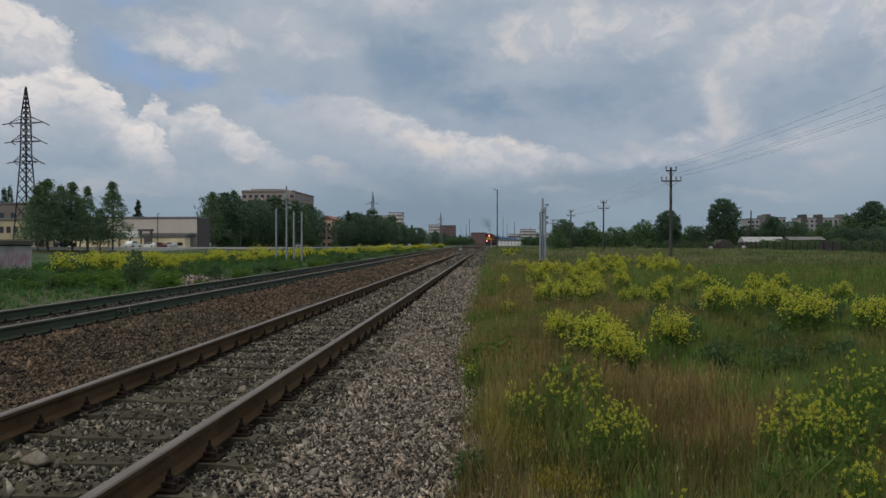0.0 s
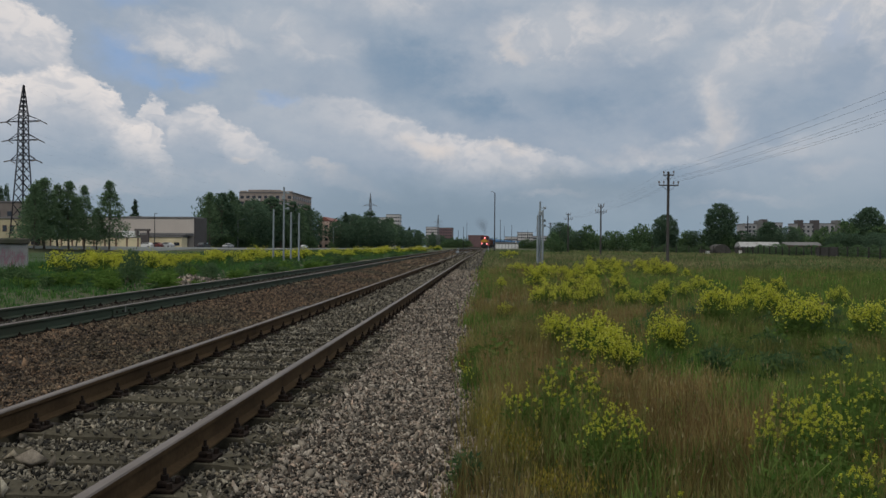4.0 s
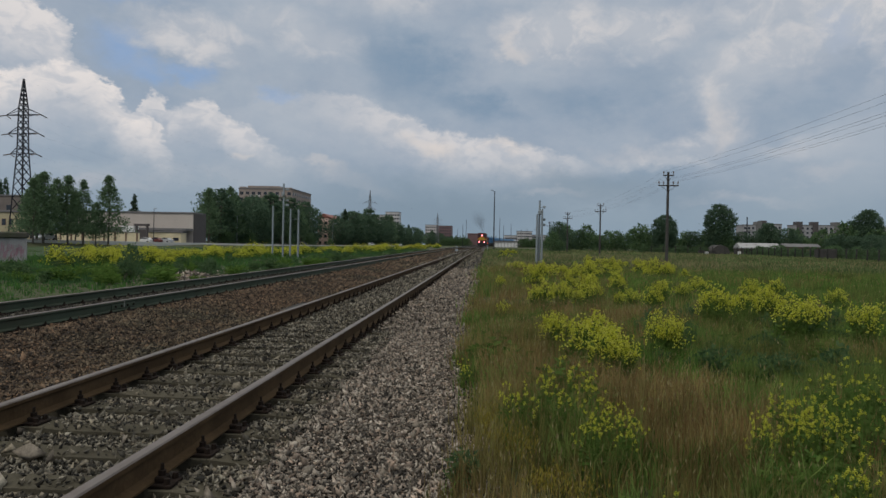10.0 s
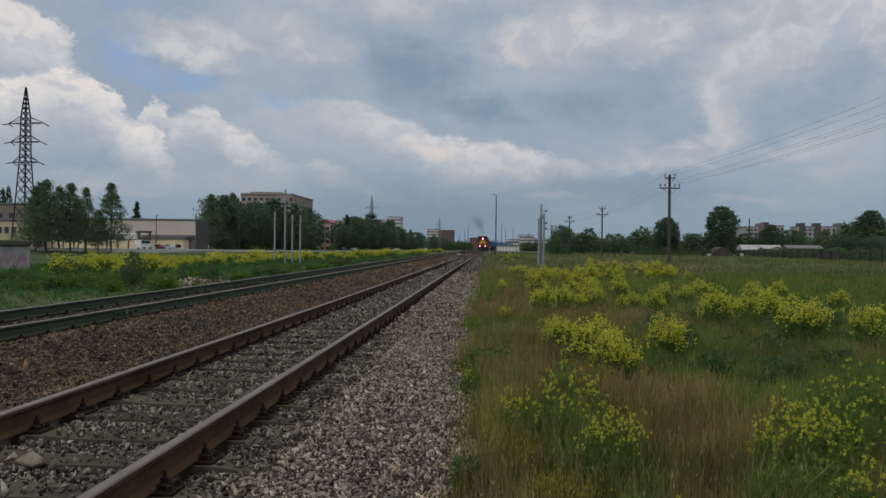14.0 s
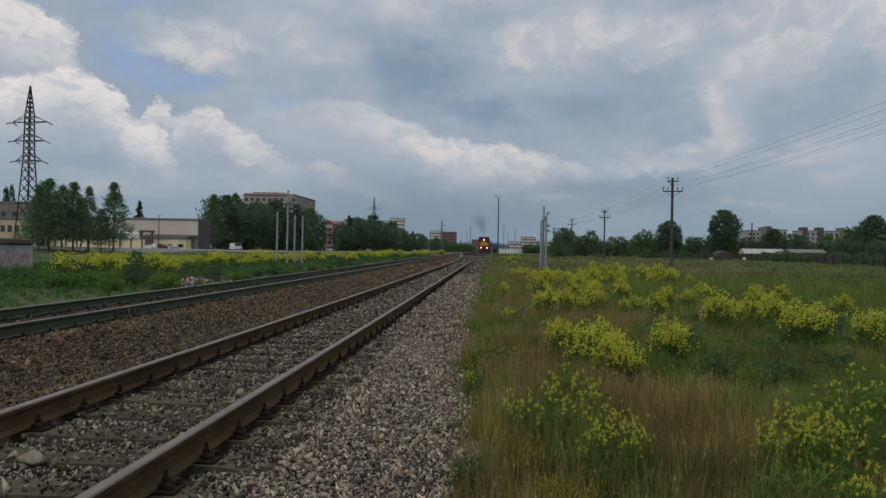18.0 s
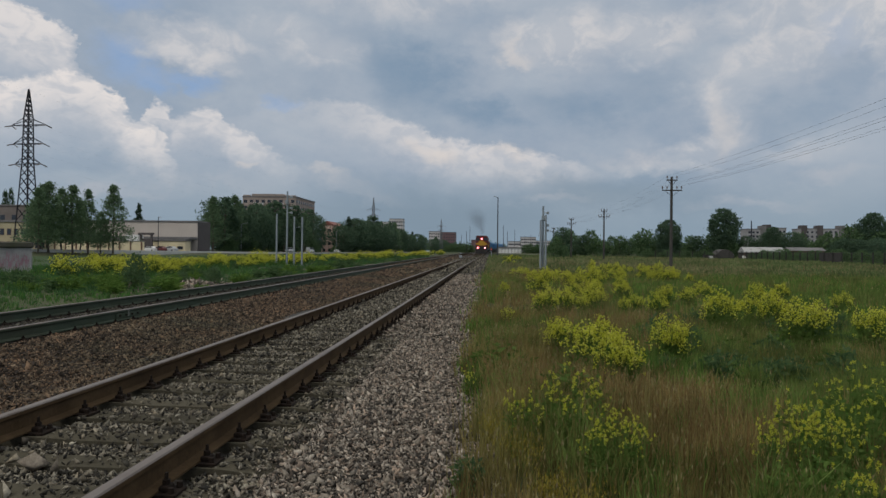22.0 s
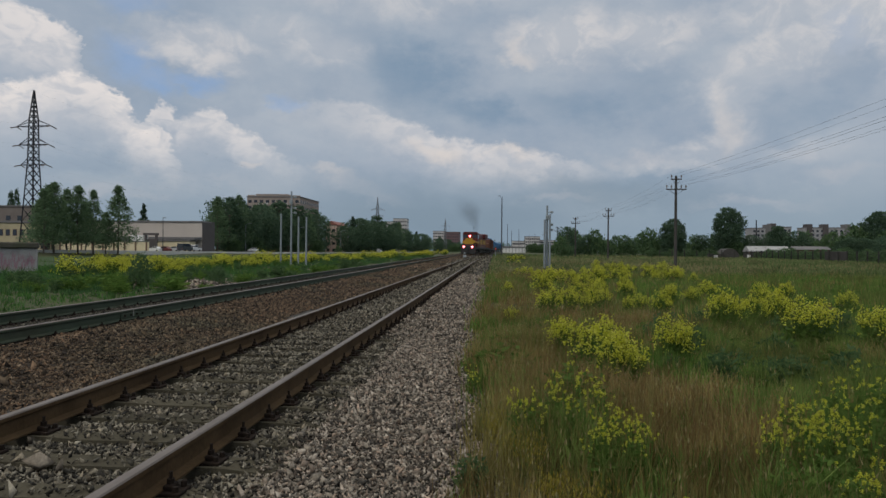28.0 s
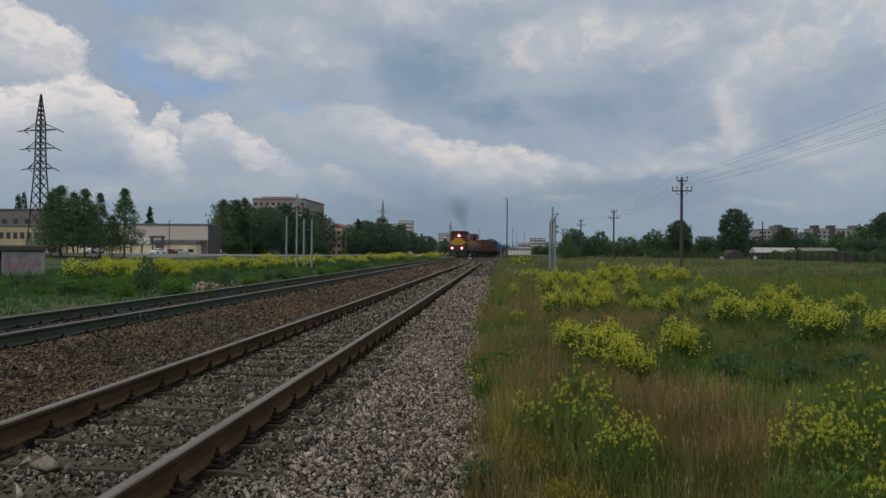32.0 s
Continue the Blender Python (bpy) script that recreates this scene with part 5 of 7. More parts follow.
for i in range(7):
    tree("bush", aim(-78 + 7.5 * i) * 330, 330, 4.4 + 0.6 * math.sin(i * 2.2), 0.9, i, "low dark bush beside the railway yard")
for i in range(9):
    tree("bush", aim(62 + 7.5 * i) * 262, 262, 3.2 + 0.5 * math.sin(i * 2.2), 1.1, i, "low dark bush beside the railway yard")


def far_woods():
    """The wood on the horizon, joined."""
    rng = np.random.default_rng(9)
    vs, ts, o = [], [], 0
    t = np.array([(0, 1, 2), (0, 2, 3)])
    for i in range(150):
        me_r = rng.uniform(4, 8)
        x, y = -420 + 1100 * i / 150 + rng.uniform(-6, 6), 760 + rng.uniform(-40, 60)
        n = 170
        p = rng.normal(0, 1, (n, 3)) * np.array([me_r, me_r * 0.6, me_r * 0.55]) * 0.6 + np.array([x, y, rng.uniform(4.0, 7.5)])
        p[:, 2] = np.maximum(p[:, 2], 0.3)
        d1, d2 = rng.normal(size=(n, 3)), rng.normal(size=(n, 3))
        d1 /= np.linalg.norm(d1, axis=1, keepdims=True)
        d2 /= np.linalg.norm(d2, axis=1, keepdims=True)
        v = np.stack([p - d1, p + d2, p + d1, p - d2], 1) 
        vs.append(v.reshape(-1, 3))
        ts.append((t[None] + o + 4 * np.arange(n)[:, None, None]).reshape(-1, 3))
        o += 4 * n
    solid("far_woods", np_mesh("far_woods", np.concatenate(vs), np.concatenate(ts)), LEAF_DARK, "dark green woods on the horizon", "trees", "stuff")


far_woods()


# ---- poles, masts and wires ----
def insulator(k, x, y, z):
    k.tube((x, y, z), (x, y, z + 0.12), 0.02, 0.02, 6)
    k.tube((x, y, z + 0.12), (x, y, z + 0.30), 0.07, 0.045, 8)


def telegraph_pole(x, y, h):
    z, h = float(land(x, y)), h - float(slope(x, y))
    t = thing("telegraph_pole", "weathered wooden telegraph pole with two crossarms in the meadow", "pole", "telegraph poles", at=pose(x, y, z))
    part("post", Kit().tube((0, 0, -0.5), (0, 0, h), 0.14, 0.095, 12), POLE_WOOD, t, smooth=False)
    for arm_z, half, spots in ((h - 0.3, 0.45, (-0.4, 0.4)), (h - 1.15, 0.82, (-0.78, -0.4, 0.4, 0.78))):
        arm = part("crossarm", Kit().box(-half, half, -0.16, -0.09, arm_z - 0.05, arm_z + 0.05, 0.01), POLE_WOOD, t)
        for s in spots:
            k = Kit()
            insulator(k, s, -0.125, arm_z + 0.05)
            part("insulator", k, PORCELAIN, arm)
        k = Kit()
        for s in (-1, 1):
            k.tube((s * half * 0.7, -0.12, arm_z - 0.05), (0, -0.12, arm_z - 0.5), 0.015, 0.015, 5)
        part("brace", k, IRON, t)
    return t


POLES = [(16.3, 14.0, 8.0), (15.03, 58.0, 7.95), (16.52, 101.0, 7.95), (15.4, 132.0, 8.2), (16.0, 176.0, 8.0), (16.0, 220.0, 8.0)]
for p in POLES:
    telegraph_pole(*p)


def wire_run(a, b, sag, name, label, r=0.0048):
    k = Kit()
    a, b = Vector(a), Vector(b)
    side = (b - a).cross(Vector((0, 0, 1))).normalized()
    rings = []
    for i in range(13):
        u = i / 12
        p = a.lerp(b, u) - Vector((0, 0, 4 * sag * u * (1 - u)))
        rings += [p + side * r, p + Vector((0, 0, r)), p - side * r, p - Vector((0, 0, r))]
    k.add(rings, [(4 * i + j, 4 * i + (j + 1) % 4, 4 * i + 4 + (j + 1) % 4, 4 * i + 4 + j) for i in range(12) for j in range(4)])
    return solid(name, k, WIRE, label, "wire", group="wires")


for (x0, y0, h0), (x1, y1, h1) in zip(POLES, POLES[1:4]):
    for s, dz in ((-0.4, 0.05), (0.4, 0.05), (-0.78, -0.8), (-0.4, -0.8), (0.4, -0.8), (0.78, -0.8)):
        z0, z1 = float(land(x0, y0) - slope(x0, y0)), float(land(x1, y1) - slope(x1, y1))
        wire_run((x0 + s, y0 - 0.12, z0 + h0 + dz), (x1 + s, y1 - 0.12, z1 + h1 + dz), 0.35, "telegraph_wire", "thin dark telegraph wire between wooden poles")


def lattice_pylon(x, y, h, turn, far=False):
    t = thing("power_pylon", "dark steel lattice pylon with three pairs of crossarms", "power pylon", "power pylons", at=pose(x, y, float(land(x, y)), 0, 0, turn))
    waist, top = 0.56 * h, 0.80 * h

    def half(z):
        if z < waist:
            return 1.62 + (0.68 - 1.62) * z / waist
        if z < top:
            return 0.68 - 0.1 * (z - waist) / (top - waist)
        return 0.58 * (1 - (z - top) / (h - top)) + 0.04

    zs = [0.0]
    while zs[-1] < h - 0.8:
        zs.append(min(h, zs[-1] + max(0.9, 2.0 * half(zs[-1]) * 0.95)))
    zs[-1] = h
    r = 0.10 if far else 0.088
    legs = Kit()
    for sx in (-1, 1):
        for sy in (-1, 1):
            for a, b in zip(zs, zs[1:]):
                legs.tube((sx * half(a), sy * half(a), a), (sx * half(b), sy * half(b), b), r * 1.3, r * 1.3, 4)
    steel = LATTICE_HAZED if far else LATTICE
    part("tower_frame", legs, steel, t)
    br = Kit()
    for a, b in zip(zs, zs[1:]):
        for s in (-1, 1):
            for flip in (-1, 1):
                br.tube((flip * half(a), s * half(a), a), (-flip * half(b), s * half(b), b), r * 0.75, r * 0.75, 4, False)
                br.tube((s * half(a), flip * half(a), a), (s * half(b), -flip * half(b), b), r * 0.75, r * 0.75, 4, False)
    part("bracing", br, steel, t)
    for z, reach in ((0.535 * h, 2.9), (0.66 * h, 3.4), (0.775 * h, 3.9)):
        for s in (-1, 1):
            k = Kit()
            for e in (-1, 1):
                k.tube((s * 0.7, e * 0.7, z), (s * reach, 0, z + 0.1), r, r * 0.8, 4)
                k.tube((s * 0.7, e * 0.6, z + 1.3), (s * reach, 0, z + 0.12), r * 0.8, r * 0.7, 4)
            for u in (0.35, 0.65):
                xx = s * (0.7 + (reach - 0.7) * u)
                k.tube((xx, -0.7 * (1 - u), z), (xx, 0.7 * (1 - u), z), r * 0.6, r * 0.6, 4)
            arm = part("crossarm", k, steel, t)
            i = Kit()
            for e in (-1, 1):
                i.tube((s * reach, 0, z + 0.05), (s * (reach + 0.25), e * 1.3, z - 0.35), 0.11, 0.11, 6)
            part("insulator_string", i, PORCELAIN, arm)
    return t


PYLONS = [(-107.0, -123.0, 30.8), (-90.6, 127.0, 31.6), (-74.1, 425.0, 34.9), (-45.5, 622.0, 31.0)]
for i, (x, y, h) in enumerate(PYLONS[1:]):
    lattice_pylon(x, y, h, -8, i > 0)
for (x0, y0, h0), (x1, y1, h1) in zip(PYLONS, PYLONS[1:]):
    for s in (-1, 1):
        for share, reach in ((0.535, 3.1), (0.66, 3.6), (0.775, 4.1)):
            wire_run((x0 + s * reach, y0, h0 * share + 0.2), (x1 + s * reach, y1, h1 * share + 0.2), 5.0, "power_line", "thin power line between lattice pylons", 0.0035)
    wire_run((x0, y0, h0 + 0.5), (x1, y1, h1 + 0.5), 4.0, "power_line", "thin earth wire between lattice pylon tops", 0.003)


def slim_post(x, y, h, extras=0, r=0.085):
    h -= float(slope(x, y))
    t = thing("steel_post", "slim grey galvanised steel post" + (" with signal fittings" if extras else ""), "post", "steel posts by the track", at=pose(x, y, float(land(x, y))))
    part("pole", Kit().tube((0, 0, -0.2), (0, 0, h), r, r * 0.85, 12), STEEL, t)
    part("base_flange", Kit().box(-0.2, 0.2, -0.2, 0.2, 0.0, 0.05, 0.01), STEEL, t)
    if extras:
        k = Kit().box(-0.13, 0.13, -0.24, -0.08, h - 1.1, h - 0.75, 0.03)
        part("control_box", k, STEEL, t)
        for dz in (0.5, 1.45, 1.85):
            k = Kit().tube((r, 0, h - dz), (0.32, 0, h - dz), 0.03, 0.03, 6)
            k.box(0.25, 0.45, -0.09, 0.09, h - dz - 0.09, h - dz + 0.09, 0.02)
            part("bracket", k, STEEL, t)
    return t


for x, h in ((-18.6, 4.75), (-17.05, 4.5), (-16.35, 4.45)):
    slim_post(x, 58.0, h)
slim_post(-17.75, 58.2, 6.7, 1)
slim_post(3.77, 52.0, 3.97)
slim_post(4.15, 52.0, 4.37)
slim_post(3.96, 52.2, 5.04, 1)


MAST_DARK = material("dark_mast_paint", (0.03, 0.032, 0.036), (0.055, 0.058, 0.063), 1, 12, 0.85, bump=0.1)


def light_mast(x, y, h, arms=1, label="tall dark mast with a small lamp arm beside the track", r=0.14):
    h -= float(slope(x, y))
    t = thing("light_mast", label, "mast", "masts along the railway", at=pose(x, y, float(land(x, y))))
    part("pole", Kit().tube((0, 0, -0.2), (0, 0, h), r, r * 0.65, 10), MAST_DARK, t)
    if arms:
        part("lamp_arm", Kit().tube((0, 0, h - 0.1), (-0.45, 0, h + 0.2), 0.05, 0.04, 6), LATTICE, t)
        part("lamp_head", Kit().box(-0.8, -0.4, -0.12, 0.12, h + 0.14, h + 0.28, 0.04), STEEL, t)
    return t


light_mast(1.38, 140.0, 12.7)
for px, top, d in ((-43, 36, 300), (-37, 45, 330), (22, 48, 300), (29, 36, 320), (42, 39, 280), (70, 31, 300), (52, 28, 420), (60, 30, 380), (-52, 30, 400), (130, 35, 320), (95, 24, 360)):
    light_mast(aim(px) * d, d, top * d / 1202 + 1.5, 0, "thin dark mast of the railway yard", 0.13)


def street_lamp(px, top):
    y = 101.0 / (-aim(px) + 0.085)
    h = top * y / 1202 + 1.0
    t = thing("street_lamp", "grey steel street lamp with a curved arm beside the road", "street lamp", "street lamps", at=pose(aim(px) * y, y, float(land(aim(px) * y, y))))
    part("pole", Kit().tube((0, 0, -0.2), (0, 0, h - 0.6), 0.11, 0.08, 8), STEEL, t)
    k = Kit().tube((0, 0, h - 0.6), (0.5, 0, h - 0.1), 0.07, 0.06, 6)
    k.tube((0.5, 0, h - 0.1), (1.6, 0, h), 0.06, 0.05, 6)
    part("arm", k, STEEL, t)
    part("lamp_head", Kit().box(1.4, 2.2, -0.16, 0.16, h - 0.05, h + 0.12, 0.05), STEEL, t)


for px, top in ((-451, 48), (-276, 36), (-218, 33), (-160, 25), (-352, 42)):
    street_lamp(px, top)


# ---- road ----
def road_x(y):
    return -(96.0 - 0.085 * y)


def road_strip(name, a, b, lift, thick, mat, label, cat):
    ys = list(np.arange(-120, 700, 10.0))
    me = strip_mesh(name, [(a, -thick), (b, -thick), (b, 0), (a, 0)], road_x, ys, lambda y: float(road_z(y)) - 0.03 + lift)
    return solid(name, me, mat, label, cat, "structure")


road_strip("road", -3.6, 3.6, 0.03, 0.5, ASPHALT, "grey asphalt road along the railway", "road")
road_strip("kerb", 3.6, 3.8, 0.15, 0.6, KERB, "pale concrete kerb of the road", "kerb")
road_strip("kerb_far", -3.8, -3.6, 0.15, 0.6, KERB, "pale concrete kerb of the road", "kerb")
road_strip("pavement", -7.5, -3.8, 0.14, 0.6, ASPHALT, "grey pavement beside the road", "pavement")

ys = list(np.arange(10, 268, 6.0))
solid("low_parapet", strip_mesh("low_parapet", [(4.3, -1.2), (4.7, -1.2), (4.7, 0.0), (4.66, 0.05), (4.34, 0.05), (4.3, 0.0)], road_x, ys, lambda y: float(road_z(y)) - 0.02), KERB,
      "long low pale concrete parapet below the road", "parapet", "structure")

# ---- buildings ----
PANEL = material("grey_panel_wall", (0.238, 0.193, 0.170), (0.335, 0.279, 0.250), 0.15, 4, 0.9, stain=(0.238, 0.193, 0.180), stain_scale=0.12, stain_amount=0.5)
PANEL_DIM = material("grey_brown_block_wall", (0.14, 0.118, 0.108), (0.21, 0.18, 0.165), 0.15, 4, 0.9, stain=(0.12, 0.10, 0.095), stain_scale=0.12, stain_amount=0.5)
PANEL_PALE = material("pale_panel_wall", (0.42, 0.40, 0.40), (0.54, 0.52, 0.51), 0.15, 4, 0.9, stain=(0.28, 0.26, 0.26), stain_scale=0.1, stain_amount=0.5)
SHEET = material("grey_sheet_cladding", (0.441, 0.389, 0.348), (0.534, 0.476, 0.429), 0.2, 6, 0.7, bump=0.1)
SHEET_DARK = material("dark_sheet_cladding", (0.065, 0.055, 0.055), (0.10, 0.09, 0.09), 0.3, 6, 0.7, bump=0.1)
YELLOW = material("yellow_render", (0.600, 0.516, 0.336), (0.720, 0.624, 0.420), 0.3, 8, 0.9, stain=(0.408, 0.348, 0.240), stain_scale=0.2, stain_amount=0.5)
# Dimmed copy of the yellow render: the trees' shade is put into the colour.
YELLOW_SHADED = material("shaded_yellow_render", (0.36, 0.31, 0.20), (0.45, 0.39, 0.26), 0.3, 8, 0.9, stain=(0.24, 0.21, 0.145), stain_scale=0.2, stain_amount=0.6)
PINK = material("pink_render", (0.56, 0.39, 0.33), (0.64, 0.46, 0.39), 0.3, 8, 0.9, stain=(0.33, 0.22, 0.19), stain_scale=0.2)
# Brick greyed for far buildings, with the distance haze mixed into its colour.
BRICK_RED = material("hazed_red_brick", (0.139, 0.086, 0.090), (0.180, 0.116, 0.119), 0.3, 6, 0.9)
ROOF_RED = material("red_roof_sheet", (0.20, 0.075, 0.06), (0.27, 0.11, 0.09), 0.4, 6, 0.7)
ROOF_GREY = material("grey_roof_felt", (0.12, 0.12, 0.12), (0.19, 0.18, 0.18), 0.4, 6, 0.9)
WHITE = material("white_paint", (0.62, 0.62, 0.61), (0.74, 0.74, 0.73), 0.8, 12, 0.6, bump=0.1, stain=(0.45, 0.44, 0.42), stain_scale=0.6, stain_amount=0.5)
BROWN = material("brown_timber", (0.13, 0.08, 0.055), (0.20, 0.125, 0.085), 2, 20, 0.8)
PLASTIC = material("clouded_greenhouse_film", (0.259, 0.259, 0.259), (0.432, 0.432, 0.425), 0.9, 8, 0.5, stain=(0.144, 0.133, 0.122), stain_scale=0.9, stain_amount=0.8)
RED_LENS = glow_material("red_signal_lens", (0.8, 0.04, 0.03), 0.5)
PANEL_GREY = material("grey_weathered_panel", (0.247, 0.241, 0.247), (0.343, 0.333, 0.338), 0.15, 4, 0.9, stain=(0.182, 0.172, 0.177), stain_scale=0.1, stain_amount=0.5)
PANE = glass_material("window_glass", (0.03, 0.035, 0.045))


def building(name, label, x0, x1, y0, y1, h, wall, storeys, columns, side_columns=0, roof=None, band=None, balcony=0, base=None, win=(1.5, 1.5), category="building", frame=None):
    """A block of flats or a hall: walls, roof, and each window as a frame with its pane, on the front and on the side towards the tracks."""
    z0 = (float(land((x0 + x1) / 2, y0)) if base is None else base) - 0.3
    h -= float(slope((x0 + x1) / 2, y0))
    t = thing(name, label, category, at=pose((x0 + x1) / 2, y0, z0))
    w, d = x1 - x0, y1 - y0
    part("outer_wall", Kit().box(-w / 2, w / 2, 0, d, 0, h, 0.05), wall, t)
    part("roof", Kit().box(-w / 2 - 0.25, w / 2 + 0.25, -0.25, d + 0.25, h, h + 0.45, 0.05), roof or ROOF_GREY, t)
    if not storeys:
        return t
    sh = (h - 0.8) / storeys
    frame_me = Kit().box(-win[0] / 2 - 0.1, win[0] / 2 + 0.1, -0.05, 0.03, -0.1, win[1] + 0.1, 0.02).mesh("window")
    pane_me = Kit().box(-win[0] / 2, win[0] / 2, -0.07, -0.02, 0, win[1]).mesh("pane")
    bal_me = Kit().box(-win[0] * 0.8, win[0] * 0.8, -1.1, 0, -1.0, 0.05, 0.03).mesh("balcony")
    for s in range(storeys):
        z = 0.9 + s * sh
        for c in range(columns):
            at = pose(-w / 2 + w * (c + 0.5) / columns, 0, z)
            f = part("window", frame_me, frame or wall, t, at=at)
            part("pane", pane_me, PANE, f)
            if balcony and c % balcony == 1:
                part("balcony", bal_me, band or wall, t, at=at)
        for c in range(side_columns):
            f = part("window", frame_me, frame or wall, t, at=pose(w / 2, d * (c + 0.5) / side_columns, z, 0, 0, 90))
            part("pane", pane_me, PANE, f)
    return t


tower = building("apartment_block", "nine-storey grey-brown panel building above the trees", -123.3, -96.4, 330, 366, 27.6, PANEL, 9, 9, 9, balcony=3, win=(1.7, 1.5))
for x0, x1, h in ((-13.2, -9.5, 0.7), (-9.0, 3.0, 1.2), (3.2, 8.0, 0.9), (8.2, 13.3, 0.5)):
    part("roof_parapet", Kit().box(x0, x1, 0.2, 1.0, 28.0, 28.0 + h, 0.04), PANEL, tower)
for i in range(5):
    part("loggia", Kit().box(-8.6 + 3.6 * i, -6.2 + 3.6 * i, -0.75, 0.0, 23.6, 24.7, 0.03), PANEL_PALE, tower, "pale loggia rail")
part("lift_house", Kit().box(-1.8, 4.6, 8, 16, 28.0, 29.8, 0.05), PANEL, tower)
building("apartment_block", "far pale panel building behind the poplars", -104, -90, 690, 705, 34, PANEL_PALE, 9, 6, 4)
building("apartment_block", "far pale panel building behind the poplars", -120, -104.5, 692, 705, 31, PANEL_PALE, 8, 6, 0)
building("apartment_block", "far grey panel building on the horizon", -74, -59, 810, 830, 25, PANEL_PALE, 7, 6, 0)
building("brick_building", "far red-brown brick building on the horizon", -59, -42, 800, 830, 24, BRICK_RED, 7, 6, 4)
building("apartment_block", "far white building beyond the railway yard", 31, 46, 700, 720, 17, PANEL_PALE, 5, 7, 0)
building("apartment_block", "long low white building beyond the railway yard", 18, 30.5, 705, 720, 12.5, PANEL_PALE, 3, 7, 0)
building("apartment_block", "long low white building beyond the railway yard", 46.5, 62, 705, 720, 13.5, PANEL_PALE, 4, 8, 0)
for x0, x1, y, h, cols, towers in ((183, 197, 500, 20.0, 5, (4.0,)), (197.5, 212, 505, 21.0, 5, (-5.5,)), (221, 260, 503, 20.6, 12, (-17, -6, 9)), (284, 322, 500, 20.4, 12, (-12, 8))):
    flats = building("apartment_block", "far grey panel building with dark stair towers beyond the gardens", x0, x1, y, y + 14, h, PANEL_GREY, 6, cols, 0, balcony=4)
    for x in towers:
        part("stair_tower", Kit().box(x - 1.9, x + 1.9, -0.6, 6, 0, h + 1.5, 0.05), SHEET_DARK if x < 0 else ROOF_GREY, flats, "dark stair tower")
pink = building("pink_house", "pink rendered house with a red roof between roadside trees", -89, -83, 352, 380, 14.6, PINK, 4, 2, 6, roof=ROOF_RED)
part("gable", Kit().prism([(-3.3, 15.0), (3.3, 15.0), (0, 17.0)], "y", -0.3, 28.3), ROOF_RED, pink)

hall = building("warehouse", "large grey sheet-clad warehouse with a dark end wall", -121, -84.2, 190, 196, 8.9, SHEET, 0, 0)
k = Kit()
for i in range(60):
    x = -18.3 + 36.6 * i / 59
    k.box(x - 0.06, x + 0.06, -0.03, 0.0, 3.6, 8.8)
part("cladding_ribs", k, SHEET, hall)
part("end_wall", Kit().box(18.42, 18.6, 0.1, 8.5, 0, 9.3, 0.03), SHEET_DARK, hall, "dark brown end wall")
part("awning", Kit().box(-18.4, 18.4, -5.0, -0.1, 3.9, 4.6, 0.05), ROOF_GREY, hall, "dark flat awning")
annex = building("low_annex", "low yellow rendered annex in front of the warehouse", -119, -85, 184, 187.5, 3.2, YELLOW, 1, 12, 0, base=0.6, win=(1.6, 0.9))
gate = thing("gatehouse", "white gatehouse with a dark portal before the warehouse", "gatehouse", at=pose(-97.5, 180, 0.5))
part("white_panel", Kit().box(-2.6, 1.2, 0, 2.5, 0, 4.6, 0.05), WHITE, gate)
part("portal_post", Kit().box(1.6, 2.1, -0.3, 0.3, 0, 5.0, 0.03), SHEET_DARK, gate)
part("portal_post", Kit().box(4.6, 5.1, -0.3, 0.3, 0, 5.0, 0.03), SHEET_DARK, gate)
part("portal_beam", Kit().box(1.2, 5.4, -0.4, 0.4, 4.6, 5.2, 0.03), SHEET_DARK, gate)
part("door", Kit().box(2.1, 4.6, 0.1, 0.25, 0, 3.6, 0.02), SHEET_DARK, gate)
part("sign_plate", Kit().box(-2.0, -0.8, -0.06, 0.0, 1.4, 3.2, 0.02), PANEL_PALE, gate)

long_wall = thing("yard_wall", "long yellow rendered wall with dark pillars behind the birches", "wall", at=pose(-103, 168, 0.5))
part("panel", Kit().box(-24, 14.5, 0, 0.3, 0, 2.6, 0.03), YELLOW, long_wall)
part("coping", Kit().box(-24.1, 14.6, -0.1, 0.4, 2.6, 2.85, 0.03), ROOF_GREY, long_wall)
for i in range(14):
    part("pillar", Kit().box(-24 + 2.9 * i, -23.6 + 2.9 * i, -0.12, 0.0, 0, 2.6, 0.02), BROWN, long_wall)
building("yellow_office", "yellow rendered factory building with a row of dark windows", -146, -114, 165, 170, 7.4, YELLOW_SHADED, 2, 17, 3, base=0.6, win=(1.0, 1.5), frame=BROWN)
building("grey_factory_block", "grey upper factory block behind the yellow building", -164, -138.5, 196, 199, 13.6, PANEL_DIM, 3, 7, 3)
for share, h, v in ((-0.7495, 21.4, 0), (-0.7395, 22.0, 1)):
    tree("poplar", share * 230, 230, h, 0.36, v, "narrow dark poplar standing behind the factory")

# ---- concrete box beside the far track ----
GRAFFITI = material("faded_paint_scrawl", (0.30, 0.17, 0.20), (0.36, 0.25, 0.30), 3, 20, 0.8, bump=0)
TEAL = material("teal_paint_scrawl", (0.08, 0.20, 0.21), (0.14, 0.30, 0.30), 2, 20, 0.8, bump=0)
# Moss on the roof slab; on the inner wall it paints the recess's shade.
MOSSY_SHADED = material("mossy_shaded_concrete", (0.045, 0.045, 0.036), (0.095, 0.09, 0.075), 1.5, 14, 0.95, bump=0.6, depth=0.04, stain=(0.04, 0.055, 0.02), stain_scale=0.9)
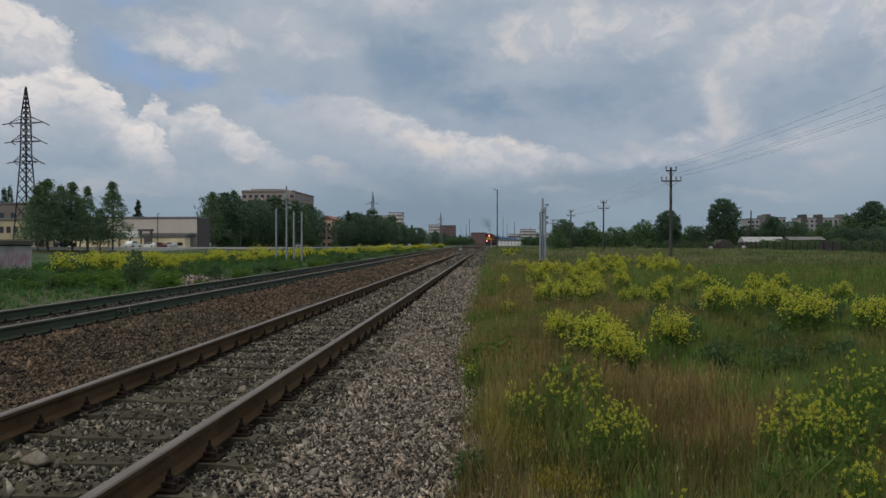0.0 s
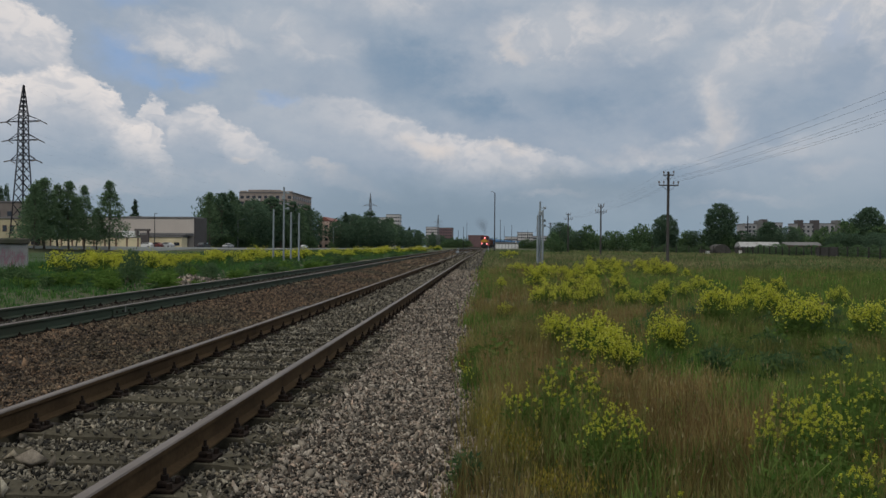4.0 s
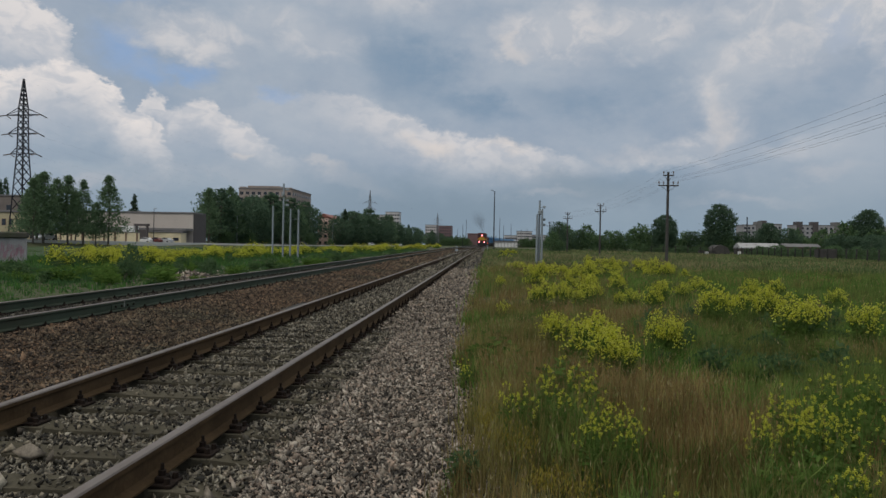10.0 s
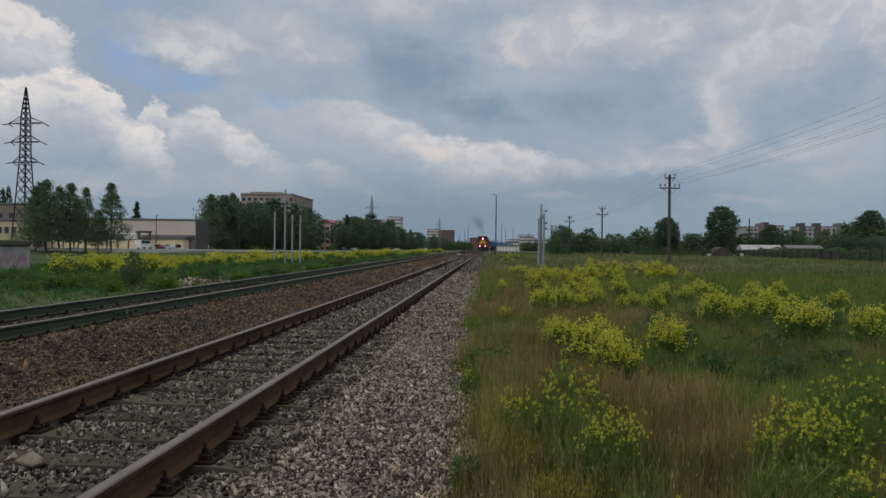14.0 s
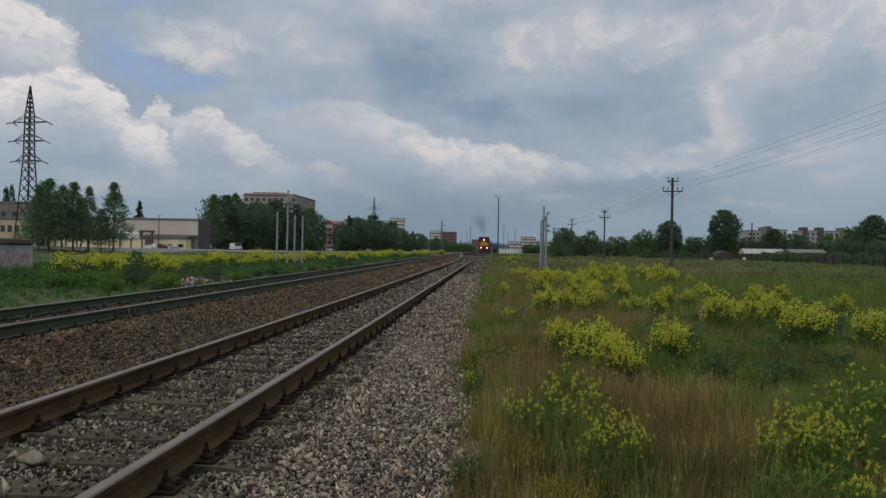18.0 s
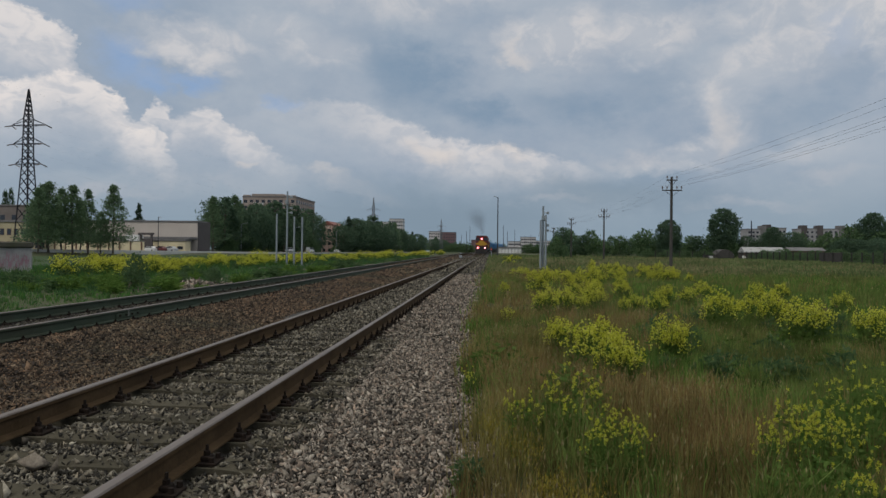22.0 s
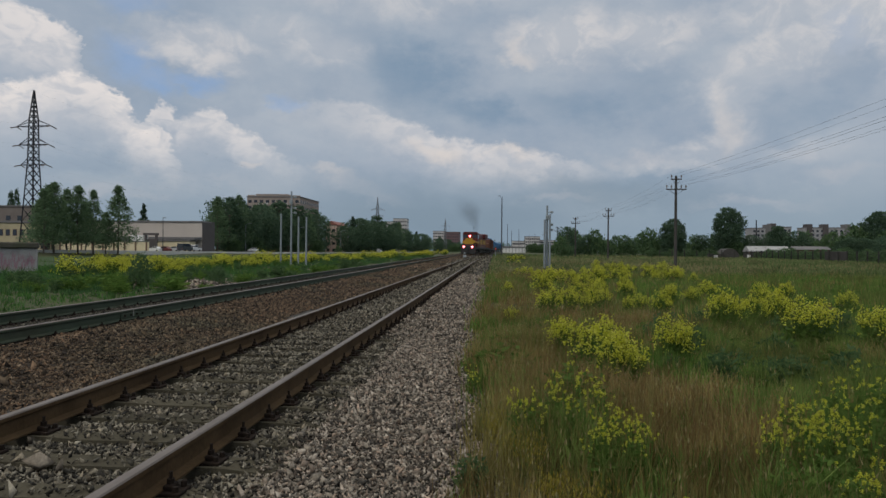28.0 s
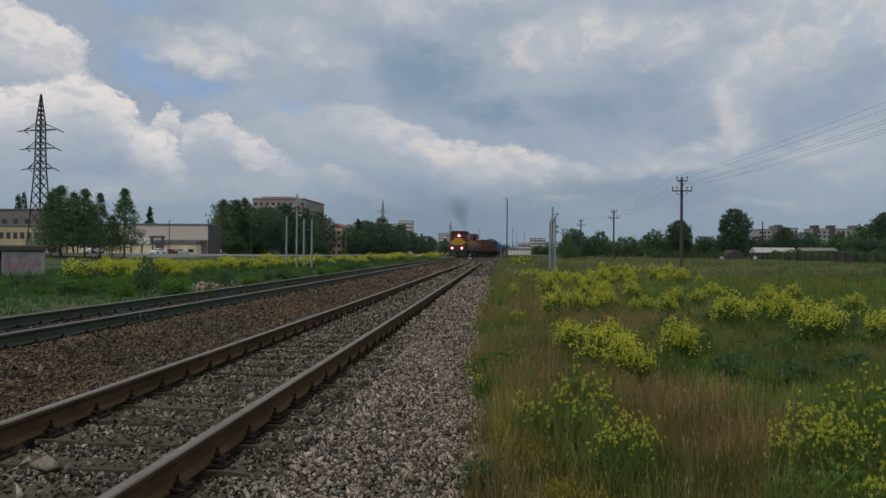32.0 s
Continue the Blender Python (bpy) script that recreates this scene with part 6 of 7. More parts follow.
bunker = thing("concrete_bunker", "low concrete box with faded scrawls and a mossy slab roof", "bunker", at=pose(-26.13, 37, -0.2, 0, 0, 33))
part("front_wall", Kit().box(-2.05, 0, 0, 0.3, 0, 1.63, 0.02), CON_WALL, bunker)
part("side_wall", Kit().box(-0.3, -0.01, 0.3, 1.3, 0, 1.63, 0.02), CON_WALL, bunker)
part("back_wall", Kit().box(-7.25, 0, 1.3, 1.5, 0, 1.63, 0.02), CON_WALL, bunker)
part("inner_wall", Kit().box(-7.25, -2.05, 0.9, 1.2, 0, 1.63, 0.02), MOSSY_SHADED, bunker, "inner wall coloured dark for the shade of the recess")
part("roof_slab", Kit().box(-7.35, 0.08, -0.14, 1.55, 1.63, 1.97, 0.06), MOSSY_SHADED, bunker, "rough dark concrete slab")
k = Kit()
rg = random.Random(3)
for i in range(70):
    x, z = -1.95 + 1.85 * i / 70 + rg.uniform(-0.02, 0.02), rg.uniform(0.35, 1.0)
    w = rg.uniform(0.012, 0.035)
    k.prism([(x, z), (x + w, z), (x + w + rg.uniform(-0.08, 0.08), z + rg.uniform(0.2, 0.55)), (x + rg.uniform(-0.05, 0.05), z + rg.uniform(0.2, 0.5))], "y", -0.012, -0.004)
    if i % 5 == 0:
        k.box(x, x + 0.11, -0.014, -0.005, z + 0.1, z + 0.14)
tagged(part("scrawl", k, GRAFFITI, bunker, "faded pink-purple painted strokes"), kind="stuff")
k = Kit()
for i in range(7):
    k.box(-4.0 + i * 0.22, -3.84 + i * 0.22, 0.885, 0.896, 0.35 + 0.05 * i, 0.8 + 0.1 * math.sin(i))
tagged(part("scrawl", k, TEAL, bunker, "teal painted shapes"), kind="stuff")

# ---- gardens on the other side ----
FENCE_MAT = material("dark_fence", (0.025, 0.025, 0.022), (0.050, 0.048, 0.043), 2, 20, 0.8)
fence = thing("garden_fence", "dark wire garden fence with thin posts at the meadow edge", "fence")
post_me = Kit().box(-0.08, 0.08, -0.08, 0.08, -0.1, 1.62, 0.015).mesh("post")
for fx0, fy0, fx1, fy1, n_posts in ((34.0, 143.4, 51.4, 143.4, 8), (51.4, 141.0, 50.3, 80.0, 23)):
    for i in range(n_posts):
        u = i / (n_posts - 1)
        part("post", post_me, FENCE_MAT, fence, at=pose(fx0 + (fx1 - fx0) * u, fy0 + (fy1 - fy0) * u, float(rise(fy0 + (fy1 - fy0) * u))))
    for z in (0.35, 0.8, 1.25, 1.55):
        part("wire", Kit().tube((fx0, fy0, z + float(rise(fy0))), (fx1, fy1, z + float(rise(fy1))), 0.02, 0.02, 5), FENCE_MAT, fence)
part("board_panel", Kit().box(50.95, 51.1, 103.0, 109.5, 0.38, 1.95, 0.02), POLE_WOOD, fence, "grey weathered board panels")
house = thing("greenhouse", "long low greenhouse under clouded white film", "greenhouse", at=pose(56.2, 144, float(rise(144)) - 0.1))
part("film_roof", Kit().prism([(-0.2, 1.6), (1.6, 2.65), (2.0, 2.65), (3.8, 1.6), (3.8, 1.5), (-0.2, 1.5)], "x", -4.1, 4.1), PLASTIC, house)
part("wall", Kit().box(-4.0, 4.0, 0, 3.6, 0, 1.5, 0.02), POLE_WOOD, house)
for i in range(8):
    part("rib", Kit().box(-4.1 + 1.15 * i, -4.02 + 1.15 * i, -0.04, 0.0, 0, 1.5), BROWN, house)
shed = thing("garden_shed", "low dark garden shed with a grey roof", "shed", at=pose(66, 147, float(rise(147))))
part("outer_wall", Kit().box(-3.4, 3.4, 0, 3, 0, 1.9, 0.03), BROWN, shed)
part("roof", Kit().prism([(-0.3, 1.9), (3.3, 1.9), (1.5, 2.6)], "x", -3.7, 3.7), ROOF_GREY, shed)
dome = thing("garden_shed", "small grey rounded garden shelter", "shed", at=pose(49, 146, float(rise(146))))
part("cover", Kit().prism([(1.9 * math.cos(math.pi * i / 10), 2.0 * math.sin(math.pi * i / 10)) for i in range(11)], "y", 0, 4), POLE_WOOD, dome)
for i, (x, w, h) in enumerate(((44.5, 0.5, 0.8), (45.6, 0.4, 0.6), (47.0, 0.6, 0.7), (52.4, 0.5, 0.75), (53.6, 0.4, 0.9), (60.8, 0.5, 0.8))):
    y = 144.5 + 0.5 * (i % 3)
    box = thing("garden_crate", "pale weathered crate among the garden weeds", "crate", "crates in the garden", at=pose(x, y, float(land(x, y)), 0, 0, 13 * i))
    part("body", Kit().box(-w, w, -0.4, 0.4, 0, h, 0.04), WHITE if i % 2 else POLE_WOOD, box)
    part("lid", Kit().box(-w - 0.05, w + 0.05, -0.45, 0.45, h, h + 0.08, 0.02), POLE_WOOD, box)
hut = building("yard_hut", "low pale ribbed hut beside the railway yard", 2.8, 11.8, 262, 266, 3.3, WHITE, 0, 0, category="hut")
for i in range(8):
    part("panel_rib", Kit().box(-4.4 + 1.25 * i, -4.2 + 1.25 * i, -0.12, 0.0, 0.2, 2.2, 0.02), PANEL_GREY, hut)
brick_hall = building("brick_hall", "low red-brown brick hall beyond the railway yard", -12.0, -2.5, 420, 432, 8.9, BRICK_RED, 0, 0, roof=BRICK_RED)
for i in range(5):
    part("bay_pillar", Kit().box(-4.6 + 2.2 * i, -4.3 + 2.2 * i, -0.2, 0.0, 0.2, 8.0, 0.03), BRICK_RED, brick_hall)
marker = thing("white_marker_post", "short white marker post beside the railway yard", "post", at=pose(12.4, 300, float(rise(300))))
part("post", Kit().box(-0.42, 0.42, -0.15, 0.15, -0.1, 2.9, 0.03), WHITE, marker)
lever = thing("point_machine", "small grey point machine beside the turnout", "point machine", at=pose(-4.95, 112, float(rise(112)) + 0.06))
part("housing", Kit().box(-0.25, 0.25, -0.45, 0.45, 0, 0.4, 0.06), STEEL, lever)
part("target_plate", Kit().box(-0.14, 0.14, -0.06, 0.0, 0.62, 0.86, 0.03), STEEL, lever)
part("stem", Kit().tube((0, -0.03, 0.38), (0, -0.03, 0.66), 0.03, 0.03, 6), IRON, lever)

signal = thing("dwarf_signal", "low railway signal with a red light beside the track", "signal", at=pose(0.13, 130, float(rise(130)) - 0.02))
part("post", Kit().tube((0, 0, -0.2), (0, 0, 1.2), 0.07, 0.07, 8), STEEL, signal)
part("signal_head", Kit().box(-0.2, 0.2, -0.05, 0.2, 1.15, 1.95, 0.05), SHEET_DARK, signal)
part("lit_lens", Kit().tube((0, -0.12, 1.5), (0, -0.04, 1.5), 0.1, 0.1, 12), RED_LENS, signal, "glowing red lens")

chimney = thing("chimney", "thin dark far chimney behind the gardens", "chimney", at=pose(182, 490, float(rise(490))))
part("stack", Kit().tube((0, 0, -0.2), (0, 0, 24), 0.45, 0.35, 12), LATTICE, chimney)
lamp_post = thing("street_lamp", "thin dark straight lamp post before the warehouse", "street lamp", "street lamps", at=pose(-86.5, 171.5, float(land(-86.5, 171.5))))
part("pole", Kit().tube((0, 0, -0.2), (0, 0, 9.0), 0.13, 0.08, 8), MAST_DARK, lamp_post)
part("lamp_head", Kit().box(-0.1, 0.7, -0.14, 0.14, 8.95, 9.1, 0.04), STEEL, lamp_post)

# ---- the train ----
LOCO_RED = material("loco_dark_red", (0.069, 0.014, 0.014), (0.116, 0.023, 0.022), 0.8, 10, 0.5, bump=0.05, stain=(0.116, 0.035, 0.029), stain_scale=0.6)
LOCO_YELLOW = material("loco_yellow", (0.36, 0.205, 0.02), (0.43, 0.25, 0.035), 0.8, 10, 0.45, bump=0.05, stain=(0.38, 0.22, 0.05), stain_scale=0.6)
LOCO_BLACK = material("loco_black", (0.02, 0.02, 0.02), (0.045, 0.042, 0.04), 1, 12, 0.6, bump=0.1)
GONDOLA = material("wagon_red_brown", (0.11, 0.05, 0.037), (0.17, 0.08, 0.06), 0.6, 8, 0.8, bump=0.2, stain=(0.09, 0.05, 0.04), stain_scale=0.5)
WAGON_BLUE = material("wagon_blue", (0.05, 0.15, 0.30), (0.08, 0.21, 0.38), 0.6, 8, 0.7, bump=0.1, stain=(0.06, 0.09, 0.13), stain_scale=0.5)
LAMP = glow_material("headlight_lens", (1.0, 0.2, 0.22), 6.5)
SMOKE_COLOUR = (0.06, 0.06, 0.065)

WHEEL = Kit().tube((-0.07, 0, 0), (0.07, 0, 0), 0.46, 0.46, 16).tube((-0.1, 0, 0), (-0.07, 0, 0), 0.5, 0.5, 16).mesh("wheel")


def bogie(parent, y, axles, half=1.0):
    b = part("bogie", Kit().box(-1.15, -0.95, y - half, y + half, 0.42, 0.72, 0.04).box(0.95, 1.15, y - half, y + half, 0.42, 0.72, 0.04)
             .box(-0.95, 0.95, y - 0.25, y + 0.25, 0.5, 0.75, 0.04), LOCO_BLACK, parent)
    for a in axles:
        for s in (-1, 1):
            part("wheel", WHEEL, LOCO_BLACK, b, at=pose(s * 0.795, y + a, 0.5) @ Matrix.Diagonal((s, 1, 1, 1)))


def locomotive():
    """Its nose points to -y; the origin is under the front end at rail height."""
    t = thing("diesel_locomotive", "red and yellow diesel freight locomotive with three lit headlights", "locomotive")
    part("frame", Kit().box(-1.5, 1.5, 0.3, 20.2, 1.05, 1.5, 0.05), LOCO_BLACK, t)
    part("front_plate", Kit().box(-1.5, 1.5, 0.1, 0.3, 0.65, 1.85, 0.05), LOCO_BLACK, t, "black end plate")
    part("snow_plough", Kit().prism([(-1.45, 0.15), (1.45, 0.15), (1.45, 0.75), (-1.45, 0.75)], "y", -0.05, 0.14), LOCO_BLACK, t)
    part("coupler", Kit().box(-0.18, 0.18, -0.6, 0.1, 0.85, 1.2, 0.05), LOCO_BLACK, t)
    part("nose", Kit().prism([(-0.8, 2.15), (0.8, 2.15), (1.35, 2.45), (1.35, 2.75), (0.8, 2.95), (0.55, 3.4), (-0.55, 3.4), (-0.8, 2.95), (-1.35, 2.75), (-1.35, 2.45)], "y", 0.9, 2.6), LOCO_YELLOW, t, "yellow short nose")
    part("nose_base", Kit().box(-1.3, 1.3, 0.85, 2.6, 1.5, 2.15, 0.06), LOCO_RED, t, "dark red lower nose")
    cab = part("cab", Kit().box(-1.55, 1.55, 2.6, 5.0, 1.5, 4.35, 0.12), LOCO_RED, t, "dark red cab")
    part("cab_band", Kit().box(-1.57, 1.57, 2.66, 5.02, 2.25, 2.75, 0.04), LOCO_YELLOW, cab)
    part("cab_roof", Kit().prism([(-1.6, 4.35), (1.6, 4.35), (1.25, 4.72), (-1.25, 4.72)], "y", 2.45, 5.1), LOCO_RED, cab)
    for x in (-1.0, 1.0):
        part("windscreen", Kit().box(x - 0.42, x + 0.42, 2.56, 2.62, 3.45, 4.1, 0.02), PANE, cab)
    part("number_board", Kit().box(-0.35, 0.35, 2.5, 2.6, 4.38, 4.6, 0.02), LOCO_BLACK, cab)
    for s in (-1, 1):
        for y in (3.2, 4.3):
            part("side_window", Kit().box(s * 1.56 - 0.02, s * 1.56 + 0.02, y - 0.4, y + 0.4, 3.3, 4.05, 0.01), PANE, cab)
    part("long_hood", Kit().box(-0.95, 0.95, 5.0, 19.2, 2.15, 3.2, 0.06), LOCO_YELLOW, t, "yellow engine hood")
    part("hood_base", Kit().box(-0.98, 0.98, 5.0, 19.3, 1.5, 2.15, 0.05), LOCO_RED, t, "dark red lower hood")
    part("hood_top", Kit().prism([(-0.97, 3.2), (0.97, 3.2), (0.97, 3.95), (0.82, 4.35), (0.45, 4.6), (-0.45, 4.6), (-0.82, 4.35), (-0.97, 3.95)], "y", 5.0, 19.2), LOCO_RED, t, "dark red hood roof")
    part("radiator_wing", Kit().box(-1.5, 1.5, 15.2, 19.2, 3.5, 4.55, 0.12), LOCO_RED, t)
    part("exhaust", Kit().box(-0.3, 0.3, 10.5, 11.4, 4.5, 4.8, 0.05), LOCO_BLACK, t)
    for i in range(9):
        for s in (-1, 1):
            part("hood_door", Kit().box(s * 0.955 - 0.015, s * 0.955 + 0.015, 5.4 + 1.4 * i, 6.6 + 1.4 * i, 2.2, 3.1, 0.01), LOCO_YELLOW if i % 3 else LOCO_RED, t)
    part("fuel_tank", Kit().box(-1.3, 1.3, 7.6, 12.6, 0.35, 1.05, 0.15), LOCO_BLACK, t)
    for s in (-1, 1):
        part("handrail", Kit().tube((s * 1.5, 5.2, 2.5), (s * 1.5, 19.8, 2.5), 0.025, 0.025, 5), LOCO_YELLOW, t)
        for i in range(7):
            part("handrail_post", Kit().tube((s * 1.5, 5.3 + 2.4 * i, 1.5), (s * 1.5, 5.3 + 2.4 * i, 2.5), 0.02, 0.02, 5), LOCO_YELLOW, t)
        part("headlight", Kit().tube((s * 0.88, -0.02, 1.55), (s * 0.88, 0.12, 1.55), 0.19, 0.19, 12), LAMP, t, "lit headlight")
        part("front_step", Kit().box(s * 1.25 - 0.25, s * 1.25 + 0.25, 0.3, 0.85, 0.4, 1.05, 0.03), LOCO_RED, t)
    part("headlight", Kit().tube((0, 2.44, 3.85), (0, 2.58, 3.85), 0.21, 0.21, 12), LAMP, t, "lit upper headlight")
    bogie(t, 4.2, (-1.8, 0, 1.8), 2.4)
    bogie(t, 16.0, (-1.8, 0, 1.8), 2.4)
    return t


def gondola():
    t = thing("gondola_wagon", "rusty red-brown open gondola wagon with ribbed sides", "wagon", "wagons of the train")
    part("floor_frame", Kit().box(-1.4, 1.4, 0.5, 13.4, 1.05, 1.4, 0.04), LOCO_BLACK, t)
    for s in (-1, 1):
        part("side", Kit().box(s * 1.52 - 0.04, s * 1.52 + 0.04, 0.6, 13.3, 1.4, 3.45, 0.01), GONDOLA, t)
        for i in range(9):
            part("rib", Kit().box(s * 1.60 - 0.05, s * 1.60 + 0.05, 0.65 + 1.55 * i, 0.8 + 1.55 * i, 1.3, 3.42, 0.02), GONDOLA, t)
        part("top_rail", Kit().box(s * 1.56 - 0.08, s * 1.56 + 0.08, 0.6, 13.3, 3.42, 3.54, 0.02), GONDOLA, t)
    for y in (0.6, 13.22):
        part("end", Kit().box(-1.5, 1.5, y, y + 0.08, 1.4, 3.45, 0.01), GONDOLA, t)
    part("coupler", Kit().box(-0.15, 0.15, 0.0, 0.5, 0.9, 1.2, 0.04), LOCO_BLACK, t)
    bogie(t, 2.5, (-0.92, 0.92), 1.3)
    bogie(t, 11.4, (-0.92, 0.92), 1.3)
    return t


def hopper():
    t = thing("hopper_wagon", "blue covered hopper wagon with ribbed sides", "wagon", "wagons of the train")
    part("frame", Kit().box(-1.4, 1.4, 0.5, 13.4, 1.05, 1.35, 0.04), LOCO_BLACK, t)
    part("body", Kit().prism([(-1.2, 1.35), (1.2, 1.35), (1.55, 1.9), (1.55, 3.5), (1.0, 4.1), (-1.0, 4.1), (-1.55, 3.5), (-1.55, 1.9)], "y", 0.8, 13.1), WAGON_BLUE, t)
    for s in (-1, 1):
        for i in range(8):
            part("rib", Kit().box(s * 1.58 - 0.05, s * 1.58 + 0.05, 1.0 + 1.65 * i, 1.15 + 1.65 * i, 1.9, 3.5, 0.02), WAGON_BLUE, t)
    part("walkway", Kit().box(-0.4, 0.4, 0.9, 13.0, 4.1, 4.22, 0.02), LOCO_BLACK, t)
    part("coupler", Kit().box(-0.15, 0.15, 0.0, 0.5, 0.9, 1.2, 0.04), LOCO_BLACK, t)
    bogie(t, 2.5, (-0.92, 0.92), 1.3)
    bogie(t, 11.4, (-0.92, 0.92), 1.3)
    return t


def smoke_material():
    """Thin soot that fades out from the middle of each flake."""
    m = bpy.data.materials.new("exhaust_soot")
    m.use_nodes = True
    nt = m.node_tree
    nt.nodes.clear()
    link = nt.links.new
    co = nt.nodes.new("ShaderNodeTexCoord")
    ln = nt.nodes.new("ShaderNodeVectorMath")
    ln.operation = "LENGTH"
    link(co.outputs["Object"], ln.inputs[0])
    fall = nt.nodes.new("ShaderNodeMapRange")
    fall.interpolation_type = "SMOOTHSTEP"
    link(ln.outputs["Value"], fall.inputs[0])
    for i, v in enumerate((0.0, 0.95, 0.095, 0.0)):
        fall.inputs[i + 1].default_value = v
    soot = nt.nodes.new("ShaderNodeBsdfDiffuse")
    soot.inputs[0].default_value = (*SMOKE_COLOUR, 1)
    clear = nt.nodes.new("ShaderNodeBsdfTransparent")
    mix = nt.nodes.new("ShaderNodeMixShader")
    link(fall.outputs[0], mix.inputs[0])
    link(clear.outputs[0], mix.inputs[1])
    link(soot.outputs[0], mix.inputs[2])
    out = nt.nodes.new("ShaderNodeOutputMaterial")
    link(mix.outputs[0], out.inputs[0])
    return m


SOOT = smoke_material()


def smoke_plume():
    t = thing("exhaust_smoke", "thin dark exhaust smoke rising above the locomotive", "smoke")
    rg = random.Random(8)
    for i in range(11):
        u = i / 10
        r = 0.4 + 3.1 * u
        vs, fs, n = [(0, 0, 0)], [], 12
        for ring in (0.5, 1.0):
            for j in range(n):
                a = 2 * math.pi * j / n
                q = ring * rg.uniform(0.85, 1.0)
                vs.append((math.cos(a) * q, 0.25 * ring * rg.uniform(-1, 1), math.sin(a) * q))
        for j in range(n):
            fs += [(0, 1 + j, 1 + (j + 1) % n), (1 + j, 1 + n + j, 1 + n + (j + 1) % n, 1 + (j + 1) % n)]
        me = bpy.data.meshes.new("puff")
        me.from_pydata(vs, [], fs)
        part("puff", me, SOOT, t, at=pose(-0.1 - 2.0 * u * u + rg.uniform(-0.5, 0.5) * u, 0.3 * i, 0.2 + 5.6 * u, 0, 30 * i, rg.uniform(-25, 25)) @ Matrix.Diagonal((r, r, r * 1.1, 1)))
    return t


TRAIN = [(locomotive(), 0.0, 20.6)]
s = 20.6
first_gondola, first_hopper = gondola(), hopper()
for i in range(2):
    TRAIN.append((first_gondola if i == 0 else copy_thing(first_gondola, pose(0, 0, 0)), s, 13.9))
    s += 13.9
for i in range(10):
    TRAIN.append((first_hopper if i == 0 else copy_thing(first_hopper, pose(0, 0, 0)), s, 13.9))
    s += 13.9
SMOKE = smoke_plume()

# ---- road traffic ----
TYRE = material("tyre_rubber", (0.02, 0.02, 0.02), (0.04, 0.04, 0.04), 4, 30, 0.9, bump=0)


def paint(name, c):
    return material(name, tuple(0.92 * v for v in c), c, 0.8, 10, 0.35, bump=0, spec=0.5)


CAR_WHEEL = Kit().tube((-0.1, 0, 0), (0.1, 0, 0), 0.31, 0.31, 14).tube((-0.11, 0, 0), (0.11, 0, 0), 0.17, 0.17, 10).mesh("wheel")


def car(label, colour, kind="sedan", group="cars on the road"):
    """Its front points to +y."""
    body = {"sedan": [(-2.15, 0.3), (2.15, 0.3), (2.2, 0.62), (2.05, 0.8), (1.05, 0.95), (-1.5, 1.0), (-2.15, 0.95), (-2.2, 0.6)],
            "van": [(-2.5, 0.35), (2.5, 0.35), (2.55, 0.75), (2.3, 1.05), (1.75, 1.2), (-2.5, 1.2)],
            "pickup": [(-2.6, 0.4), (2.6, 0.4), (2.65, 0.8), (2.4, 1.05), (1.5, 1.15), (-2.6, 1.1)]}[kind]
    top = {"sedan": [(1.0, 0.95), (0.35, 1.42), (-1.05, 1.45), (-1.75, 0.98)],
           "van": [(1.75, 1.2), (1.15, 2.05), (-2.45, 2.1), (-2.5, 1.2)],
           "pickup": [(1.5, 1.15), (0.9, 1.85), (-0.5, 1.88), (-0.7, 1.13)]}[kind]
    t = thing("car" if kind != "van" else "van", label, "car" if kind == "sedan" else kind, group)
    part("body", Kit().prism(body, "x", -0.86, 0.86), colour, t)
    part("cabin", Kit().prism(top, "x", -0.76, 0.76), colour, t)
    cx = sum(p[0] for p in top) / 4
    glass = [(cx + (u - cx) * 0.86, 0.04 + w + (0.1 if w < 1.3 else -0.12)) for u, w in top]
    for s in (-1, 1):
        part("side_window", Kit().prism(glass, "x", s * 0.765 - 0.012, s * 0.765 + 0.012), PANE, t)
        for y in (-1.35, 1.35):
            part("wheel", CAR_WHEEL, TYRE, t, at=pose(s * 0.78, y, 0.31))
        part("headlight", Kit().box(s * 0.6 - 0.16, s * 0.6 + 0.16, body[2][0] - 0.12, body[2][0] + 0.01, 0.62, 0.78, 0.02), WHITE, t)
        part("tail_light", Kit().box(s * 0.62 - 0.12, s * 0.62 + 0.12, body[0][0] - 0.06, body[0][0] + 0.05, 0.7, 0.85, 0.02), ROOF_RED, t)
    if kind == "pickup":
        part("load_bed", Kit().box(-0.84, 0.84, -2.6, -0.75, 1.1, 1.3, 0.02), LOCO_BLACK, t)
    part("windscreen", Kit().prism([(top[0][0] - 0.02, top[0][1] + 0.08), (top[1][0] + 0.08, top[1][1] - 0.08), (top[1][0] + 0.1, top[1][1] - 0.08), (top[0][0] + 0.02, top[0][1] + 0.08)], "x", -0.68, 0.68), PANE, t)
    return t


DARK_PAINT, WHITE_PAINT, SILVER, RED_PAINT = paint("dark_paint", (0.03, 0.035, 0.04)), paint("car_white", (0.7, 0.7, 0.7)), paint("silver_paint", (0.4, 0.41, 0.42)), paint("red_paint", (0.13, 0.03, 0.03))
parked = "cars parked before the warehouse"
for i, (x, m, w) in enumerate(((-91.8, WHITE_PAINT, "white parked car before the warehouse"), (-89.4, RED_PAINT, "dark red parked car before the warehouse"), (-86.9, SILVER, "silver parked car before the warehouse"))):
    c = car(w, m, "sedan", parked)
    c.matrix_basis = pose(x, 177.5 + 0.6 * i, float(land(x, 177.5)), 0, 0, 78)
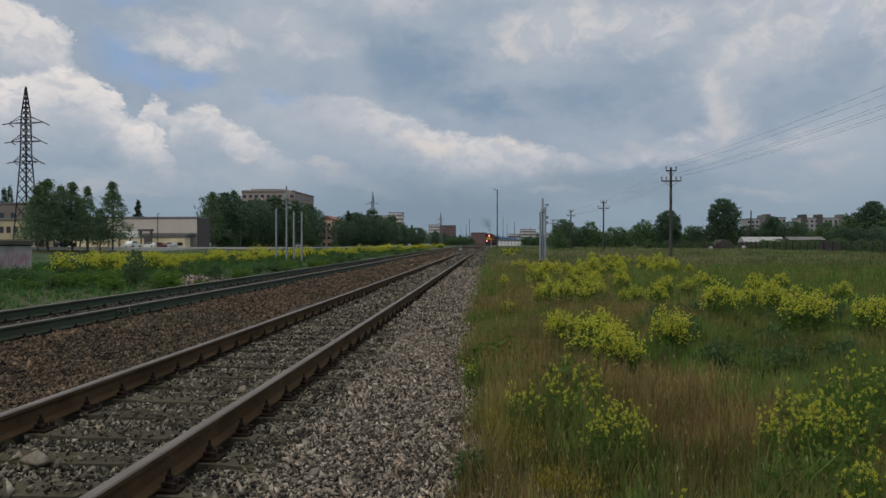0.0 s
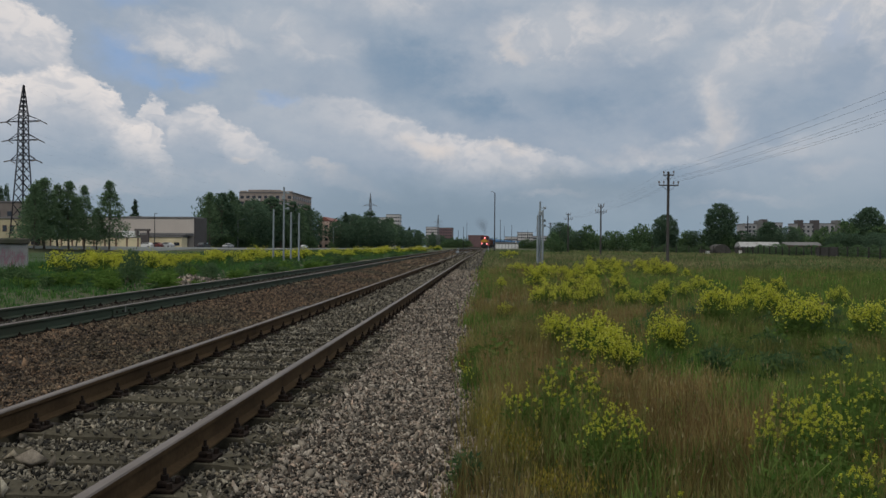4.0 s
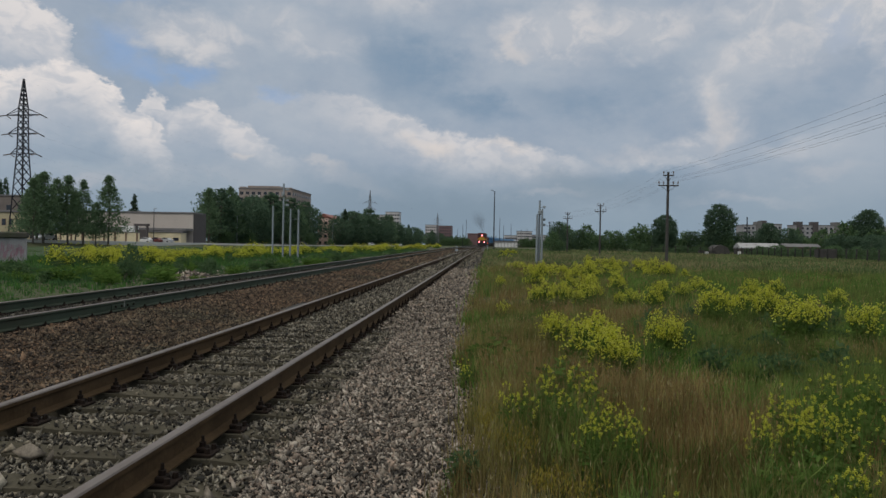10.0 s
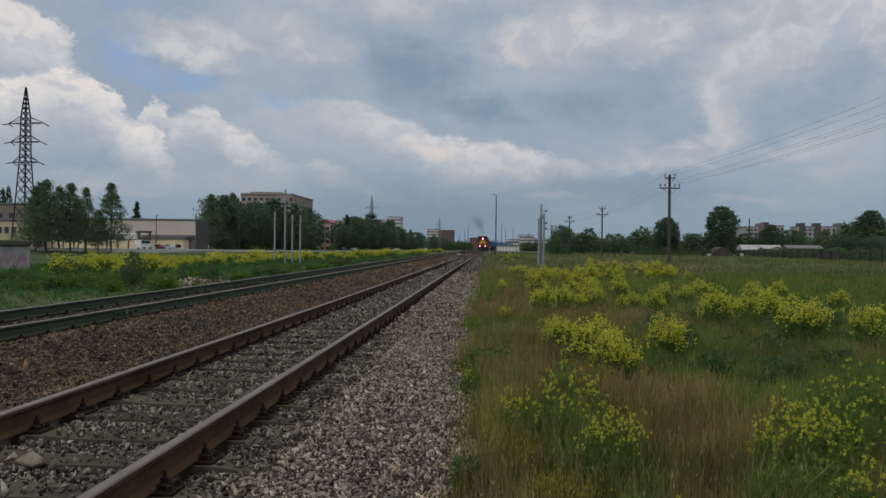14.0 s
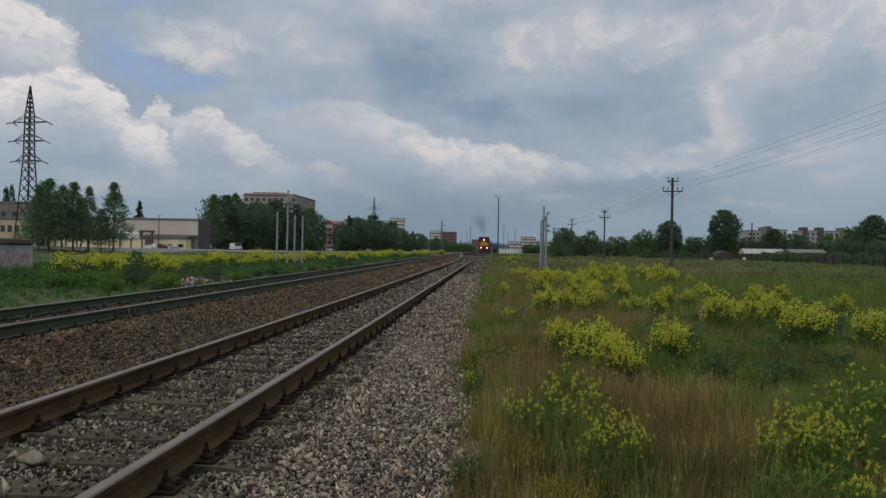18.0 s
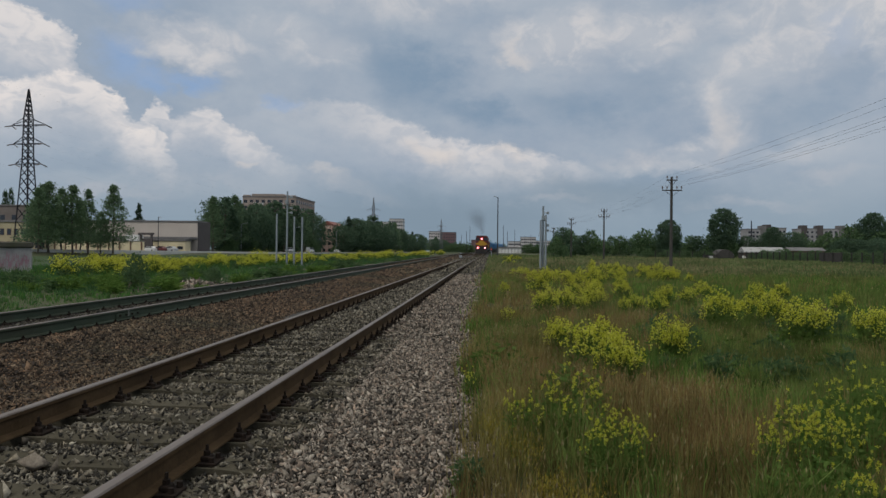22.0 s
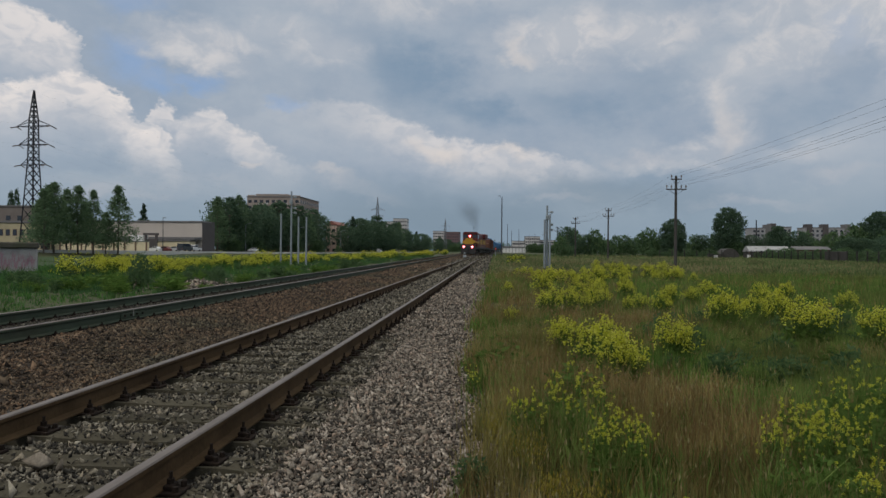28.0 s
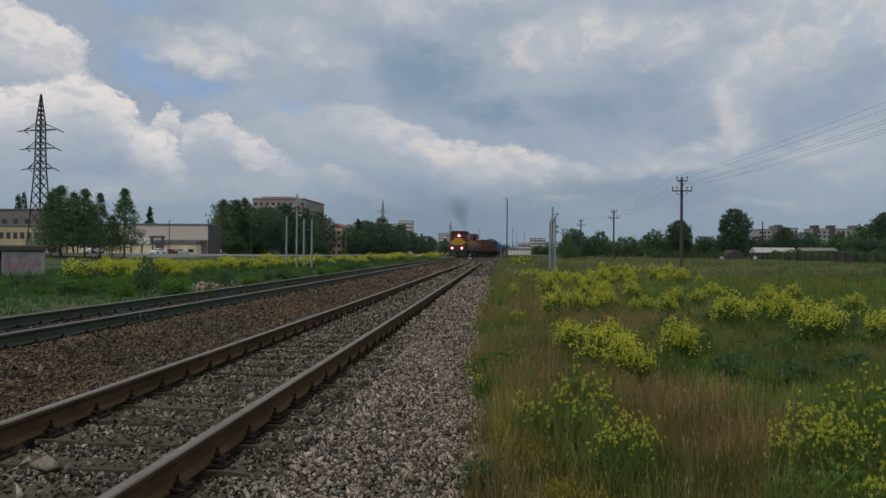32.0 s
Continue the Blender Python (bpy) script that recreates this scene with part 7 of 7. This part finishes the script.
# label, paint, kind, heading (+1 away), times and distances along the road
TRAFFIC = [
    ("dark car driving along the road", DARK_PAINT, "sedan", 1, [(0, 128), (1, 142), (2, 156), (3, 170), (10, 262), (32, 560)]),
    ("silver car driving along the road", SILVER, "sedan", -1, [(0, 262), (8, 151.5), (9, 139), (10, 128.5), (14, 78), (32, -110)]),
    ("white van driving along the road", WHITE_PAINT, "van", 1, [(0, -12), (12, 131.5), (13, 142), (14, 155), (17, 190), (19, 214), (21, 248), (32, 434)]),
    ("dark car driving along the road", DARK_PAINT, "van", 1, [(0, -110), (25, 131), (28, 170), (32, 222)]),
    ("white pickup truck driving along the road", WHITE_PAINT, "pickup", -1, [(0, 477), (25, 217), (28, 181), (29, 171), (30, 160), (31, 149.5), (32, 138)]),
    ("white car driving along the road", WHITE_PAINT, "sedan", -1, [(0, 558), (25, 266), (28, 218), (30, 188), (32, 161)]),
    ("white car driving far along the road", WHITE_PAINT, "sedan", 1, [(0, 150), (2, 214), (6, 300), (32, 640)])]
CARS = [(car(a, b, c), h, rows) for a, b, c, h, rows in TRAFFIC]

# bare stony patch beyond the far track
rng_p = np.random.default_rng(31)
pv, ptri = unit_stone(rng_p, 900)
px_, py_ = -12.3 + rng_p.normal(0, 0.55, 900), 27.2 + rng_p.normal(0, 1.3, 900)
pv = pv * (0.07 * rng_p.lognormal(0, 0.4, 900))[:, None, None] + np.stack([px_, py_, land(px_, py_) + 0.16 * np.exp(-((px_ + 12.3) / 0.6) ** 2 - ((py_ - 27.2) / 1.5) ** 2)], 1)[:, None]
solid("stone_heap", np_mesh("stone_heap", pv.reshape(-1, 3), (ptri[None] + 6 * np.arange(900)[:, None, None]).reshape(-1, 3)), STONE, "low heap of pale grey stones in the grass", "stones", "stuff")

# single stones nearest to the camera's place
rng_s = np.random.default_rng(21)
sv, stri = unit_stone(rng_s, 8)
STONES = [np_mesh("stone", sv[i], stri) for i in range(8)]
for i in range(290):
    x, y = rng_s.uniform(-1.7, -0.35), rng_s.uniform(3.4, 6.2)
    r = 0.0145 * rng_s.lognormal(0, 0.35)
    part("stone", STONES[i % 8], STONE_SINGLE, grey_bed,
         at=pose(x, y, float(bed_height(x) + rise(y)) + r * 0.55, *rng_s.uniform(0, 360, 3)) @ Matrix.Diagonal((r, r, r, 1)))

# larger pale stones lying between the rails
for i, (x, y, r) in enumerate([(-2.66, 6.49, 0.03), (-3.03, 5.64, 0.034), (-3.28, 6.75, 0.028), (-4.14, 7.97, 0.026), (-2.88, 11.1, 0.025), (-2.89, 11.72, 0.028), (-2.73, 8.12, 0.022), (-3.0, 4.29, 0.05), (-2.8, 4.22, 0.045), (-3.41, 4.78, 0.04), (-2.58, 4.72, 0.03), (-3.6, 7.83, 0.03)]):
    part("stone", STONES[i % 8], STONE_PALE, grey_bed, at=pose(x, y, 0.045 + r * 0.5, 30 * i, 20 * i, 70 * i) @ Matrix.Diagonal((r, r, r * 0.8, 1)))
# a rail joint on the far track: two bolted plates and a dab of white paint
joint = thing("rail_joint", "bolted steel rail joint with a white paint mark", "rail joint", at=pose(track_two(11.9) + 0.795, 11.9, TOP_TWO - 0.18 + float(rise(11.9))))
for s in (-1, 1):
    plate = part("joint_plate", Kit().box(s * 0.024 - 0.012, s * 0.024 + 0.012, -0.4, 0.4, 0.035, 0.122, 0.005), RAIL_DARK, joint)
    for j in range(4):
        part("bolt", Kit().tube((s * 0.034, -0.3 + 0.2 * j, 0.08), (s * 0.062, -0.3 + 0.2 * j, 0.08), 0.017, 0.017, 6), IRON, plate)
part("paint_mark", Kit().box(0.037, 0.041, -0.014, 0.014, 0.05, 0.16), PALE_MARK, joint, "faded white paint mark")


# ---- what moves ----
def train_front(t):
    return 120.0 + 5.2 * (32.0 - t)


def rail_height(y):
    s = min(1.0, max(0.0, (y - 118.0) / 54.0))
    return TOP_TWO + (TOP_ONE - TOP_TWO) * s + float(rise(y))


def motions():
    for ob, back, length in TRAIN:
        rows = []
        for i in range(33):
            y = train_front(i) + back
            a, b = y + 0.18 * length, y + 0.82 * length
            turn = math.degrees(math.atan2(-(crossover(b) - crossover(a)), b - a))
            m = pose(crossover(a), a, rail_height(a), 0, 0, turn) @ pose(0, -0.18 * length, 0)
            rows.append((i, m))
        walk(ob, rows)
    rows = []
    for i in range(33):
        y = train_front(i) + 11
        rows.append((i, pose(crossover(y), y, rail_height(y) + 4.6, 0, 0, 6 * math.sin(i))))
    walk(SMOKE, rows)
    for ob, heading, spots in CARS:
        rows = []
        for t, y in spots:
            lane = 1.75 * heading
            rows.append((t, pose(road_x(y) + lane, y, float(road_z(y)) + 0.002, 0, 0, -4.86 if heading > 0 else 175.14)))
        walk(ob, rows)


motions()
